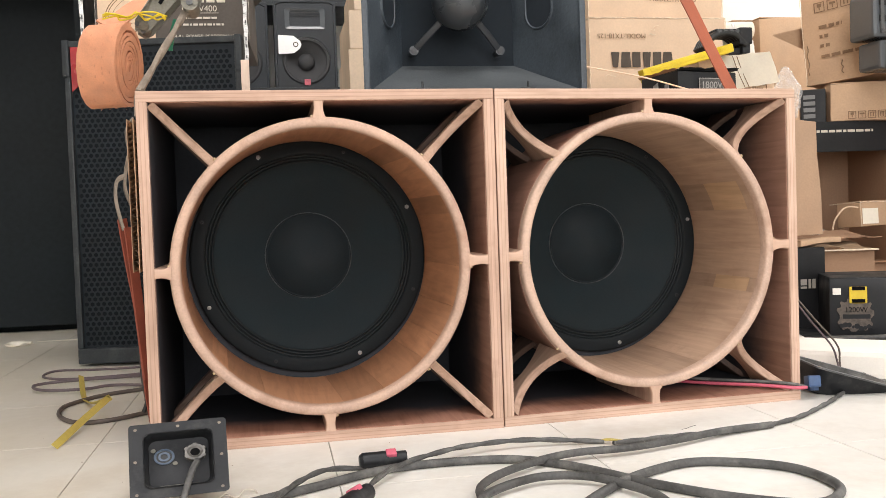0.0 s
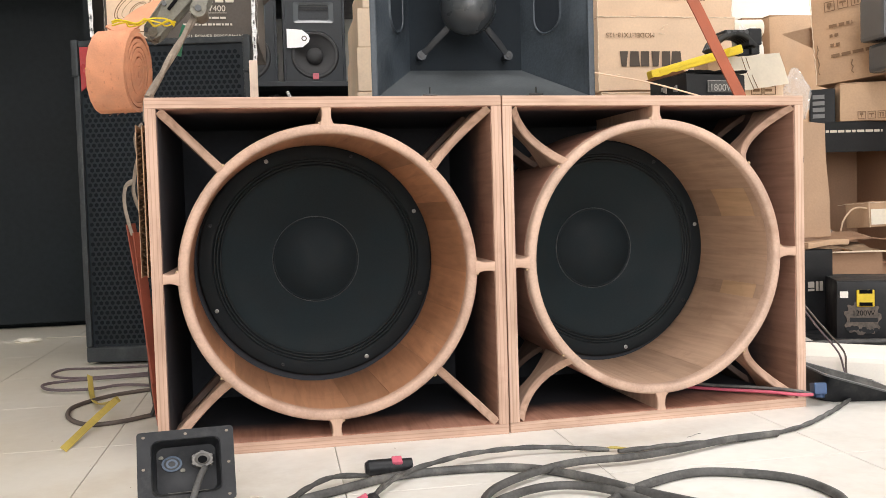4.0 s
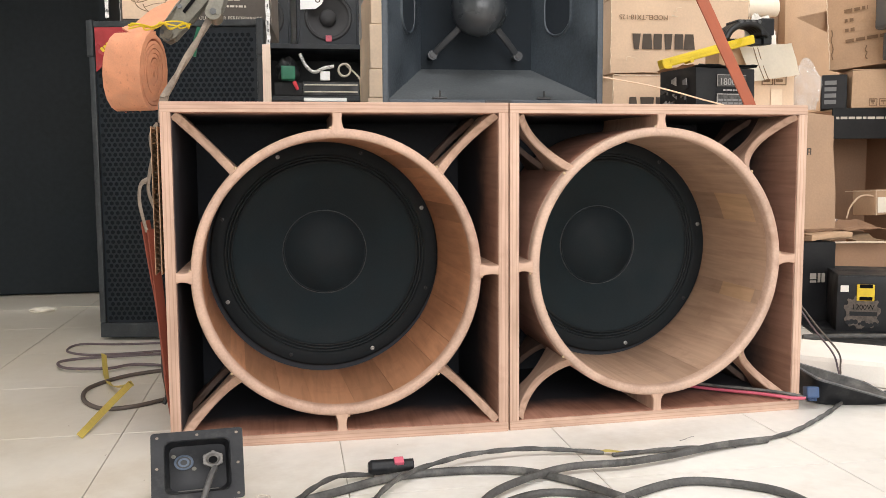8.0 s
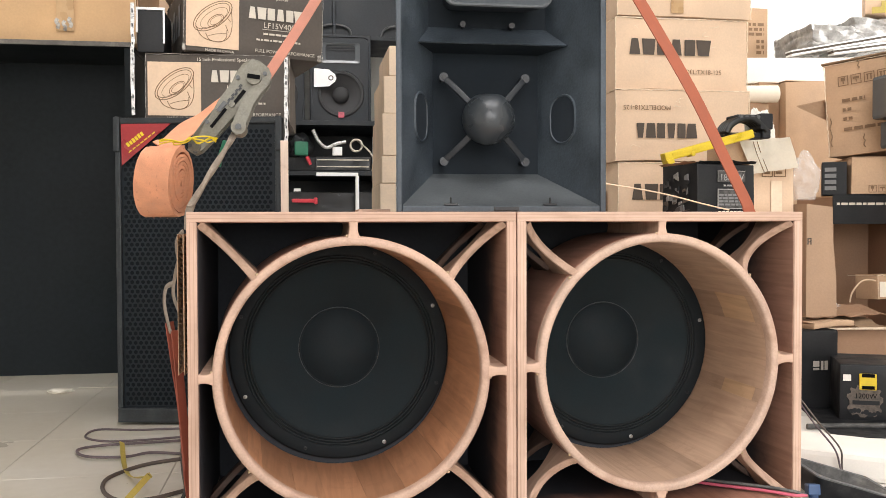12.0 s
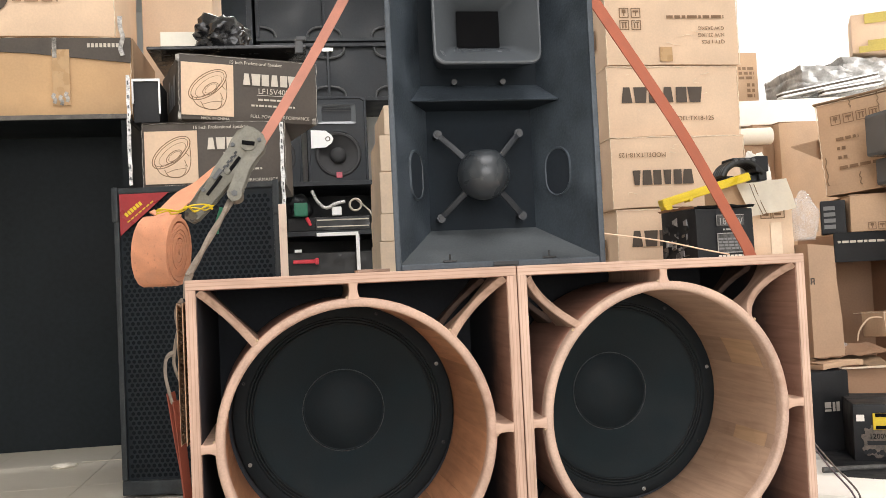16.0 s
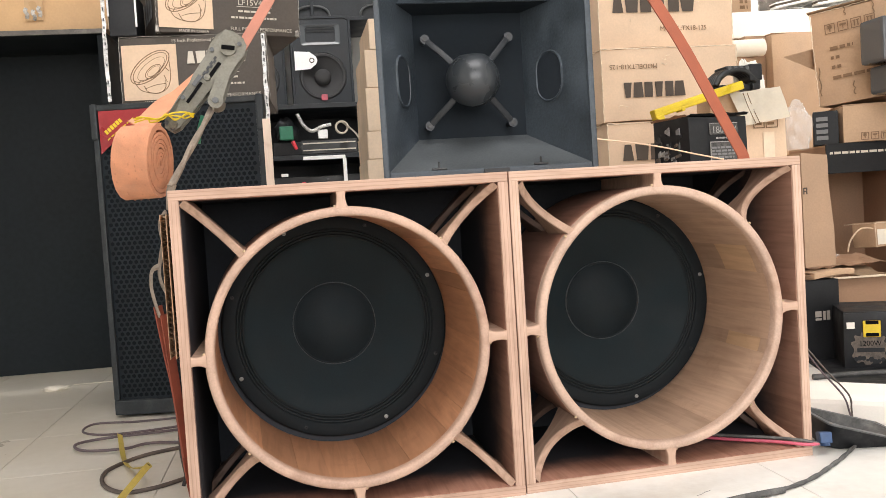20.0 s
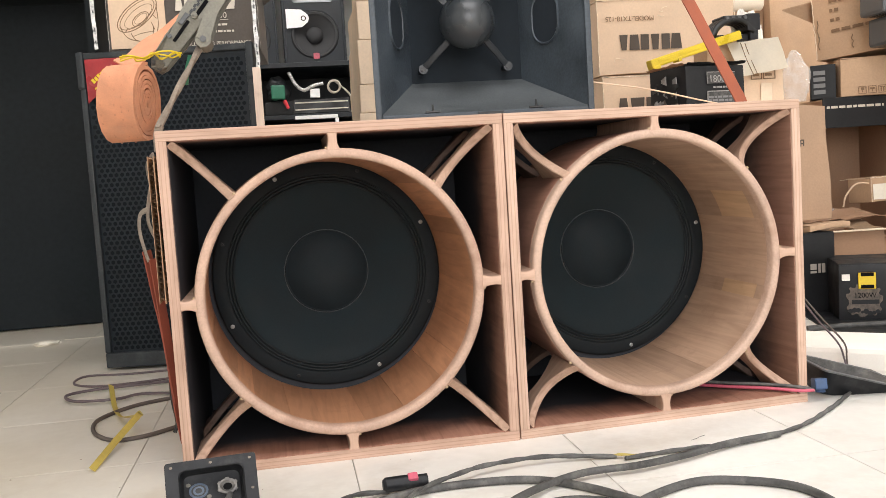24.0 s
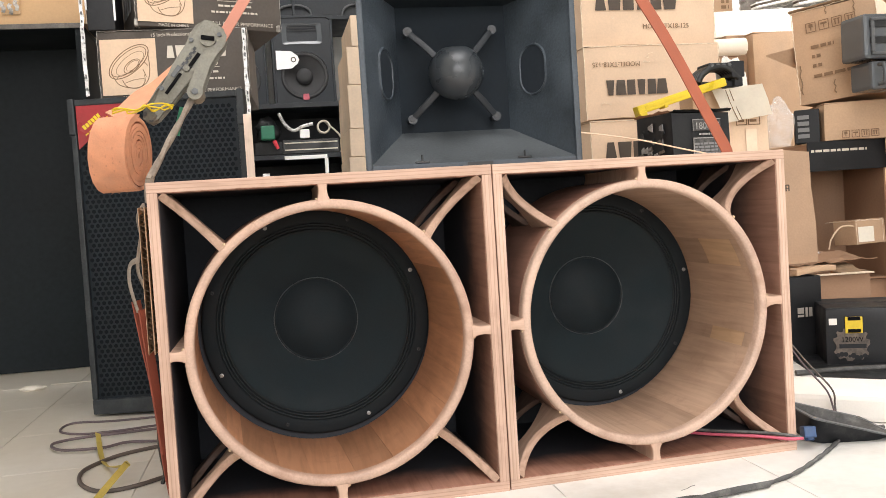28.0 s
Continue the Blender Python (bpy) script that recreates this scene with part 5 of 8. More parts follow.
rail_post(-0.244, 0.935, 0.890, 1.20, "thin worn slotted steel upright with tape scraps")
rail_post(0.174, 0.884, 0.818, 1.05, "thin worn slotted steel upright on a wooden batten")
bm = B()
box(bm, 0.158, 0.179, 0.872, 0.898, 0.0, 0.817, 0.001)
solid("wooden_batten", bm, M_batten, "upright raw wooden batten beside the column speaker", "batten")
bm = B()
box(bm, -0.240, -0.168, 0.985, 1.15, 1.076, 1.198, 0.002)
small = solid("small_black_box", bm, M_card_black, "small black box with white edges", "box")
for q in ((-0.242, -0.164, 1.194, 1.201), (-0.242, -0.2375, 1.13, 1.194), (-0.169, -0.164, 1.10, 1.194)):
    bm = B()
    box(bm, q[0], q[1], 0.979, 0.985, q[2], q[3])
    part("white_edge", bm, M_white, small)

# ---- dark shelf on the west side ----
shelf = thing("storage_rack", "black storage rack with a deep dark opening below cartons", "rack")
bm = B()
box(bm, -1.75, -0.296, 1.15, 1.90, 1.116, 1.132, 0.002)
part("shelf_board", bm, M_rack_black, shelf)
bm = B()
box(bm, -1.75, -0.296, 1.1455, 1.1498, 1.117, 1.1315, 0.001)
part("edge_strip", bm, M_shelf_edge, shelf, "worn grey shelf edge")
bm = B()
box(bm, -0.314, -0.296, 1.154, 1.90, 0.0, 1.114)
part("side_panel", bm, M_rack_black, shelf)
bm = B()
box(bm, -1.748, -0.316, 1.45, 1.466, 0.060, 1.114, 0.002)
part("inner_panel", bm, M_rack_black, shelf, "matt black inner panel")
bm = B()
box(bm, -1.75, -0.296, 1.87, 1.8995, 0.0, 0.05)
part("kick_board", bm, M_rack_black, shelf)
bm = B()
box(bm, -1.77, -1.75, 1.15, 1.918, 0.0, 1.132)
part("side_panel", bm, M_rack_black, shelf)
wide = carton("wide_carton", "wide tan carton with dark printed band and brown tape", pose(-0.86, 1.17, 1.136), 0.575, 0.42, 0.235, M_card_orange, bulge=0.006)
bm = B()
vs = [(0.0, 0.205), (0.28, 0.190), (0.575, 0.158), (0.578, 0.235), (0.28, 0.236), (0.0, 0.236)]
r0 = [bm.verts.new((x, -0.008, z)) for x, z in vs]
r1 = [bm.verts.new((x, -0.004, z)) for x, z in vs]
bm.faces.new(r0)
bm.faces.new(r1[::-1])
for k in range(6):
    bm.faces.new((r0[k], r0[(k + 1) % 6], r1[(k + 1) % 6], r1[k]))
part("printed_band", bm, M_card_grey, wide, "dark printed band", smooth=0)
bm = B()
box(bm, 0.348, 0.398, -0.0085, -0.0065, 0.03, 0.20)
part("packing_tape", bm, M_tape_tan, wide)
for x, z in ((0.352, 0.036), (0.372, 0.030), (0.388, 0.040)):
    bm = B()
    band(bm, [(x, -0.0095, z), (x + 0.004, -0.014, z + 0.010), (x - 0.003, -0.011, z + 0.021), (x + 0.001, -0.0095, z + 0.030)], 0.010, 0.0008, up=(0.2, -1, 0), steps=4)
    part("tape_wrinkle", bm, M_tape_clear, wide, "lifted wrinkled tape end")
bm = B()
for v in box(bm, 0.350, 0.362, -0.0105, -0.0082, 0.175, 0.236):
    v.co.x += 0.004 * noise.noise(v.co * 60)
part("clear_tape", bm, M_tape_clear, wide)
bm = B()
band(bm, [(0.548, -0.012, 0.30), (0.550, -0.018, 0.262), (0.556, -0.016, 0.235), (0.549, -0.020, 0.200), (0.556, -0.024, 0.176)], 0.013, 0.001, up=(0.2, -1, 0.1), steps=5)
part("loose_tape", bm, M_tape_clear, wide, "loose strip of clear tape")
worn_edges(wide, 0.575, 0.42, 0.235, 40)
bm = B()
for k in range(9):
    box(bm, 0.45 + 0.012 * k, 0.458 + 0.012 * k, -0.0092, -0.0082, 0.206, 0.218)
part("small_print", bm, M_ink_pale, wide, smooth=0)
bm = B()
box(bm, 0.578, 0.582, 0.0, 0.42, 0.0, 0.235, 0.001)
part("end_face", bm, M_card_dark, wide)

up = carton("tan_carton", "tan carton with worn dark printing, stacked above another", pose(-0.93, 1.16, 1.378, 0, 0, 1), 0.60, 0.44, 0.40, M_card_pale, bulge=0.006)
bm = B()
lathe(bm, [(0.0, 0), (0.055, 0), (0.055, 0.001), (0.0, 0.001)], 32)
dot = part("round_mark", bm, M_ink, up, "dark round printed emblem")
dot.location = (0.245, -0.009, 0.125)
bm = B()
bars(bm, 0.31, 0.44, 0.10, 0.155, -0.008, 2, 3)
part("faded_print", bm, M_card_dark, up, smooth=0)
worn_edges(up, 0.60, 0.44, 0.40, 41)
tall = carton("tall_pale_carton", "tall pale carton with a small flap beside black cabinets", pose(-0.32, 1.62, 1.132), 0.245, 0.4, 0.72, M_card_pale)
bm = B()
box(bm, 0.12, 0.20, -0.012, -0.006, 0.22, 0.28, 0.001)
part("side_flap", bm, M_card, tall)
bm = B()
box(bm, -0.21, 0.255, 1.05, 1.52, 1.305, 1.316, 0.003)
for v in bm.verts:
    v.co.z += 0.012 * noise.noise(v.co * 6)
solid("plastic_sheet", bm, M_bag_black, "sagging black plastic sheet over the cartons", "sheet")
bm = B()
box(bm, -0.186, -0.058, 1.09, 1.3, 1.324, 1.368, 0.002)
solid("white_box", bm, M_white_card, "small white box lying on the black sheet", "box")


def crumple(name, place, size, material, label, category, seed=1, detail=4, sharp=1.0):
    bm = B()
    bmesh.ops.create_icosphere(bm, subdivisions=detail, radius=1.0)
    off = Vector((seed * 13.7, seed * 7.1, seed * 3.3))
    for v in bm.verts:
        n = v.co.normalized()
        r = 0.78 + 0.28 * noise.noise(n * 2.2 + off) + sharp * (0.16 * abs(noise.noise(n * 6 + off)) + 0.08 * abs(noise.noise(n * 14 + off)))
        v.co = Vector((n.x * size[0] * r, n.y * size[1] * r, max(n.z * r, -0.62) * size[2] + size[2] * 0.6))
    return solid(name, bm, material, label, category, pose(*place), smooth=45 if sharp == 1.0 else 80)


bm = B()
box(bm, -0.200, -0.110, 1.34, 1.46, 1.318, 1.405, 0.002)
solid("small_brown_carton", bm, M_card, "small brown carton behind a white box", "carton")
bm = B()
box(bm, 0.222, 0.246, 1.044, 1.060, 1.292, 1.336, 0.003)
box(bm, 0.226, 0.256, 1.040, 1.064, 1.330, 1.342, 0.003)
solid("sheet_clip", bm, M_guard, "grey clip holding the black sheet", "clip")
crumple("plastic_bag", (-0.008, 1.2, 1.325), (0.105, 0.10, 0.088), M_bag_black, "crumpled shiny black plastic bag on cartons", "plastic bag", 2)

before = set(scene.objects)
# ---- black cabinets against the back ----
def corner_cabinet(m, w, h, label):
    c = thing("stage_cabinet", label, "speaker cabinet", m, "stacked stage cabinets")
    bm = B()
    box(bm, 0, w, 0.03, 0.5, 0, h, 0.004)
    part("body", bm, M_stage, c)
    for q in ((0, w, 0, 0.022), (0, w, h - 0.022, h), (0, 0.022, 0.022, h - 0.022), (w - 0.022, w, 0.022, h - 0.022), (w / 2 - 0.008, w / 2 + 0.008, 0.022, h - 0.022)):
        bm = B()
        box(bm, q[0], q[1], 0.0, 0.032, q[2], q[3], 0.003)
        part("frame_bar", bm, M_stage, c)
    for x, z, sx, sz in ((0.022, 0.022, 1, 1), (w / 2 - 0.008, 0.022, -1, 1), (w / 2 + 0.008, 0.022, 1, 1), (w - 0.022, 0.022, -1, 1), (0.022, h - 0.022, 1, -1), (w / 2 - 0.008, h - 0.022, -1, -1), (w / 2 + 0.008, h - 0.022, 1, -1), (w - 0.022, h - 0.022, -1, -1)):
        bm = B()
        hose(bm, [(x + sx * 0.085, 0.012, z), (x + sx * 0.078, 0.012, z + sz * 0.032), (x + sx * 0.045, 0.012, z + sz * 0.055), (x, 0.012, z + sz * 0.062)], 0.007, 3, 6, up=(0, 1, 0))
        part("corner_guard", bm, M_guard, c)
    bm = B()
    box(bm, w / 2 - 0.03, w / 2 + 0.03, -0.004, 0.004, h - 0.05, h - 0.03, 0.001)
    part("name_plate", bm, M_steel, c)
    return c


corner_cabinet(pose(0.034, 3.30, 1.995), 0.75, 0.62, "large black stage cabinet with corner guards, stacked high")
corner_cabinet(pose(0.055, 3.32, 1.66), 0.74, 0.33, "black stage cabinet with corner guards below another")
bm = B()
box(bm, -0.36, 0.02, 3.26, 3.7, 1.95, 2.62, 0.006)
g = solid("grille_speaker", bm, M_stage, "black speaker with a fine dark grille", "speaker")
bm = B()
box(bm, -0.33, -0.01, 3.253, 3.26, 1.98, 2.60, 0.002)
part("grille", bm, M_grille, g)
bm = B()
box(bm, -0.5, 1.2, 3.25, 3.9, 0.1176, 0.62, 0.004)
solid("black_flight_case", bm, M_stage, "large black flight case at the back of the room", "flight case")
bm = B()
box(bm, -0.42, 0.02, 3.3, 3.85, 0.624, 1.946, 0.004)
solid("black_flight_case", bm, M_stage, "tall black flight case under a grille speaker", "flight case")


def monitor(m, label, badge):
    s = thing("monitor_speaker", label, "speaker", m, "pair of monitor speakers")
    w, h = 0.325, 0.482
    bm = B()
    box(bm, 0, w, 0.06, 0.3, 0, h, 0.006)
    part("body", bm, M_stage, s)
    bm = B()
    hub = (w / 2 + 0.002, 0.165)
    turns = [2 * math.pi * k / 64 for k in range(64)]

    def frame_point(a, inset):
        """Where a ray from the hub meets the front's outline."""
        c, s = math.cos(a), math.sin(a)
        reach = [((w - inset if c > 0 else inset) - hub[0]) / c if abs(c) > 1e-6 else 9, ((h - inset if s > 0 else inset) - hub[1]) / s if abs(s) > 1e-6 else 9]
        return hub[0] + c * min(reach), hub[1] + s * min(reach)

    corners = sorted(turns + [math.atan2(z - hub[1], x - hub[0]) % (2 * math.pi) for x, z in ((0, 0), (w, 0), (w, h), (0, h))])
    rings = [[(x, y, z) for x, z in (frame_point(a, inset) for a in corners)] for inset, y in ((0.0, 0.062), (0.0, -0.004), (0.002, -0.006), (0.012, -0.006), (0.014, 0.0))]
    rings += [[(hub[0] + 0.126 * math.cos(a), y, hub[1] + 0.126 * math.sin(a)) for a in corners] for y in (0.0, 0.05)]
    loft(bm, rings)
    part("baffle", bm, M_stage, s, smooth=24)
    bm = B()
    lathe(bm, [(0.126, 0.012), (0.124, -0.001), (0.118, -0.006), (0.108, -0.004), (0.103, 0.006), (0.095, 0.010), (0.045, 0.040), (0.044, 0.030), (0.038, 0.016), (0.026, 0.007), (0.012, 0.003), (0.0, 0.002)], 48)
    c = part("cone", bm, M_monitor, s)
    c.location = (w / 2 + 0.002, 0.002, 0.165)
    bm = B()
    loft(bm, [[(w / 2 + x, y, 0.385 + z) for x, z in rounded(a, b, 0.012, 4)] for y, a, b in ((-0.006, 0.105, 0.055), (-0.004, 0.10, 0.05), (0.006, 0.05, 0.025))], True)
    part("horn_mouth", bm, M_horn, s)
    for k in range(3):
        bm = B()
        box(bm, 0.09, 0.24, -0.009, -0.0065, 0.40 + 0.014 * k, 0.405 + 0.014 * k, 0.001)
        part("horn_rib", bm, M_monitor, s)
    if badge:
        bm = B()
        pts = [(-0.02, -0.05), (0.06, -0.045), (0.092, -0.02), (0.1, 0.0), (0.092, 0.02), (0.06, 0.045), (-0.02, 0.05)]
        a, b = [[bm.verts.new((0.040 + x, y, 0.248 + z)) for x, z in pts] for y in (-0.014, -0.011)]
        bm.faces.new(a)
        bm.faces.new(b[::-1])
        for k in range(7):
            bm.faces.new((a[k], a[(k + 1) % 7], b[(k + 1) % 7], b[k]))
        part("white_label", bm, M_white, s, "white oval card stuck on the front", smooth=0)
        bm = B()
        lathe(bm, [(0.014, 0), (0.014, -0.001), (0.009, -0.001), (0.009, 0)], 20, True)
        q = part("label_ring", bm, M_ink, s)
        q.location = (0.110, -0.0145, 0.248)
        bm = B()
        box(bm, 0.149, 0.181, -0.008, -0.0045, 0.036, 0.068, 0.002)
        part("red_badge", bm, M_badge, s, "small red badge")
    return s


monitor(pose(0.290, 3.2, 1.174), "black monitor speaker with a white oval card and red badge", True)
monitor(pose(-0.065, 3.25, 1.174), "black monitor speaker partly behind cartons", False)
# bench of equipment under the monitors
bench = thing("equipment_stand", "black stand crammed with audio gear and small parts", "stand")
for z in (1.145, 0.885):
    bm = B()
    box(bm, -0.1, 0.68, 3.02, 3.6, z, z + 0.024, 0.002)
    part("shelf_board", bm, M_stage, bench)
for x in (-0.1, 0.655):
    bm = B()
    box(bm, x, x + 0.025, 3.03, 3.6, 0.62, 1.145)
    part("side_panel", bm, M_stage, bench)
bm = B()
box(bm, -0.07, 0.65, 3.58, 3.60, 0.626, 1.145)
part("back_panel", bm, M_stage, bench)
for q in ((0.315, 0.53, 0.880, 0.898), (0.516, 0.534, 0.635, 0.880)):
    bm = B()
    box(bm, q[0], q[1], 2.985, 3.015, q[2], q[3], 0.002)
    part("white_edge_strip", bm, M_white, bench)
bm = B()
box(bm, 0.31, 0.60, 3.04, 3.4, 0.912, 0.985, 0.004)
mixer = solid("rack_amplifier", bm, M_black_metal, "black rack amplifier with a pale front line", "amplifier")
for z in (0.93, 0.965):
    bm = B()
    box(bm, 0.32, 0.59, 3.034, 3.042, z, z + 0.006)
    part("front_strip", bm, M_ink_pale, mixer)
bm = B()
hose(bm, [(0.30, 3.03, 1.12), (0.33, 3.02, 1.06), (0.37, 3.02, 1.03), (0.42, 3.02, 1.05), (0.47, 3.02, 1.06)], 0.009, 6, 8, up=(0, 1, 0))
solid("metal_bracket", bm, M_post, "bent pale metal bracket on the amplifier", "bracket")
bm = B()
box(bm, 0.40, 0.45, 3.02, 3.06, 0.99, 1.035, 0.004)
solid("small_white_box", bm, M_white, "small white box on the amplifier", "box")
bm = B()
loop = []
for k in range(34):
    a = k / 33 * 4.4 * math.pi
    loop.append((0.525 + 0.03 * math.cos(a), 3.03 + 0.0016 * k, 1.045 + 0.03 * math.sin(a)))
hose(bm, loop + [(0.60, 3.07, 1.01), (0.62, 3.05, 0.95), (0.60, 3.04, 0.90)], 0.0055, 3, 6)
solid("coiled_wire", bm, M_ink_pale, "pale wire coiled in loops on gear", "wire")
bm = B()
box(bm, 0.205, 0.275, 2.97, 3.04, 0.985, 1.055, 0.008)
solid("green_case", bm, M_green, "small dark green plastic case", "case")
bm = B()
cyl(bm, (0.268, 2.965, 0.975), (0.286, 2.96, 0.935), 0.011, 12, 0.008)
solid("screwdriver", bm, M_red, "red screwdriver handle among parts", "screwdriver")
bm = B()
box(bm, 0.190, 0.315, 2.975, 3.0, 0.742, 0.762, 0.005)
box(bm, 0.302, 0.320, 2.97, 3.005, 0.735, 0.768, 0.004)
solid("red_tool", bm, M_red, "red plastic clamp lying on the stand", "tool")
bm = B()
box(bm, 0.17, 0.32, 3.05, 3.3, 0.912, 0.98, 0.004)
solid("black_module", bm, M_dusty_black, "dusty black module box on the stand", "electronics")
crumple("cable_heap", (0.24, 3.08, 0.99), (0.07, 0.06, 0.08), M_dusty_black, "heap of dark cables and small parts", "cables", 5, 3)
bm = B()
box(bm, 0.20, 0.235, 2.98, 2.99, 0.80, 0.815, 0.001)
solid("paper_label", bm, M_white, "tiny white paper label", "label")
bm = B()
box(bm, -0.08, 0.64, 3.06, 3.5, 0.628, 0.80, 0.004)
solid("black_equipment_case", bm, M_black_metal, "black equipment case under the shelf", "case")
# the bay is scaled by 1.268 about a camera place, to look the same further off
BAY = Matrix.Translation((-0.050, 0.444, -0.149)) @ Matrix.Scale(1.268, 4)
BAY_THINGS = [ob for ob in set(scene.objects) - before if ob.parent is None]
for ob in BAY_THINGS:
    ob.matrix_world = BAY @ ob.matrix_basis

# narrow upright stack of boards seen past the speaker
bm = B()
for k, (z0, z1, x0, x1) in enumerate(((0.0, 0.70, 0.462, 0.515), (0.70, 0.80, 0.466, 0.515), (0.80, 0.955, 0.470, 0.52), (0.955, 1.09, 0.475, 0.52), (1.09, 1.20, 0.494, 0.52))):
    for v in box(bm, x0, x1, 1.40, 1.80, z0 + 0.0005, z1 - 0.0005, 0.004):
        v.co.x += 0.004 * noise.noise(v.co * 23)
strip = solid("stacked_cartons_edge", bm, M_cream, "narrow stack of pale flattened cartons on edge", "cartons")

# ---- carton stack on the east side ----
SW, SD, SH = 0.482, 0.5, 0.248
ups = [0.056, 0.304, 0.552, 0.800, 1.048, 1.296, 1.545]
bm = B()
box(bm, 1.22, 1.78, 1.28, 1.82, 0.0, 0.052, 0.003)
solid("low_pallet_board", bm, M_ply_z, "low raw wooden board under a stack of cartons", "board")
for k, z in enumerate(ups):
    flip = k in (3, 5)
    c = carton("speaker_carton", "brown speaker carton printed with a dark mark, in a tall stack", pose(1.258 + 0.005 * (k % 3), 1.25 + 0.006 * ((k * 2) % 3), z, 0, 0, (0.6, -0.8, 0.5, -0.4, 0.9, -0.5, 0.3)[k]), SW, SD, SH - 0.005, M_card_pale, group="stacked speaker cartons", bulge=0.005)
    if k == 5:
        handling_marks(c, 0.05, 0.165, 0.034, n=4, columns=2)
        for j, w in enumerate(("QTY 1 PCS", "N.W 23.1KG", "G.W 24.5KG")):
            text("packing_print", w, 0.018, M_ink_brown, c, on_front(0.43, -0.0062, 0.085 + 0.024 * j, True), align="LEFT")
        ink_bars(c, 0.22, 0.43, 0.158, 0.176, 1, 9, y=-0.006)
    elif k == 6:
        text("model_print", "MODEL:TX18-125", 0.022, M_ink_brown, c, on_front(0.37, -0.0062, 0.058, True), align="LEFT")
    else:
        if flip:
            emblem("maker_mark", 0.07, 0.29, 0.080, 0.130, -0.006, M_ink, c, True)
            text("model_print", "MODEL:TX18-125", 0.022, M_ink_brown, c, on_front(0.195, -0.0062, 0.19, True), align="LEFT")
        else:
            emblem("maker_mark", 0.045, 0.345, 0.118, 0.172, -0.006, M_ink, c)
            text("model_print", "MODEL:TX18-125", 0.022, M_ink_brown, c, on_front(0.215, -0.0062, 0.055), align="LEFT")
    worn_edges(c, SW, SD, SH - 0.005, 60 + k)
    rnd = random.Random(80 + k)
    for q in range(5):
        bm = B()
        x, z = rnd.uniform(0.03, SW - 0.05), rnd.uniform(0.01, SH - 0.03)
        line = [(x, -0.0062, z)]
        for e in range(3):
            line.append((line[-1][0] + rnd.uniform(-0.012, 0.03), -0.0062, line[-1][2] + rnd.uniform(-0.012, 0.014)))
        band(bm, line, rnd.uniform(0.0012, 0.0024), 0.0006, up=(0, -1, 0), steps=4)
        part("crease", bm, M_card_edge, c, "short paper crease", smooth=0)
    if k in (2, 5):
        bm = B()
        box(bm, 0.19, 0.235, -0.0064, -0.0050, 0.012, 0.062)
        part("tape_patch", bm, M_tape_tan, c, "small brown tape patch")
    for q in range(4):
        bm = B()
        box(bm, -0.0058, -0.0052, 0.10 + 0.09 * q, 0.15 + 0.09 * q, 0.08, 0.15 - 0.02 * (q % 2))
        part("side_print", bm, M_ink_brown, c, smooth=0)

# ---- things standing on the cabinet, east end ----
amp = carton("amplifier_carton", "black printed amplifier carton with ragged rim standing on the bass cabinet", pose(1.296, 0.72, 0.594, 0, 0, 8), 0.186, 0.187, 0.146, M_card_black, bulge=0.003)
END = pose(0, 0, 0, 0, 0, -90)  # turns a front print onto the west end face
rnd = random.Random(12)
for k in range(34):
    bm = B()
    x, z = -0.160 + 0.125 * rnd.random(), 0.006 + 0.105 * rnd.random()
    w, h = rnd.uniform(0.005, 0.030), rnd.uniform(0.004, 0.020)
    t = rnd.uniform(-0.5, 0.5)
    y = -0.0040 - 0.00008 * k
    q = [(x - w / 2, z), (x + w / 2, z + t * w), (x + w * 0.4, z + h), (x - w * 0.5, z + h * 0.7)]
    a, c2 = [[bm.verts.new(END @ Vector((u, yy, v))) for u, v in q] for yy in (y, -0.0030)]
    bm.faces.new(a)
    bm.faces.new(c2[::-1])
    for e in range(4):
        bm.faces.new((a[e], a[(e + 1) % 4], c2[(e + 1) % 4], c2[e]))
    part("printed_patch", bm, (M_ink_grey, M_strap_faded_print, M_dusty_black, M_gear_print, M_panel_print)[k % 5], amp, smooth=0)
for q in ((0.062, 0.152, 0.094, 0.124), (0.064, 0.150, 0.020, 0.072)):
    bm = B()
    box(bm, q[0], q[1], -0.0050, -0.0040, q[2], q[3])
    part("printed_panel", bm, M_panel_print, amp, "mottled grey printed panel", smooth=0)
text("power_print", "1800W", 0.026, M_strap_faded_print, amp, on_front(0.068, -0.0056, 0.098))
ink_bars(amp, 0.082, 0.134, 0.080, 0.088, 1, 8, M_strap_faded_print, -0.0045)
for q in ((0.062, 0.152, 0.072, 0.0745), (0.062, 0.152, 0.018, 0.0205), (0.062, 0.0645, 0.0205, 0.072), (0.1495, 0.152, 0.0205, 0.072), (0.062, 0.152, 0.124, 0.1255), (0.062, 0.0635, 0.094, 0.124)):
    bm = B()
    box(bm, q[0], q[1], -0.0056, -0.0042, q[2], q[3])
    part("printed_frame", bm, M_strap_faded_print, amp, smooth=0)
ink_bars(amp, 0.066, 0.14, 0.026, 0.062, 4, 6, M_ink_grey, -0.0052)
ink_bars(amp, 0.064, 0.146, 0.006, 0.014, 1, 16, M_ink_pale, -0.0048)
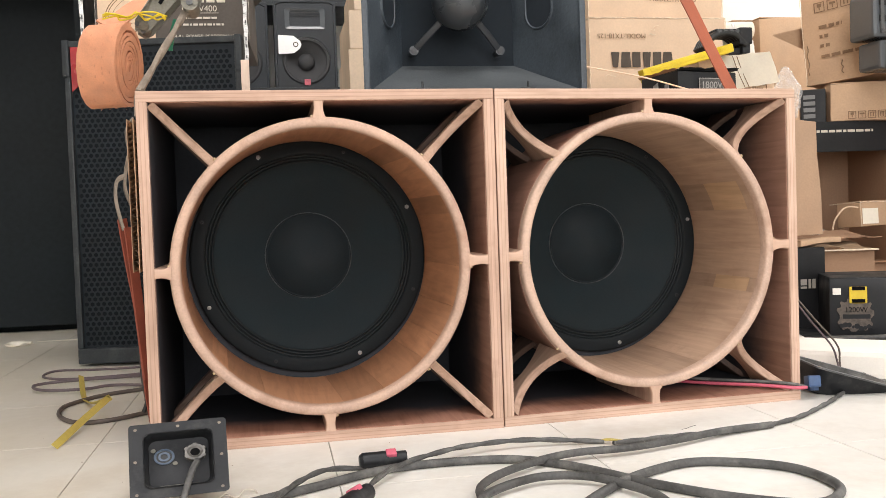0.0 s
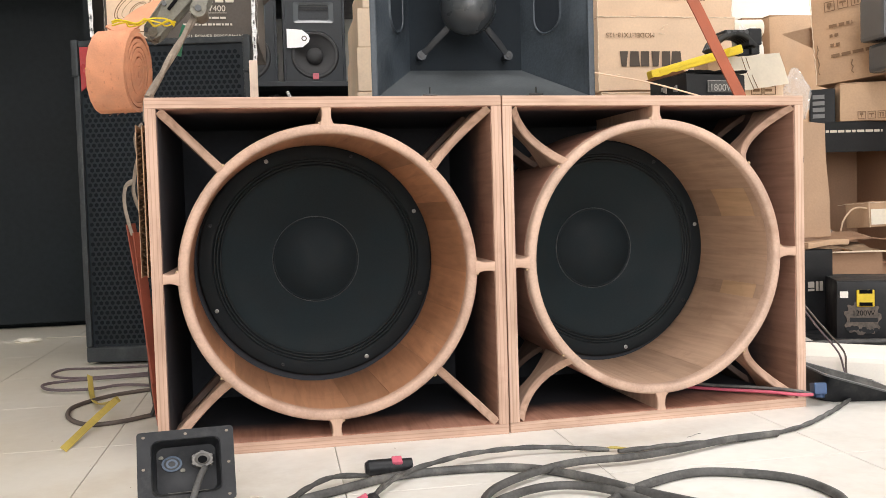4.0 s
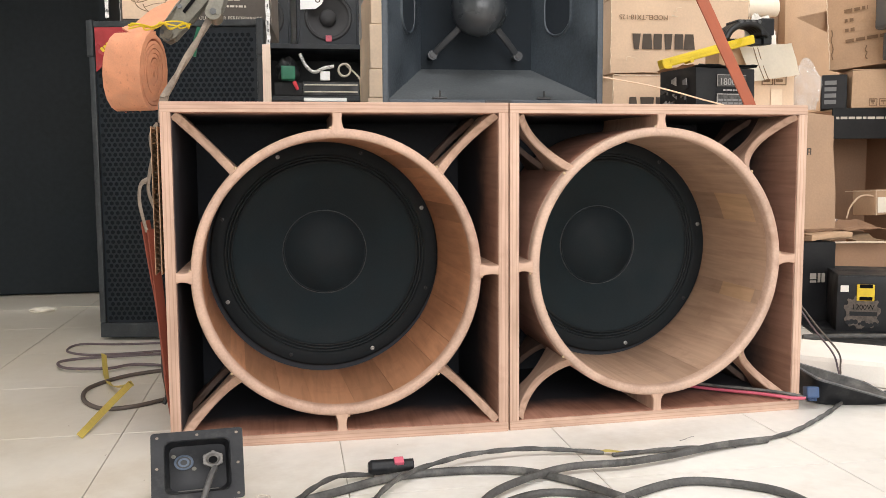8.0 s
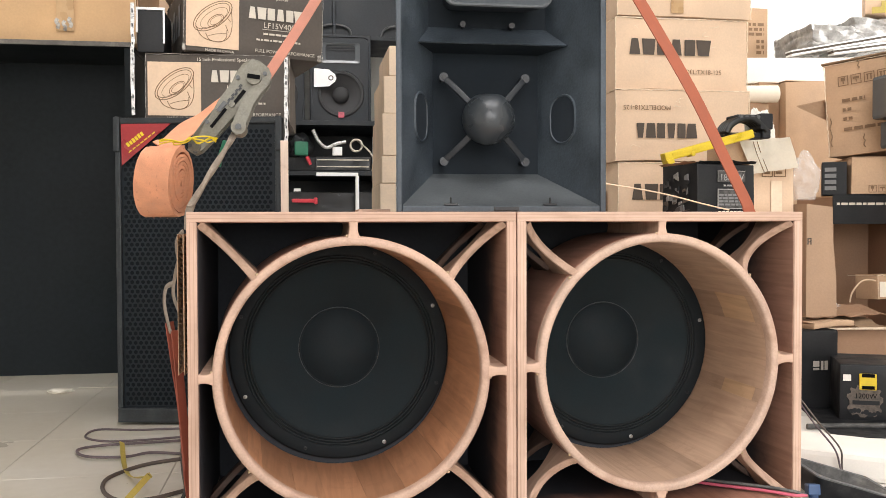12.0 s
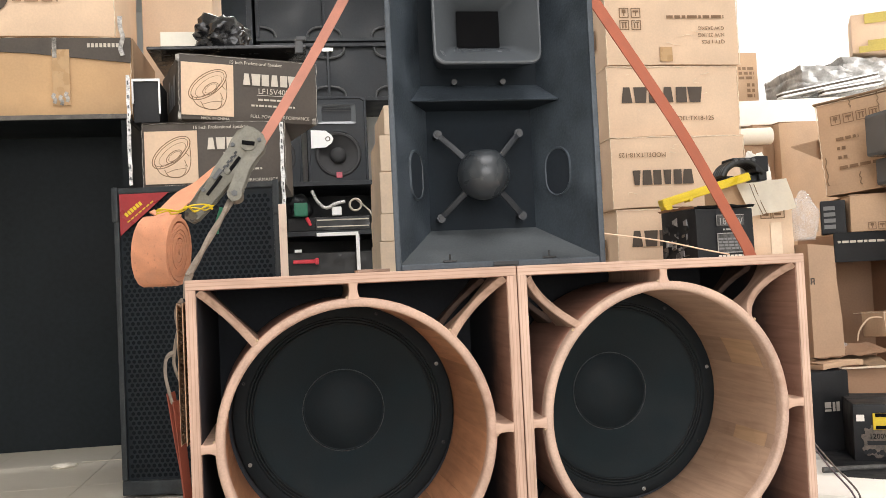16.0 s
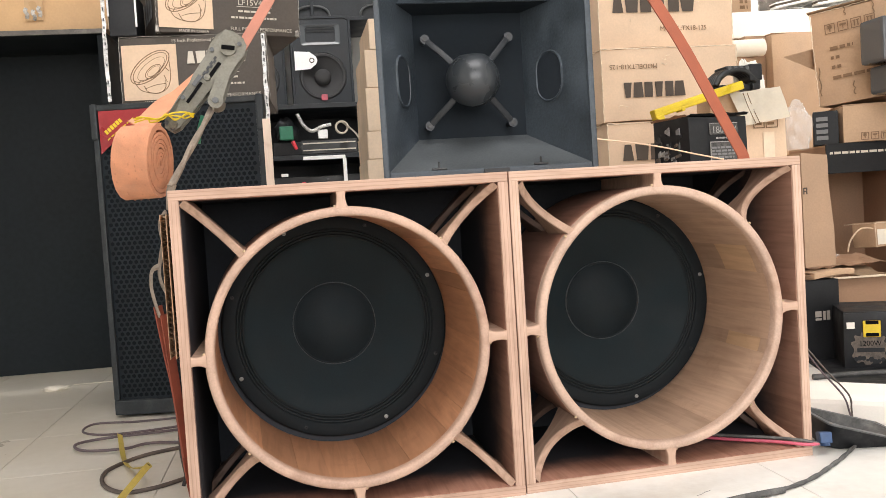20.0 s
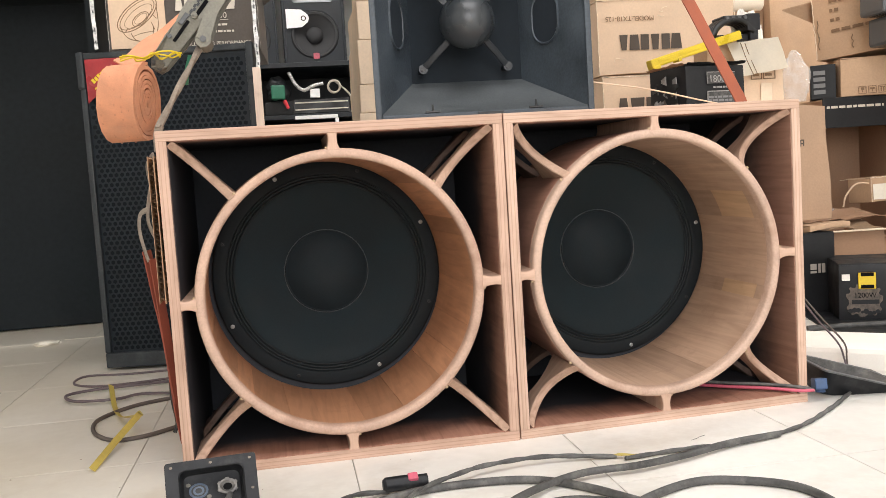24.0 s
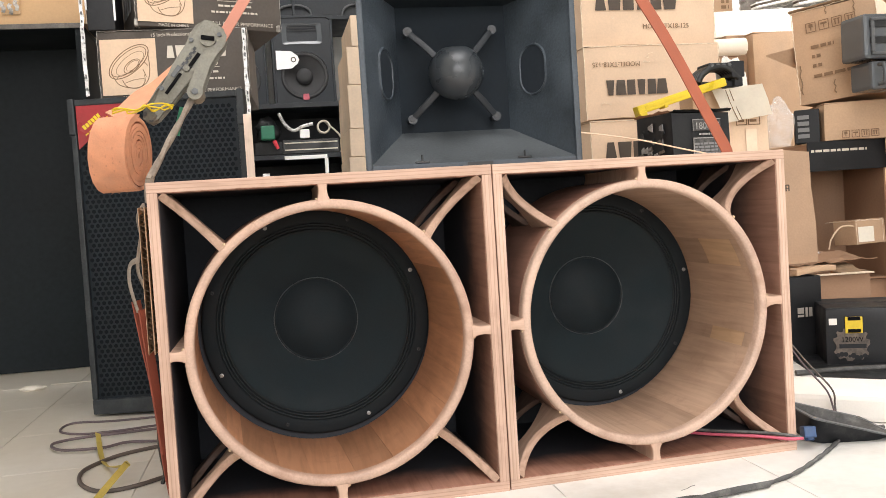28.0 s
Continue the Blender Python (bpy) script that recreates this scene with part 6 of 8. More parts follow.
# ragged flaps bent out along the rim
for n, (ax, ay, ex, ey) in enumerate(((0.0, -0.004, 0.186, -0.004), (-0.004, 0.187, -0.004, 0.0))):
    bm = B()
    rows = []
    for j in range(13):
        u = j / 12
        c = Vector((ax + (ex - ax) * u, ay + (ey - ay) * u, 0.146))
        out = Vector((0, -1, 0)) if n == 0 else Vector((-1, 0, 0))
        lift = 0.006 + 0.007 * noise.noise(Vector((u * 6, n * 5, 2)))
        rows.append([bm.verts.new(c), bm.verts.new(c + out * 0.003 + Vector((0, 0, lift * 0.7))), bm.verts.new(c + out * (0.008 + 0.006 * noise.noise(Vector((u * 8, n, 7)))) + Vector((0, 0, lift)))])
    for p, q in zip(rows, rows[1:]):
        for j in range(2):
            bm.faces.new((p[j], q[j], q[j + 1], p[j + 1]))
    bmesh.ops.solidify(bm, geom=bm.faces[:], thickness=0.002)
    part("rim_flap", bm, (M_card_black, M_card_mid)[n], amp, "bent ragged rim flap", smooth=30)
bm = B()
box(bm, 0, 0.306, -0.02, 0.02, 0, 0.027, 0.005)
box(bm, 0.002, 0.026, -0.022, 0.022, -0.012, 0.004, 0.003)
box(bm, 0.086, 0.098, -0.022, 0.022, -0.010, 0.004, 0.002)
for v in bm.verts:
    v.co.z += 0.006 * math.sin(math.pi * v.co.x / 0.306)
lev = solid("spirit_level", bm, M_yellow, "yellow plastic tool bar resting across a carton", "tool", pose(1.330, 1.035, 0.765, 0, -15, 0))
bm = B()
box(bm, 0.024, 0.285, -0.0215, -0.020, 0.012, 0.022, 0.001)
part("moulded_rib", bm, M_yellow, lev)
# dark moulded clamp behind the yellow bar
clampt = thing("black_clamp", "black ribbed plastic clamp lying on a small box", "clamp")
for k in range(5):
    bm = B()
    y = 1.06 + 0.015 * k
    hose(bm, [(1.550, y, 0.862), (1.568, y, 0.890), (1.608, y, 0.910), (1.652, y, 0.906), (1.690, y, 0.872)], 0.011, 5, 8)
    part("rib", bm, M_black_metal, clampt)
for q in ((1.585, 1.668, 1.055, 1.135, 0.905, 0.922), (1.662, 1.706, 1.05, 1.125, 0.874, 0.926), (1.676, 1.704, 1.06, 1.11, 0.846, 0.876), (1.553, 1.69, 1.075, 1.13, 0.846, 0.866)):
    bm = B()
    box(bm, *q, 0.005)
    part("jaw", bm, M_dusty_black, clampt)
for k in range(4):
    bm = B()
    cyl(bm, (1.596 + 0.02 * k, 1.05, 0.914), (1.596 + 0.02 * k, 1.056, 0.914), 0.006, 10)
    part("screw", bm, M_guard, clampt)
bm = B()
box(bm, 1.535, 1.64, 1.075, 1.17, 0.6045, 0.845, 0.004)
solid("small_brown_box", bm, M_card, "small brown box under a black clamp", "box")
carton("plain_brown_carton", "wide brown carton standing behind the bass cabinet", pose(1.25, 0.955, FZ), 0.46, 0.42, 0.612, M_card, bulge=0.003)
behind = carton("printed_brown_carton", "brown carton with framed print behind the amplifier carton", pose(1.648, 1.07, 0.6045), 0.142, 0.16, 0.178, M_card_pale, bulge=0.002)
for x0, x1, z0, z1 in ((0.028, 0.066, 0.118, 0.146), (0.070, 0.112, 0.118, 0.146), (0.020, 0.106, 0.155, 0.172)):
    bm = B()
    for q in ((x0, x1, z0, z0 + 0.003), (x0, x1, z1 - 0.003, z1), (x0, x0 + 0.003, z0, z1), (x1 - 0.003, x1, z0, z1)):
        box(bm, q[0], q[1], -0.0038, -0.003, q[2], q[3])
    part("printed_frame", bm, M_ink_brown, behind, smooth=0)
    ink_bars(behind, x0 + 0.006, x1 - 0.006, z0 + 0.007, z1 - 0.007, 1, int(x0 * 999), M_ink_brown, -0.003)
bm = B()
box(bm, 0.060, 0.098, -0.0042, -0.003, 0.002, 0.105)
part("packing_tape", bm, M_cream, behind, "pale tape strip", smooth=0)
carton("prop_carton", "brown carton standing beside the cabinet under a plastic bag", pose(1.715, 1.06, FZ), 0.075, 0.30, 0.612, M_card_mid, bulge=0.003)
bm = B()
n = 10
vs = [(0.034, 0.0), (0.188, 0.022), (0.176, 0.122), (0.0, 0.106)]
rows = []
for i in range(n + 1):
    u = i / n
    lo = Vector((vs[0][0], 0, vs[0][1])).lerp(Vector((vs[1][0], 0, vs[1][1])), u)
    hi = Vector((vs[3][0], 0, vs[3][1])).lerp(Vector((vs[2][0], 0, vs[2][1])), u)
    lo.z += 0.005 * noise.noise(Vector((u * 9, 1, 0)))
    hi.z += 0.004 * noise.noise(Vector((u * 7, 5, 0)))
    rows.append([bm.verts.new(lo.lerp(hi, j / 4) + Vector((0, 0.030 * j / 4 + 0.008 * noise.noise(Vector((u * 4, j * 0.8, 3))), 0))) for j in range(5)])
for p, q in zip(rows, rows[1:]):
    for j in range(4):
        bm.faces.new((p[j], q[j], q[j + 1], p[j + 1]))
bmesh.ops.solidify(bm, geom=bm.faces[:], thickness=0.004)
flap = solid("white_card_flap", bm, M_white_card, "torn pale card with fold lines leaning on cartons", "card", pose(1.590, 1.022, 0.729), smooth=30)
for x in (0.046, 0.060):
    bm = B()
    hose(bm, [(x, 0.027, 0.106), (x + 0.010, 0.013, 0.055), (x + 0.022, -0.0045, 0.006)], 0.0012, 5, 5)
    part("fold_line", bm, M_ink_brown, flap)
crumple("white_plastic_bag", (1.705, 1.14, 0.78), (0.055, 0.04, 0.115), M_foam, "crumpled white bag behind the pale card", "plastic bag", 11, 5)
crumple("clear_plastic_bag", (1.866, 1.13, 0.652), (0.052, 0.045, 0.108), M_bag, "crumpled clear plastic bag on a carton", "plastic bag", 3, 5, 0.55)
bm = B()
hose(bm, [(0.812, 0.14, 0.655), (0.95, 0.16, 0.635), (1.06, 0.18, 0.612), (1.13, 0.20, 0.599)], 0.0016, 6, 6)
solid("string", bm, M_card_pale, "thin pale cord lying slack on the cabinet", "cord")
bm = B()
box(bm, 0.325, 0.395, 0.30, 0.42, 0.593, 0.603, 0.001)
solid("wooden_slip", bm, M_ply_z, "thin wooden slip under the speaker", "wood offcut")

# ---- east wall of cartons ----
carton("low_carton", "low brown carton on the floor under the pile", pose(2.02, 1.27, 0.0, 0, 0, -4), 0.50, 0.40, 0.210, M_card_mid, bulge=0.004)
open_c = thing("open_carton", "large open brown carton on its side with dark printed rim", "carton", pose(2.082, 1.25, 0.215, 0, 0, -6))
OW, OD, OH = 0.285, 0.28, 0.490
# inner panels in darker card carry the open carton's shade
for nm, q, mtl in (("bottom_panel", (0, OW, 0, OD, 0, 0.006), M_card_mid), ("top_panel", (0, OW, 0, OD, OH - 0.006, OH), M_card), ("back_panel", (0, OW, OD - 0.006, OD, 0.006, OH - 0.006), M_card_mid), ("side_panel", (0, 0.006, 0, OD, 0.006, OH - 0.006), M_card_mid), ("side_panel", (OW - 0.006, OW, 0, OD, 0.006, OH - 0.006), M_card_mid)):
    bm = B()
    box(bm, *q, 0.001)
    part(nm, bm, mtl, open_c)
bm = B()
box(bm, 0.0, OW, -0.010, -0.003, OH - 0.10, OH + 0.004, 0.001)
band_p = part("printed_band", bm, M_card_black, open_c, "black glossy printed band", smooth=0)
bm = B()
bars(bm, 0.012, 0.215, OH - 0.036, OH - 0.022, -0.0105, 1, 21)
part("small_print", bm, M_ink_pale, band_p, smooth=0)
text("flap_print", "OPEN", 0.030, M_ink_brown, open_c, on_front(0.125, OD - 0.0075, 0.29, True))
small_c = carton("small_carton", "small pale carton with a white label lying in the open one", pose(2.178, 1.13, 0.345, -3, 0, 6), 0.120, 0.11, 0.082, M_card, bulge=0.002)
bm = B()
box(bm, 0.006, 0.070, -0.0036, -0.0025, 0.008, 0.060)
part("white_label", bm, M_white_card, small_c, "worn white paper label", smooth=0)
worn_edges(small_c, 0.110, 0.15, 0.082, 71, size=0.001)
# torn brown carton under it, with a drooping dark flap and loose paper
lower = thing("torn_brown_carton", "torn open brown carton with ragged flaps under others", "carton", pose(1.895, 1.18, FZ, 0, 0, -3) @ Matrix.Diagonal((1.42, 1.2, 0.84, 1)))
# darker cards on these panels paint the shade low in the pile
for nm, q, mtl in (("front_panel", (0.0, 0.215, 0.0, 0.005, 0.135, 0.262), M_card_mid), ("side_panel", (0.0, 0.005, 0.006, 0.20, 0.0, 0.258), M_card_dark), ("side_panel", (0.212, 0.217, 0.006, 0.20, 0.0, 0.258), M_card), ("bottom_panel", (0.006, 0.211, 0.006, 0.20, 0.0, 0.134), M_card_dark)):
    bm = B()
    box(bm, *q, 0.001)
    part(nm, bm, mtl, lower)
bm = B()
for v in box(bm, -0.01, 0.215, -0.022, 0.006, 0.263, 0.267, 0.001):
    v.co.z += 0.006 * noise.noise(v.co * 25)
part("pale_torn_lip", bm, M_card_edge, lower)
bm = B()
bmesh.ops.create_grid(bm, x_segments=10, y_segments=6, size=0.5, matrix=pose(0.11, 0.07, 0.285, 14, 4, 0) @ Matrix.Diagonal((0.21, 0.12, 1, 1)))
for v in bm.verts:
    v.co += Vector((0.01 * noise.noise(v.co * 31), 0.01 * noise.noise(v.co * 27), 0.014 * noise.noise(v.co * 22)))
bmesh.ops.solidify(bm, geom=bm.faces[:], thickness=0.004)
part("torn_flap", bm, M_card_crease, lower, "dark torn flap", smooth=30)
bm = B()
bmesh.ops.create_grid(bm, x_segments=12, y_segments=8, size=0.5, matrix=pose(0.15, 0.13, 0.318, 10, -3, 12) @ Matrix.Diagonal((0.23, 0.14, 1, 1)))
for v in bm.verts:
    v.co += Vector((0.012 * noise.noise(v.co * 33), 0.012 * noise.noise(v.co * 29), 0.022 * noise.noise(v.co * 24)))
bmesh.ops.solidify(bm, geom=bm.faces[:], thickness=0.003)
part("crumpled_paper", bm, M_card_mid, lower, "crumpled brown paper", smooth=30)
crumple("plastic_wrap", (2.06, 1.32, 0.262), (0.06, 0.04, 0.022), M_bag, "crumpled clear wrapping on torn flaps", "plastic wrap", 7, 4)
bm = B()
hose(bm, [(2.085, 1.15, 0.335), (2.088, 1.14, 0.37), (2.115, 1.135, 0.405), (2.15, 1.14, 0.412), (2.19, 1.145, 0.405)], 0.003, 6, 6)
solid("pale_wire", bm, M_card_pale, "pale curved wire between cartons", "wire")
# upright flattened carton next to the cabinet
bm = B()
vs = [(0.0, 0.0), (0.106, 0.003), (0.104, 0.12), (0.092, 0.25), (0.090, 0.352), (0.0, 0.362)]
a, b = [[bm.verts.new((x, y, z)) for x, z in vs] for y in (0.0, 0.24)]
bm.faces.new(a)
bm.faces.new(b[::-1])
for k in range(6):
    bm.faces.new((a[k], a[(k + 1) % 6], b[(k + 1) % 6], b[k]))
lean = solid("leaning_carton", bm, M_card_dull, "slumped brown carton leaning near the cabinet", "carton", pose(1.794, 1.0, 0.272), smooth=0)
bm = B()
for q in ((0.0, 0.004, 0, 0.020), (0.010, 0.014, 0, 0.020), (0.002, 0.012, 0.017, 0.021), (0.003, 0.011, 0.007, 0.010)):
    box(bm, 0.003 + q[0], 0.003 + q[1], -0.0008, 0.0, 0.232 + q[2], 0.232 + q[3])
part("letter_print", bm, M_ink, lean, smooth=0)
base = carton("torn_carton", "torn brown carton with ragged flaps", pose(1.80, 0.945, 0.252), 0.13, 0.12, 0.016, M_card, bulge=0.014)
black_c = carton("black_carton", "black carton with a pale printed mark on the floor", pose(1.675, 0.95, 0.004), 0.208, 0.3, 0.242, M_card_black, bulge=0.002)
bm = B()
for q in ((0, 0.03, 0, 0.009), (0, 0.03, 0.014, 0.038), (0.038, 0.050, 0, 0.038), (0.056, 0.072, 0, 0.038)):
    box(bm, 0.122 + q[0] * 0.7, 0.122 + q[1] * 0.7, -0.004, -0.003, 0.122 + q[2] * 0.75, 0.122 + q[3] * 0.75)
part("maker_mark", bm, M_ink_faint, black_c, smooth=0)
inv = carton("printed_amplifier_carton", "glossy black amplifier carton with yellow tag on the floor", pose(1.786, 0.79, 0.004, 0, 0, -24), 0.40, 0.24, 0.155, M_card_black, bulge=0.002)
bm = B()
box(bm, 0.052, 0.100, -0.007, -0.003, 0.088, 0.134, 0.003)
tag = part("yellow_tag", bm, M_yellow, inv, "yellow tag with dark slots")
for z in (0.090, 0.124):
    bm = B()
    box(bm, 0.059, 0.094, -0.009, -0.0068, z, z + 0.010, 0.001)
    part("tag_slot", bm, M_hole, tag)
bm = B()
box(bm, 0.008, 0.030, -0.0045, -0.003, 0.112, 0.130)
part("white_label", bm, M_foam, inv, smooth=0)
bm = B()
n = 44
ring = []
for k in range(n):
    t = 2 * math.pi * k / n
    q = 1.0 if k % 4 < 2 else 0.84
    ring.append((0.068 + 0.050 * q * math.copysign(abs(math.cos(t)) ** 0.7, math.cos(t)), 0.056 + 0.046 * q * math.copysign(abs(math.sin(t)) ** 0.7, math.sin(t))))
a, c2 = [[bm.verts.new((x, y, z)) for x, z in ring] for y in (-0.0042, -0.003)]
bm.faces.new(a)
bm.faces.new(c2[::-1])
for k in range(n):
    bm.faces.new((a[k], a[(k + 1) % n], c2[(k + 1) % n], c2[k]))
gear = part("printed_gear", bm, M_gear_print, inv, "grey-brown printed gear pattern", smooth=0)
rnd = random.Random(5)
for k in range(9):
    bm = B()
    r = rnd.uniform(0.004, 0.008)
    lathe(bm, [(0, 0), (r, 0), (r, 0.0008), (0, 0.0008)], 9)
    hub = part("printed_hole", bm, M_card_black, gear)
    hub.location = (0.03 + 0.0105 * k, -0.0048, 0.018 + 0.012 * rnd.random())
text("power_print", "1200W", 0.020, M_hole, inv, on_front(0.040, -0.0048, 0.064))
bm = B()
box(bm, 0.034, 0.108, -0.0052, -0.0041, 0.046, 0.058)
part("printed_bar", bm, M_card_black, inv, smooth=0)

tilt_c = carton("tilted_carton", "brown carton with handling symbols, tilted on the pile", pose(2.026, 1.20, 0.838, -3, -5, -50), 0.27, 0.30, 0.315, M_card, bulge=0.006)
handling_marks(tilt_c, 0.045, 0.235, 0.034)
for k, (x, z0, z1) in enumerate(((0.115, 0.285, 0.318), (0.205, 0.270, 0.318), (0.118, 0.015, 0.06), (0.012, 0.03, 0.13))):
    bm = B()
    line = [(x + 0.003 * math.sin(j * 2.1 + k), -0.0062, z0 + (z1 - z0) * j / 6) for j in range(7)]
    band(bm, line, 0.0032, 0.0007, up=(0, -1, 0), steps=3)
    part("tear", bm, M_card_crease, tilt_c, "dark ragged tear", smooth=0)
bm = B()
for v in box(bm, -0.006, 0.25, -0.012, 0.02, 0.317, 0.322, 0.001):
    v.co.z += 0.006 * noise.noise(v.co * 30)
part("torn_lip", bm, M_card_crease, tilt_c, "dark torn top edge")
worn_edges(tilt_c, 0.27, 0.30, 0.315, 90)
for j, z in enumerate((0.175, 0.143, 0.111)):
    ink_bars(tilt_c, 0.055, 0.055 + (0.075, 0.03, 0.03)[j], z, z + 0.018, 1, 30 + j, M_ink_brown, -0.006)
ink_bars(tilt_c, 0.055, 0.21, 0.075, 0.093, 1, 33, M_ink_brown, -0.006)
bm = B()
for v in box(bm, 0.003, 0.012, -0.30, 0.0, 0.10, 0.28, 0.001):
    pass
fl = [(1.902, 1.20, 1.013), (2.012, 1.195, 1.036), (2.020, 1.28, 1.005), (2.012, 1.20, 0.968)]
case = thing("plastic_tool_case", "black plastic tool case with a handle on the cartons", "tool case", pose(2.017, 0.90, 0.844))
bm.free()
bm = B()
top = [bm.verts.new(p) for p in fl]
low = [bm.verts.new((x, y, z - 0.004)) for x, y, z in fl]
bm.faces.new(top)
bm.faces.new(low[::-1])
for k in range(4):
    bm.faces.new((top[k], top[(k + 1) % 4], low[(k + 1) % 4], low[k]))
solid("carton_flap", bm, M_card_dark, "bent open carton flap sticking out of the pile", "carton flap", smooth=0)
bm = B()
box(bm, 0.04, 0.46, 0, 0.12, 0.095, 0.235, 0.012)
part("upper_shell", bm, M_horn, case)
bm = B()
box(bm, 0.07, 0.46, 0.01, 0.12, 0.0, 0.09, 0.012)
part("lower_shell", bm, M_horn, case)
for z in (0.14, 0.19):
    bm = B()
    box(bm, 0.06, 0.28, -0.006, 0.002, z, z + 0.022, 0.003)
    part("moulded_rib", bm, M_black_metal, case)
bm = B()
for q in ((0.062, 0.40, 0.105, 0.115), (0.062, 0.40, 0.212, 0.222), (0.062, 0.074, 0.115, 0.212)):
    box(bm, q[0], q[1], -0.008, 0.003, q[2], q[3], 0.003)
part("raised_frame", bm, M_guard, case, "worn grey raised frame")
bm = B()
hose(bm, [(0.085, -0.005, 0.075), (0.085, -0.03, 0.07), (0.085, -0.03, 0.02), (0.085, -0.005, 0.015)], 0.007, 5, 8, up=(1, 0, 0))
part("handle", bm, M_horn, case)
bm = B()
box(bm, 2.345, 2.75, 0.93, 1.17, 0.0, 0.842, 0.004)
solid("tall_carton", bm, M_card_dark, "tall brown carton column under a tool case", "carton")
mid = carton("brown_carton", "brown carton with handling symbols under the tilted one", pose(2.150, 1.235, 0.708, 0, 0, -18), 0.40, 0.30, 0.128, M_card, bulge=0.004)
handling_marks(mid, 0.055, 0.006, 0.026)
bm = B()
box(bm, 0, 0.082, 0, 0.14, 0, 0.118, 0.003)
bb = solid("black_box", bm, M_card_black, "small black printed box between cartons", "box", pose(2.066, 1.285, 0.708, 0, 0, -31))
for k in range(4):
    bm = B()
    box(bm, 0.010, 0.048, -0.0025, 0.001, 0.018 + 0.022 * k, 0.032 + 0.022 * k)
    part("small_print", bm, M_ink_grey, bb, smooth=0)
# back row of cartons, white sheets and wrapped goods below the bright wall
bm = B()
vs = [(0, 0), (0.36, 0.0), (0.36, 0.80), (0, 0.80)]
carton("tall_brown_carton", "tall brown carton standing behind the pile", pose(2.290, 1.95, 0.40), 0.30, 0.35, 0.83, M_card, bulge=0.006)
# darker narrow box added as the shaded side of the tall carton
carton("tall_brown_carton", "narrow dark carton standing in for the tall carton's shaded side", pose(2.19, 2.0, 0.40), 0.096, 0.3, 0.828, M_card_dark, bulge=0.004)
bm = B()
lathe(bm, [(0.0, 0.0), (0.034, 0.0), (0.036, 0.002), (0.036, 0.19), (0.034, 0.192), (0.0, 0.192)], 32)
for v in bm.verts:
    v.co += Vector((1, 0, 1)) * 0.003 * noise.noise(v.co * 20)
solid("paper_roll", bm, M_white_card, "pale rolled paper lying behind the cartons", "paper roll", pose(2.21, 1.88, 1.160, 0, 0, 82))
bm.free()
carton("brown_carton", "brown carton low behind the stack", pose(1.86, 1.9, 0.40), 0.32, 0.09, 0.722, M_card_dark, bulge=0.006)
bm = B()
box(bm, 1.75, 2.75, 1.92, 2.35, 0.0, 0.398, 0.004)
solid("low_platform", bm, M_card_dark, "low stack of brown cartons at the back", "cartons")
bm = B()
vs = [(0.0, 0.0), (0.02, 0.115), (0.02, 0.22), (0.0, 0.23)]
a, b = [[bm.verts.new((x, y, z)) for y, z in vs] for x in (0.0, 0.36)]
bm.free()
bm = B()
for v in box(bm, 1.84, 3.05, 2.1, 2.7, 1.235, 1.355, 0.01):
    v.co.z += 0.02 * noise.noise(v.co * 3) + (0.03 if v.co.x > 2.6 else 0)
solid("foam_sheet", bm, M_foam, "thick white foam sheets lying on cartons", "foam sheets")
for k, (x, z, turn, size) in enumerate(((2.41, 1.380, -10.5, 0.50), (2.60, 1.385, -8.5, 0.30))):
    pr = thing("metal_profile", "pale metal profile with a dark groove lying on foam", "profile", pose(x, 2.10 - 0.03 * k, z, 0, turn, 0), "metal profiles")
    for nm, q, mtl in (("flange", (0, size, 0, 0.05, 0.014, 0.020), M_white), ("web", (0, size, 0.008, 0.05, 0.004, 0.0135), M_ink), ("flange", (0, size, 0, 0.05, -0.004, 0.0035), M_white)):
        bm = B()
        box(bm, *q, 0.001)
        part(nm, bm, mtl, pr)
for k, (x, w, z, h) in enumerate(((2.57, 0.27, 1.425, 0.125), (2.79, 0.42, 1.455, 0.135))):
    bm = B()
    box(bm, 0, w, 0, 0.35, 0, h, 0.02)
    bmesh.ops.subdivide_edges(bm, edges=[e for e in bm.edges if e.calc_length() > 0.05], cuts=14, use_grid_fill=True)
    for v in bm.verts:
        q = Vector((v.co.x * 14 + v.co.z * 20, v.co.y * 9, v.co.z * 30 - v.co.x * 16 + k * 5))
        v.co += Vector((noise.noise(q), noise.noise(q + Vector((3, 0, 0))) - 0.6 * abs(noise.noise(q * 2.1)), noise.noise(q + Vector((0, 7, 0))))) * 0.016
    solid("wrapped_package", bm, M_film_grey, "bundle wrapped in wrinkled grey film", "bundle", pose(x, 2.2, z), smooth=40, group="wrapped bundles")
bm = B()
box(bm, 2.5, 3.5, 2.15, 2.75, 0.0, 1.232, 0.004)
solid("carton_pile", bm, M_card, "tall pile of brown cartons at the back", "cartons")
yb = carton("taped_carton", "pale carton with faded yellow tape marks on wrapped bundles", pose(2.842, 2.2, 1.601, 0, 0, -30), 0.222, 0.20, 0.182, M_card_pale, bulge=0.004)
for z0, z1, x0, x1 in ((0.0, 0.030, 0.03, 0.20), (0.030, 0.055, 0.07, 0.16), (0.135, 0.182, 0.06, 0.17)):
    bm = B()
    box(bm, x0, x1, -0.007, -0.004, z0, z1, 0.001)
    part("yellow_tape", bm, M_yellow_tape, yb)
bm = B()
box(bm, 2.30, 2.46, 2.4, 2.6, 1.36, 1.668, 0.003)
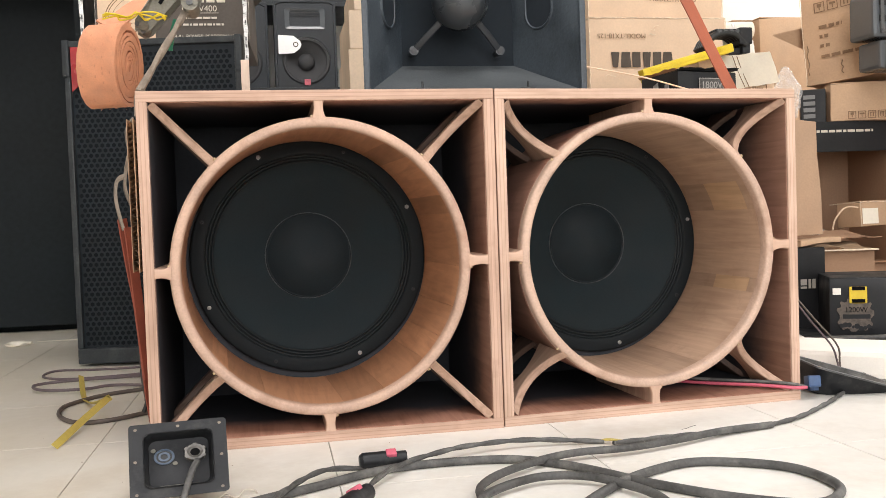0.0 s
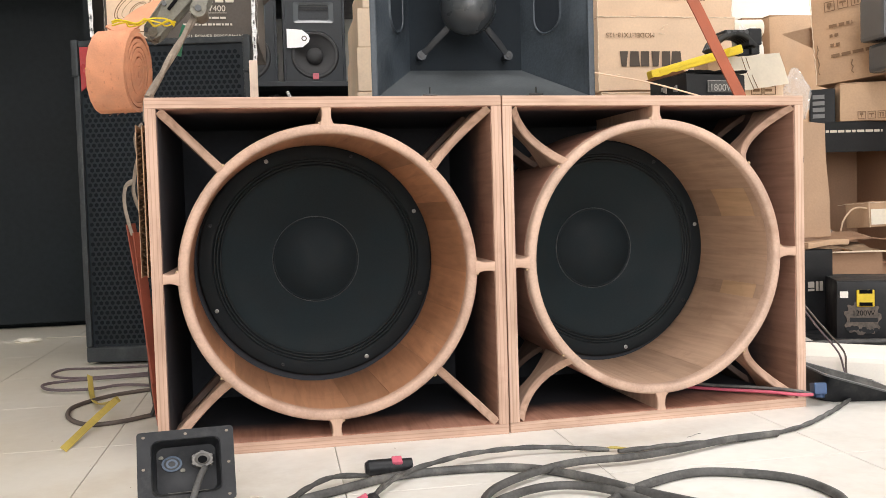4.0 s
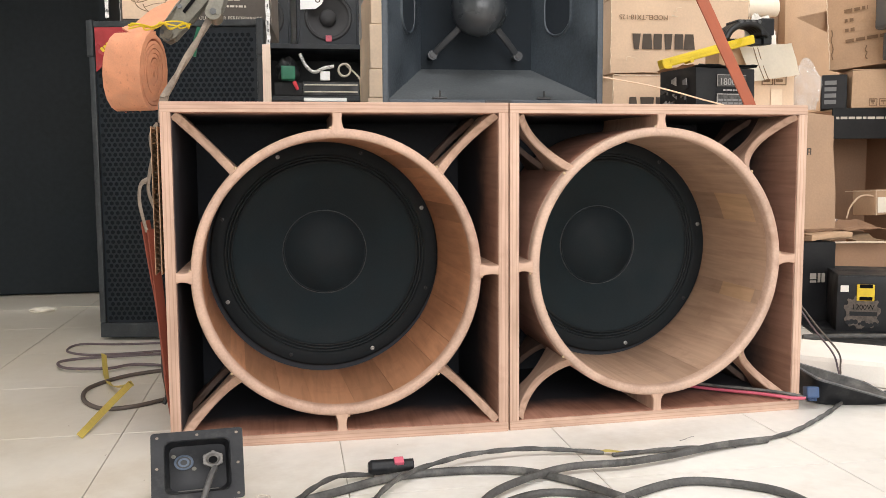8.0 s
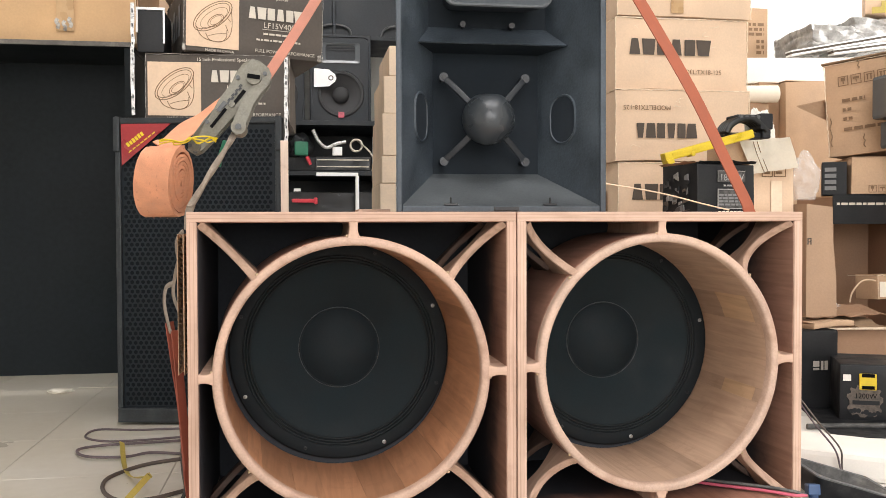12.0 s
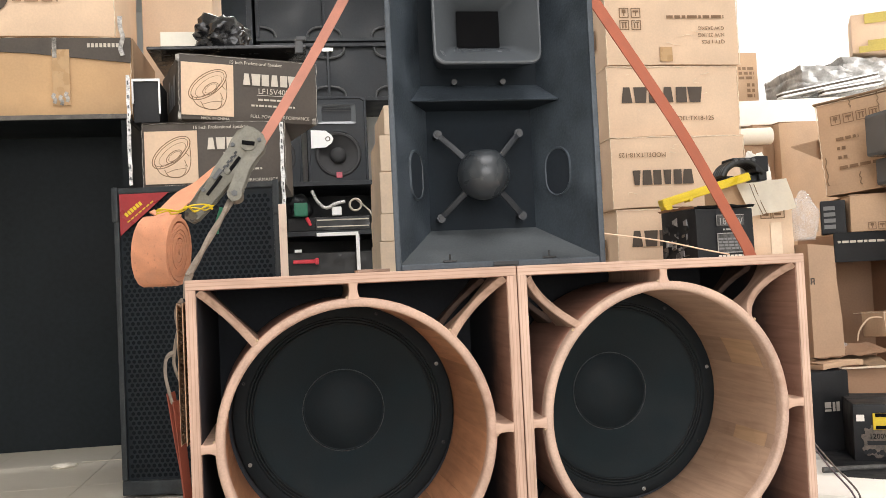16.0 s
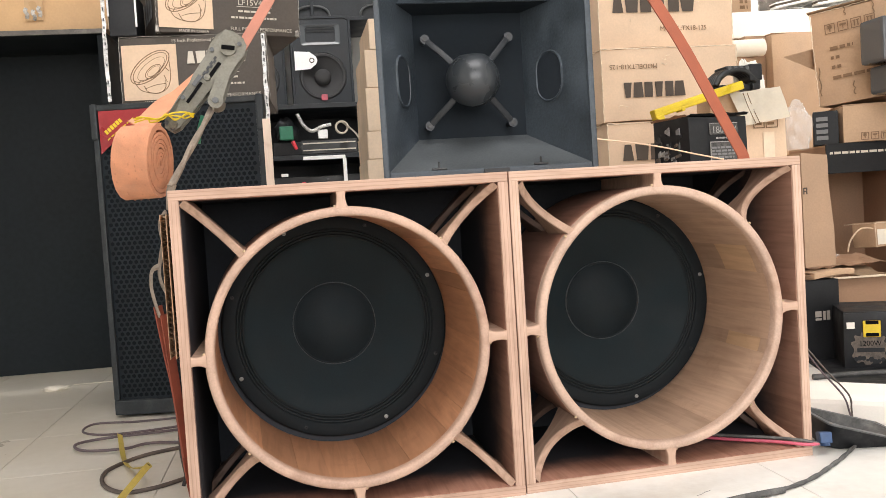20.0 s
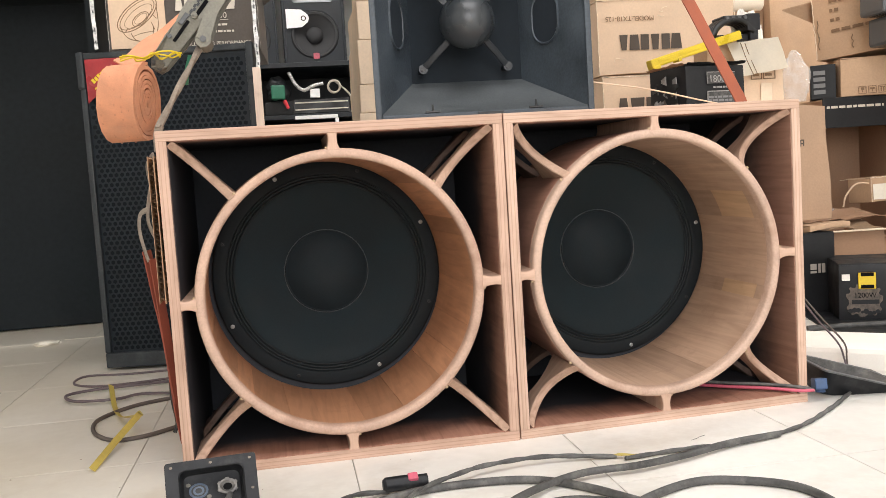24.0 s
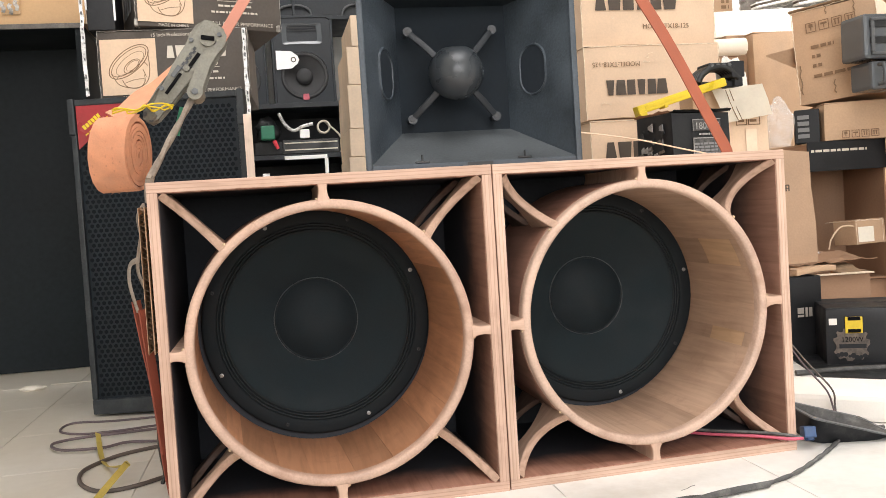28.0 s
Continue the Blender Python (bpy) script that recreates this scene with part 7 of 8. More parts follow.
sc = solid("small_brown_carton", bm, M_card, "small brown printed carton beside the stack", "carton")
bm = B()
bars(bm, 2.36, 2.44, 1.53, 1.60, 2.399, 3, 44)
part("small_print", bm, M_ink_brown, sc, smooth=0)
bm = B()
bars(bm, 2.40, 2.44, 1.44, 1.52, 2.399, 3, 45)
part("lower_print", bm, M_ink_brown, sc, smooth=0)
bm = B()
box(bm, 1.70, 1.82, 2.3, 2.6, 0, 1.62, 0.004)
solid("tall_board", bm, M_card, "tall brown board behind the carton stack", "board")

# bright side bay: white wall, pale beam and hanging bracket
bm = B()
box(bm, 1.7, ROOM_X1, 3.75, 3.87, -0.1, ROOM_Z)
setting("wall_partition", bm, M_wall, "bright white partition wall at the back")
bm = B()
box(bm, 0, 2.6, -0.10, 0.10, -0.11, 0.11, 0.004)
bmx = solid("ceiling_beam", bm, M_ceiling, "pale sloping beam along the white wall", "beam", pose(2.0, 2.88, 1.98, 0, -22, 0), kind="structure")
bm = B()
cyl(bm, (2.0, 2.76, 2.09), (3.6, 2.76, 2.74), 0.008, 8)
setting("trim_pipe", bm, M_ink, "thin dark pipe along the beam")
bm = B()
cyl(bm, (2.66, 2.7, 2.07), (2.66, 2.7, ROOM_Z), 0.012, 10)
box(bm, 2.65, 2.71, 2.68, 2.72, 2.04, 2.075, 0.003)
solid("hanging_bracket", bm, M_ink, "dark metal rod hanging down from the ceiling", "bracket")

# ---- things on the floor ----
def dish(m, label):
    """A square connector plate with a recessed dish, two sockets."""
    d = thing("connector_dish", label, "connector plate", m, "speaker connector plates")
    W, H = 0.072, 0.072
    bm = B()
    o = rounded(W, H, 0.006, 3)
    i1 = rounded(0.052, 0.054, 0.012, 3)
    i2 = rounded(0.045, 0.046, 0.012, 3)
    loft(bm, [[(x, 0.003, z) for x, z in o], [(x, 0, z) for x, z in o], [(x, 0, z) for x, z in i1], [(x, -0.0025, z) for x, z in rounded(0.050, 0.052, 0.012, 3)], [(x, 0.003, z) for x, z in rounded(0.048, 0.05, 0.012, 3)], [(x, 0.042, z) for x, z in i2]], True)
    loft(bm, [[(x, 0.003, z) for x, z in o], [(x, 0.003, z) for x, z in i1], [(x, 0.046, z) for x, z in rounded(0.049, 0.05, 0.012, 3)]], True)
    part("plate", bm, M_dusty_black, d)
    bm = B()
    loft(bm, [[(x, y, z - 0.0458 - 0.1 * (0.042 - y)) for x, y in edge] for z, edge in ((0.0, [(-0.030, 0.014), (0.002, 0.010), (0.031, 0.015), (0.033, 0.039), (0.004, 0.041), (-0.034, 0.040)]), (0.0012, [(-0.028, 0.016), (0.002, 0.012), (0.029, 0.017), (0.031, 0.038), (0.004, 0.040), (-0.032, 0.039)]))], True)
    part("dust", bm, M_gland, d, "pale dust settled in the dish", smooth=0)
    for x, z in ((-0.062, 0.062), (0, 0.063), (0.062, 0.062), (-0.063, 0), (0.063, 0), (-0.062, -0.062), (0.062, -0.062)):
        bm = B()
        cyl(bm, (x, -0.0012, z), (x, 0.002, z), 0.0026, 10)
        part("rivet", bm, M_strap_grey, d)
    bm = B()
    so = Vector((-0.022, 0.040, 0.012))
    lathe(bm, [(0.0155, 0.0), (0.0155, -0.006), (0.0125, -0.007), (0.0125, -0.003), (0.009, -0.003), (0.009, -0.006), (0.0055, -0.006), (0.0055, 0.001), (0, 0.001)], 24)
    s = part("socket", bm, M_socket, d, "round grey connector socket")
    s.location = so
    bm = B()
    cyl(bm, so + Vector((0, -0.0028, 0)), so + Vector((0, -0.0035, 0)), 0.0118, 20)
    part("socket_face", bm, M_black_metal, d)
    for q in (-1, 1):
        bm = B()
        cyl(bm, so + Vector((-0.016 * q, -0.002, 0.014 * q)), so + Vector((-0.016 * q, 0.003, 0.014 * q)), 0.004, 8)
        part("screw", bm, M_old_steel, d)
    bm = B()
    cyl(bm, (0.024, 0.042, 0.012), (0.024, 0.012, 0.012), 0.0155, 20)
    cyl(bm, (0.024, 0.012, 0.012), (0.024, 0.004, 0.010), 0.012, 16, 0.008)
    gland = part("cable_gland", bm, M_gland, d, "dusty grey cable gland")
    bm = B()
    cyl(bm, (0.024, 0.0042, 0.010), (0.024, 0.0030, 0.0098), 0.0072, 16)
    part("gland_bore", bm, M_hole, gland, "dark cable hole")
    for k in range(6):
        bm = B()
        q = radians(60 * k)
        box(bm, -0.003, 0.003, 0.012, 0.030, 0.0145, 0.0175, 0.001, m=Matrix.Translation((0.024, 0, 0.012)) @ Matrix.Rotation(q, 4, "Y"))
        part("gland_rib", bm, M_gland, d)
    return d


dish(pose(0.074, -0.322, 0.046, -22, 0, 6) @ Matrix.Diagonal((0.90, 0.90, 0.70, 1)), "dusty black connector plate with sockets standing on the tiles")
bm = B()
hose(bm, [(0.096, -0.309, 0.054), (0.092, -0.337, 0.050), (0.085, -0.360, 0.030), (0.080, -0.385, 0.008), (0.09, -0.42, 0.007), (0.12, -0.45, 0.007), (0.14, -0.5, 0.007)], 0.0044, 8, 10)
solid("connector_lead", bm, M_cable, "grey cable out of the connector plate", "cable")
cup = thing("tipped_connector_cup", "dark oval connector cup lying tipped beside the cabinet", "connector plate", pose(1.342, 0.098, 0.027, 4, 17, -2))
bm = B()
loft(bm, [[(x * 0.92, z * 0.90, -0.003) for x, z in rounded(0.100, 0.072, 0.030, 6)], [(x * 0.86 - 0.004, z * 0.88, -0.016) for x, z in rounded(0.094, 0.070, 0.034, 6)], [(x * 0.76 - 0.016, z * 0.84, -0.034) for x, z in rounded(0.088, 0.066, 0.036, 6)], [(x * 0.56 - 0.030, z * 0.74, -0.050) for x, z in rounded(0.080, 0.062, 0.034, 6)], [(x * 0.34 - 0.036, z * 0.46, -0.056) for x, z in rounded(0.074, 0.058, 0.030, 6)]], True)
part("cup_shell", bm, M_dusty_black, cup, "dusty dark moulded shell")
bm = B()
loft(bm, [[(x * 0.88, z * 0.87, 0.0012) for x, z in rounded(0.098, 0.070, 0.030, 6)], [(x * 0.72 - 0.016, z * 0.80, -0.030) for x, z in rounded(0.088, 0.066, 0.034, 6)], [(x * 0.46 - 0.032, z * 0.58, -0.048) for x, z in rounded(0.078, 0.060, 0.030, 6)]], True)
part("cup_lining", bm, M_cable, cup, "dusty grey inside of the cup")
bm = B()
loft(bm, [[(x * 0.90, z * 0.88, 0.0015) for x, z in rounded(0.100, 0.072, 0.030, 6)], [(x, z, 0.0015) for x, z in rounded(0.104, 0.078, 0.012, 6)], [(x, z, -0.0015) for x, z in rounded(0.104, 0.078, 0.012, 6)], [(x * 0.90, z * 0.88, -0.0015) for x, z in rounded(0.100, 0.072, 0.030, 6)], [(x * 0.90, z * 0.88, 0.0015) for x, z in rounded(0.100, 0.072, 0.030, 6)]])
part("cup_rim", bm, M_guard, cup, "worn grey plate rim")
for x, z in ((-0.095, 0.068), (-0.095, -0.068), (0.095, 0.068), (0.095, -0.068)):
    bm = B()
    cyl(bm, (x, z, 0.001), (x, z, 0.0028), 0.003, 10)
    part("rivet", bm, M_strap_grey, cup)
bm = B()
box(bm, -0.02, 0.02, -0.03, 0.0, -0.014, 0.014, 0.004)
cyl(bm, (0.012, -0.02, -0.013), (0.012, -0.02, -0.022), 0.012, 14)
solid("blue_connector", bm, M_blue, "blue plastic speaker connector at the cabinet corner", "connector", pose(1.222, 0.040, 0.024, 0, 12, 75) @ Matrix.Scale(0.8, 4))
for k, (mtl, nm) in enumerate(((M_pink, "pink wire running out of the cabinet"), (M_cable, "dark wire running out of the cabinet"))):
    bm = B()
    hose(bm, [(0.95, 0.25, 0.014 + 0.012 * k), (1.05, 0.14, 0.016 + 0.008 * k), (1.14, 0.07 + 0.01 * k, 0.017 + 0.006 * k), (1.188, 0.030 + 0.008 * k, 0.016 + 0.006 * k), (1.214, 0.024, 0.016)], 0.0034, 8, 8)
    solid("speaker_wire", bm, mtl, nm, "wire", group="speaker wires")
for k in range(2):
    bm = B()
    hose(bm, [(1.245, 0.30, 0.27), (1.30 + 0.006 * k, 0.24, 0.19), (1.335 + 0.012 * k, 0.20, 0.122), (1.378 + 0.014 * k, 0.19, 0.066), (1.392 + 0.006 * k, 0.19, 0.030), (1.392, 0.18, 0.005)], 0.0021, 8, 8)
    solid("speaker_wire", bm, (M_cable_violet, M_cable_brown)[k], "thin looped wire hanging beside the cabinet", "wire", group="speaker wires")
bm = B()
box(bm, 0, 0.95, 0, 0.20, 0, 0.060, 0.012)
solid("foam_block", bm, M_foam, "long white foam block lying on the floor", "foam block", pose(1.271, 0.318, FZ, 0, 0, -40))
bm = B()
box(bm, 0, 1.0, 0, 0.5, 0, 0.003)
solid("grey_sheet", bm, M_dusty_black, "dark flat sheet on the floor under cartons", "sheet", pose(1.62, 0.56, 0.0005, 0, 0, -18))
bm = B()
hose(bm, [(1.60, 0.66, 0.012), (1.75, 0.64, 0.012), (1.95, 0.58, 0.012), (2.2, 0.50, 0.012)], 0.008, 6, 8)
solid("dark_cable", bm, M_cable, "dark cable along the foam block", "cable")

CABLES = (
    ("thick_speaker_cable", "long thick dusty rubber cable looping on tiles", 0.0064, M_cable, [(0.10, -0.43), (0.156, -0.377), (0.252, -0.323), (0.368, -0.264), (0.518, -0.267), (0.602, -0.328), (0.677, -0.447), (0.748, -0.535), (0.823, -0.585), (0.875, -0.558), (0.896, -0.511), (0.885, -0.439), (0.829, -0.39), (0.762, -0.372), (0.668, -0.414), (0.585, -0.485), (0.532, -0.55), (0.50, -0.62)], 0),
    ("thick_speaker_cable", "thick dusty rubber cable curving in front of the cabinets", 0.0058, M_cable, [(1.00, -0.20), (0.90, -0.225), (0.80, -0.262), (0.714, -0.284), (0.614, -0.291), (0.513, -0.348), (0.46, -0.408), (0.45, -0.47), (0.466, -0.53), (0.52, -0.60)], 1),
    ("thick_speaker_cable", "short bend of thick dusty cable on tiles", 0.0058, M_cable, [(0.42, -0.56), (0.434, -0.5), (0.463, -0.439), (0.54, -0.393), (0.605, -0.41), (0.648, -0.478), (0.659, -0.535), (0.645, -0.60)], 1),
    ("thin_speaker_cable", "thin grey cable ending in a plug", 0.0040, M_cable, [(0.16, -0.50), (0.192, -0.415), (0.206, -0.368), (0.262, -0.275), (0.325, -0.243)], 2),
    ("thin_speaker_cable", "twisted grey cable with bare yellow ends", 0.0040, M_cable, [(0.300, -0.410), (0.326, -0.344), (0.375, -0.277), (0.433, -0.235), (0.492, -0.204), (0.589, -0.189), (0.706, -0.206)], 2),
    ("thin_speaker_cable", "grey cable running to the connector plate by the cabinet", 0.0040, M_cable, [(0.715, -0.224), (0.82, -0.214), (0.928, -0.212), (1.057, -0.169), (1.18, -0.08), (1.271, -0.001), (1.345, 0.06), (1.42, 0.06)], 0),
    ("floor_wire", "thin violet wire lying in a loop", 0.003, M_cable_violet, [(-0.10, 0.997), (-0.255, 0.997), (-0.375, 1.022), (-0.388, 0.927), (-0.326, 0.861), (-0.23, 0.855), (-0.09, 0.885)], 0),
    ("floor_wire", "thin violet-grey wire lying in a loop", 0.0035, M_cable_violet, [(-0.08, 0.833), (-0.193, 0.801), (-0.309, 0.781), (-0.363, 0.737), (-0.325, 0.657), (-0.229, 0.639), (-0.174, 0.679), (-0.06, 0.653)], 1),
    ("floor_wire", "brown cable looping beside the cabinet", 0.0045, M_cable_brown, [(-0.02, 0.33), (-0.052, 0.314), (-0.106, 0.267), (-0.166, 0.258), (-0.217, 0.333), (-0.235, 0.437), (-0.206, 0.518), (-0.157, 0.577), (-0.05, 0.63)], 0),
)
for name, label, r, mtl, pts, lift in CABLES:
    bm = B()
    p3 = []
    n = len(pts)
    for k, (x, y) in enumerate(pts):
        z = r + 0.0006
        if lift and 0 < k < n - 1:
            z += 0.006 * lift * math.sin(math.pi * k / (n - 1)) ** 0.5
        p3.append((x, y, z))
    if name == "thin_speaker_cable":
        # two jacketed cores twisted round each other
        path = spline(p3, 14)
        run = 0.0
        cores = [[], []]
        for k, q in enumerate(path):
            if k:
                run += (q - path[k - 1]).length
            side = Vector((path[min(k + 1, len(path) - 1)] - path[max(k - 1, 0)])).cross(Vector((0, 0, 1))).normalized()
            for s in (0, 1):
                turn = run * 62 + math.pi * s
                cores[s].append(q + side * (0.30 * r * math.cos(turn)) + Vector((0, 0, 0.30 * r * math.sin(turn) + 0.1 * r)))
        for line in cores:
            sweep(bm, line, circle(r * 0.80, 8), round_section=True)
    else:
        hose(bm, p3, r, 10, 12)
    solid(name, bm, mtl, label, "cable", group="cables on the floor")


def plug(m, label):
    g = thing("speaker_plug", label, "plug", m, "speaker plugs")
    bm = B()
    cyl(bm, (-0.038, 0, 0), (0.006, 0, 0), 0.0135, 20)
    cyl(bm, (-0.044, 0, 0), (-0.038, 0, 0), 0.009, 16, 0.0135)
    part("sleeve", bm, M_dusty_black, g)
    bm = B()
    cyl(bm, (0.006, 0, 0), (0.038, 0, 0), 0.0115, 20)
    part("barrel", bm, M_dusty_black, g)
    bm = B()
    box(bm, 0.002, 0.020, -0.008, 0.008, 0.008, 0.0155, 0.002)
    part("latch", bm, M_pink, g, "red latch")
    return g


plug(pose(0.354, -0.243, 0.0145, 25, 0, 2) @ Matrix.Scale(0.88, 4), "black speaker plug with a red latch on tiles")
plug(pose(0.292, -0.440, 0.0145, -30, 0, 58), "black speaker plug with a red latch")
bm = B()
hose(bm, [(0.122, -0.286, -0.0085), (0.133, -0.268, -0.005), (0.140, -0.272, -0.007), (0.150, -0.280, -0.0085), (0.158, -0.262, -0.004), (0.172, -0.257, -0.007), (0.176, -0.268, -0.0085)], 0.0012, 5, 5)
solid("wire_offcut", bm, M_ink_pale, "thin pale wire offcut curled on tiles", "wire")
bm = B()
for k in range(3):
    hose(bm, [(0.70, -0.206 + 0.003 * k, 0.01), (0.715, -0.207 - 0.004 * k, 0.012), (0.752, -0.216 + 0.006 * k, 0.006)], 0.0013, 5, 6)
solid("bare_wire_ends", bm, M_yellow_tape, "short yellow bare wire ends", "wire")
bm = B()
band(bm, [(-0.252, 0.714, 0.03), (-0.215, 0.55, 0.006), (-0.175, 0.42, 0.014), (-0.129, 0.335, 0.034), (-0.127, 0.325, 0.036), (-0.150, 0.19, 0.02), (-0.168, 0.063, 0.006)], 0.013, 0.0012, up=(0.5, -0.6, 0.6), steps=6)
solid("plastic_strap_offcut", bm, M_yellow_tape, "bent yellow packing strap offcut on the floor", "packing strap")
crumple("paper_scrap", (-0.632, 1.650, FZ), (0.05, 0.03, 0.012), M_white_card, "crumpled pale paper scrap on tiles", "paper", 9, 3)
bm = B()
for v in box(bm, -0.590, -0.300, 1.722, 1.733, FZ + 0.0005, FZ + 0.003, 0.001):
    v.co.z += 0.003 * noise.noise(v.co * 20)
solid("paper_strip", bm, M_white_card, "pale paper strip on the floor", "paper")

rnd = random.Random(23)
vs, fs = [], []
for k in range(20):
    x, y = (rnd.uniform(-0.75, -0.1), rnd.uniform(-0.1, 0.9)) if k % 2 else (rnd.uniform(-0.1, 1.5), rnd.uniform(-0.75, -0.05))
    r = rnd.uniform(0.0008, 0.0022)
    k0 = len(vs)
    for j in range(5):
        a = 2 * math.pi * j / 5 + rnd.random()
        vs.append((x + r * math.cos(a) * rnd.uniform(0.5, 1.6), y + r * math.sin(a), 0.0004))
    vs.append((x, y, 0.0004 + r * 0.6))
    fs += [(k0 + j, k0 + (j + 1) % 5, k0 + 5) for j in range(5)]
me = bpy.data.meshes.new("floor_crumbs")
me.from_pydata(vs, [], fs)
me.materials.append(M_card_crease)
tagged(new("crumbs", me), "scattered dark crumbs and dirt on tiles", "dirt", kind="stuff")
for x, y, a in ((0.86, -0.16, 0.5), (0.90, -0.20, -0.4)):
    bm = B()
    c, s = math.cos(a), math.sin(a)
    hose(bm, [(x + c * u + 0.004 * math.sin(u * 160) * s, y + s * u, 0.0010) for u in (0.0, 0.01, 0.02, 0.03, 0.04)], 0.0004, 4, 5)
    solid("thread_scrap", bm, M_cable, "short dark thread on tiles", "thread", group="thread scraps")

# ---- settle everything at its distance and on the floor ----
# placed for an earlier camera; each group is scaled along camera rays to its own distance, to fit the view
bpy.context.view_layer.update()
OLD_EYE, NEW_EYE = Vector((0.2024, -1.5912, 0.4756)), Vector((0.212, -1.609, 0.507))
TURN = Matrix(((0.98721, -0.00299, 0.00026), (0.00699, 0.99943, 0.01590), (-0.00070, -0.01810, 0.98685)))
WIDE = 0.987
FLOOR_EYE = Vector((0.20, -1.60, 0.38))


def further(p, k):
    return NEW_EYE + TURN @ (p - OLD_EYE) * k


def on_floor(p):
    """Where the camera's ray through a low point meets the tiles."""
    q = FLOOR_EYE + (p - FLOOR_EYE) * 1.0263
    way = TURN @ (Vector((q.x, q.y, FZ)) - OLD_EYE)
    foot = NEW_EYE + way * ((FZ - NEW_EYE.z) / way.z)
    return Vector((foot.x, foot.y, q.z))


def meshes_of(ob):
    return [o for o in [ob] + list(ob.children_recursive) if o.type == "MESH"]


def bounds(ob):
    cs = [o.matrix_world @ Vector(c) for o in meshes_of(ob) for c in o.bound_box]
    return Vector([min(c[a] for c in cs) for a in range(3)]), Vector([max(c[a] for c in cs) for a in range(3)])


# (west, east, near, far, low, high) of a group, its scale away from the camera, and a shift to fit the view
GROUPS = (
    ((0.30, 0.90, 0.0, 0.60, 0.59, 1.4), 1.030, (0, 0)),
    ((1.15, 1.83, 1.20, 1.90, -0.1, 2.00), 1.150, (0, 0)),
    ((1.90, 2.45, 1.10, 1.60, 0.82, 1.30), 1.230, (-0.012, -0.030)),
    ((1.95, 2.80, 0.85, 1.60, 0.80, 1.30), 1.210, (-0.012, -0.030)),
    ((1.93, 2.80, 0.85, 1.65, -0.1, 1.00), 1.150, (-0.030, -0.023)),
    ((1.66, 3.60, 1.80, 2.80, -0.1, 2.20), 1.150, (0, -0.010)),
    ((-1.80, -0.05, 1.12, 2.40, -0.1, 2.00), 1.080, (0, 0)),
    ((-0.35, 0.35, 0.88, 1.60, -0.1, 1.60), 1.045, (-0.012, 0)),
    ((0.40, 0.60, 1.35, 1.85, -0.1, 1.30), 1.150, (0.012, 0)),
)
FIXED = ("floor", "wall", "ceiling", "bass", "trim", "hanging", "ratchet", "corrugated", "string", "wooden_slip", "outer", "amplifier_carton", "spirit", "black_clamp", "small_brown_box", "plain_brown", "printed_brown", "prop_", "white_card_flap", "white_plastic", "clear_plastic", "leaning", "torn_brown", "plastic_wrap", "blue_connector", "speaker_wire", "tipped", "foam_block", "paper_s", "wire_offcut")
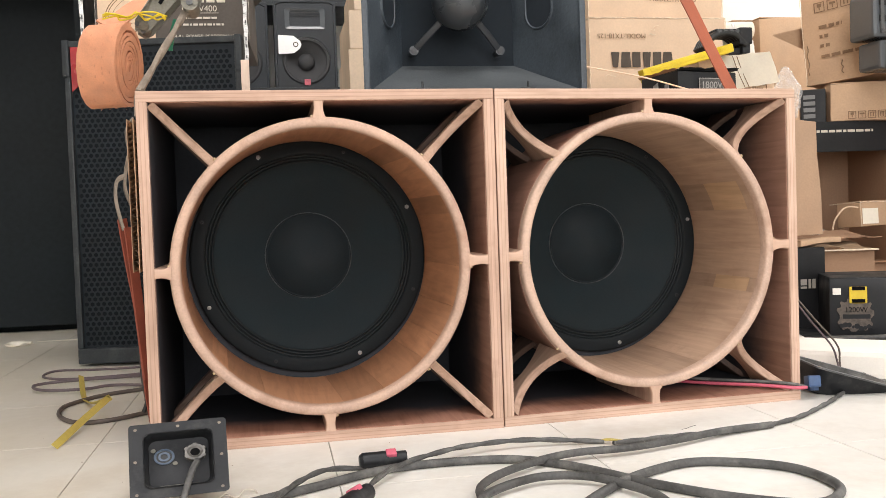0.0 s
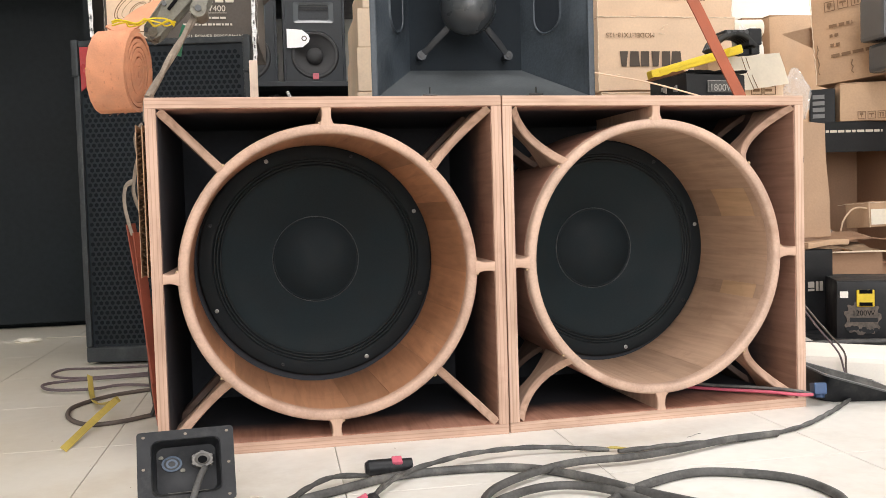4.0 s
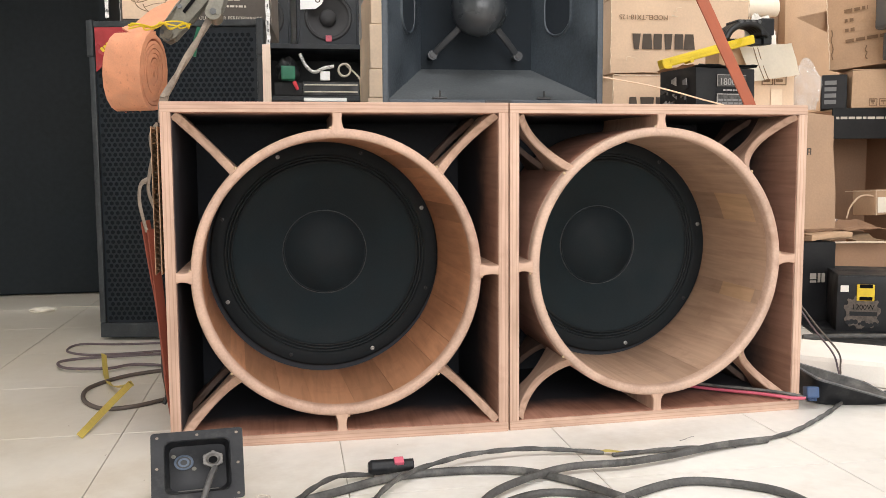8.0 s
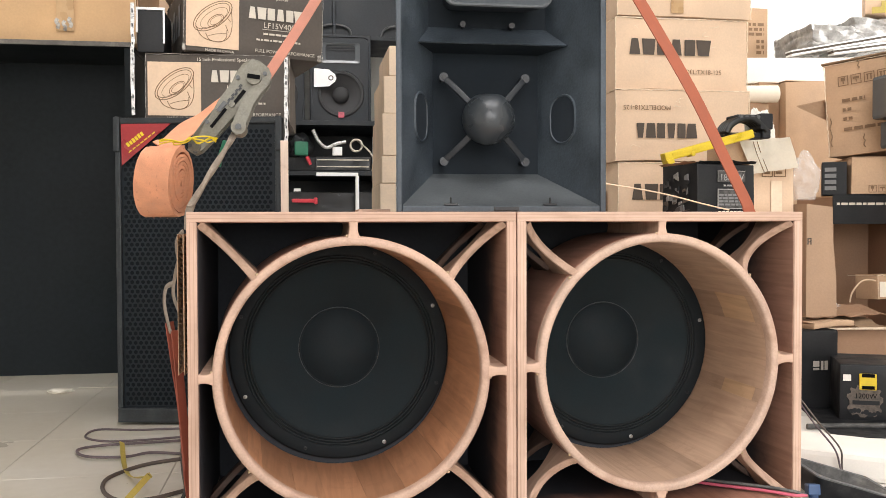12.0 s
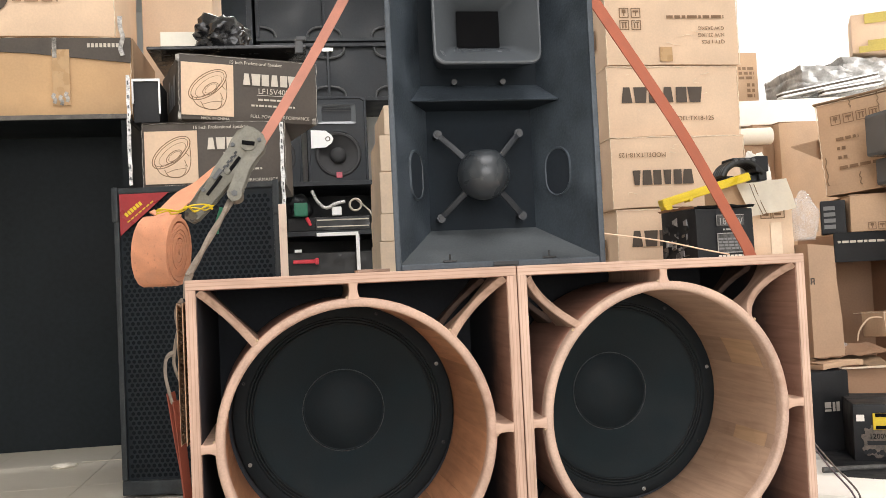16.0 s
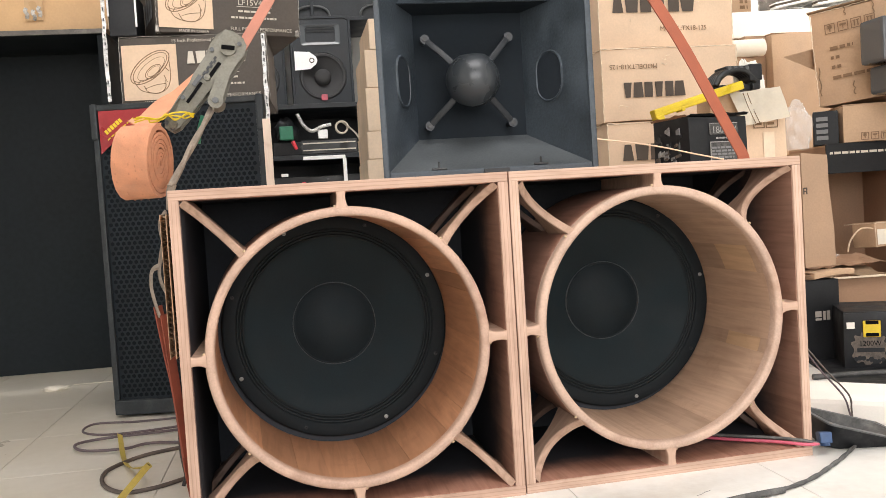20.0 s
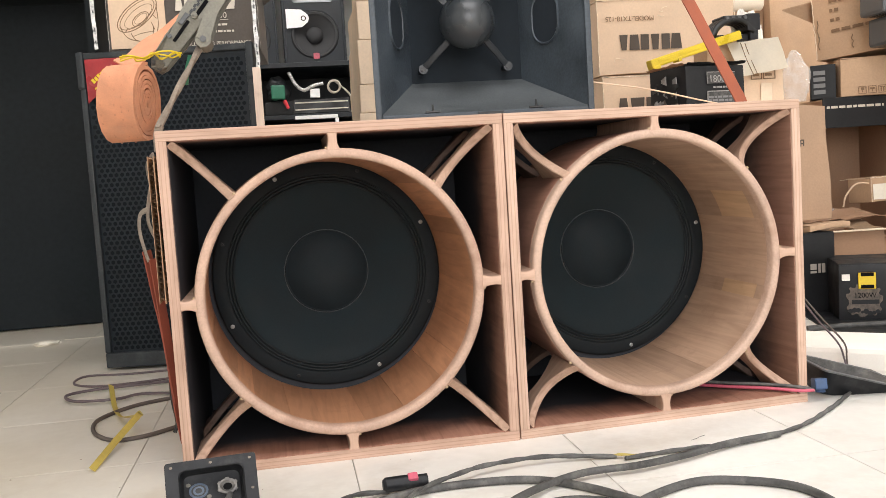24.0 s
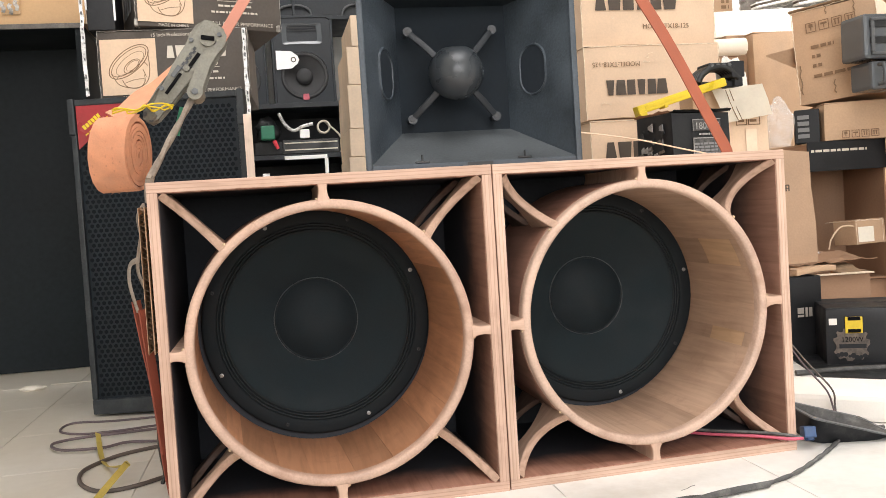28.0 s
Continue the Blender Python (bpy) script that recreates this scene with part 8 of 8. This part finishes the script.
for ob in [o for o in scene.objects if o.parent is None and o.type in ("MESH", "EMPTY") and (o.name.startswith("floor_wire") or not o.name.startswith(FIXED))]:
    if not meshes_of(ob):
        continue
    low, high = bounds(ob)
    mid = (low + high) / 2
    if ob in BAY_THINGS:
        k, shift = 1.22, (-0.040, 0)
    elif low.z < 0.032 and high.z < 0.125 and not ob.name.startswith("low_pallet"):
        if ob.data and ("cable" in ob.name or "wire" in ob.name or "strap" in ob.name or "lead" in ob.name):
            for v in ob.data.vertices:
                v.co = on_floor(ob.matrix_world @ v.co)
            ob.matrix_world = Matrix()
        else:
            ob.matrix_world = Matrix.Translation(on_floor(Vector((mid.x, mid.y, low.z))) - Vector((mid.x, mid.y, low.z))) @ ob.matrix_world
        bpy.context.view_layer.update()
        sunk = FZ - bounds(ob)[0].z
        ob.matrix_world = Matrix.Translation((0, 0, sunk)) @ ob.matrix_world
        continue
    else:
        k, shift = next((g[1:] for g in GROUPS if g[0][0] <= mid.x <= g[0][1] and g[0][2] <= mid.y <= g[0][3] and g[0][4] <= low.z and high.z <= g[0][5]), (1.0, (0, 0)))
    base = Vector((mid.x, low.y, mid.z))
    ob.matrix_world = Matrix.Translation(further(base, k) + Vector((shift[0], 0, shift[1]))) @ Matrix.Scale(k * WIDE, 4) @ Matrix.Translation(-base) @ ob.matrix_world
    bpy.context.view_layer.update()
    top, bottom = bounds(ob)[1].z, bounds(ob)[0].z
    rest = FZ if low.z < 0.012 or (ob in BAY_THINGS and bottom < 0.12) else 0.592 if ob.name.startswith("full_range") else None
    if rest is not None:
        ob.matrix_world = Matrix.Translation((0, 0, top)) @ Matrix.Diagonal((1, 1, (top - rest) / (top - bottom), 1)) @ Matrix.Translation((0, 0, -top)) @ ob.matrix_world
# the straps, between the speaker's top and the cabinet's edge, are bent along camera rays
for strap, near in ((left_strap, 0.946), (right_strap, 1.0)):
    for o in strap.children_recursive:
        for v in o.data.vertices:
            p = o.matrix_world @ v.co
            if p.z > 0.6:
                k = near + (1.03 - near) * min(max((p.z - 0.9) / 0.35, 0.0), 1.0)
                v.co = o.matrix_world.inverted() @ p.lerp(further(p, k), min((p.z - 0.6) / 0.14, 1.0))
beam_base = Vector((2.0, 2.88, 1.98))
for ob in [o for o in scene.objects if o.name.startswith(("ceiling_beam", "trim_pipe", "hanging_bracket"))]:
    ob.matrix_world = Matrix.Translation(further(beam_base, 1.15)) @ Matrix.Scale(1.15 * WIDE, 4) @ Matrix.Translation(-beam_base) @ ob.matrix_world

# ---- floor tiles ----
TP, TG = 0.395, 0.0017
TX, TY = -0.103, 0.519
tile_mesh = None
rv, rf = [], []
for i in range(-7, 13):
    for j in range(-15, 19):
        x0, y0 = TX + i * TP, TY + j * TP
        x1, y1 = x0 + TP, y0 + TP
        if x1 < ROOM_X0 or x0 > ROOM_X1 or y1 < ROOM_Y0 or y0 > ROOM_Y1:
            continue
        if -1.3 < x0 < 2.6 and -1.3 < y0 < 2.8:
            if tile_mesh is None:
                bm = B()
                box(bm, TG / 2, TP - TG / 2, TG / 2, TP - TG / 2, -0.008, 0.0, 0.0005)
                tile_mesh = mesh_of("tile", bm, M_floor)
            t = new("tile", tile_mesh)
            t.parent = floor
            t.location = (x0, y0, FZ)
        else:
            k = len(rv)
            rv += [(x0 + TG / 2, y0 + TG / 2, FZ), (x1 - TG / 2, y0 + TG / 2, FZ), (x1 - TG / 2, y1 - TG / 2, FZ), (x0 + TG / 2, y1 - TG / 2, FZ)]
            rf.append((k, k + 1, k + 2, k + 3))
me = bpy.data.meshes.new("outer_tiles")
me.from_pydata(rv, [], rf)
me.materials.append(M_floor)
ob = new("outer_tiles", me)
ob.parent = floor
tagged(ob, "white tiles further off", kind="stuff")
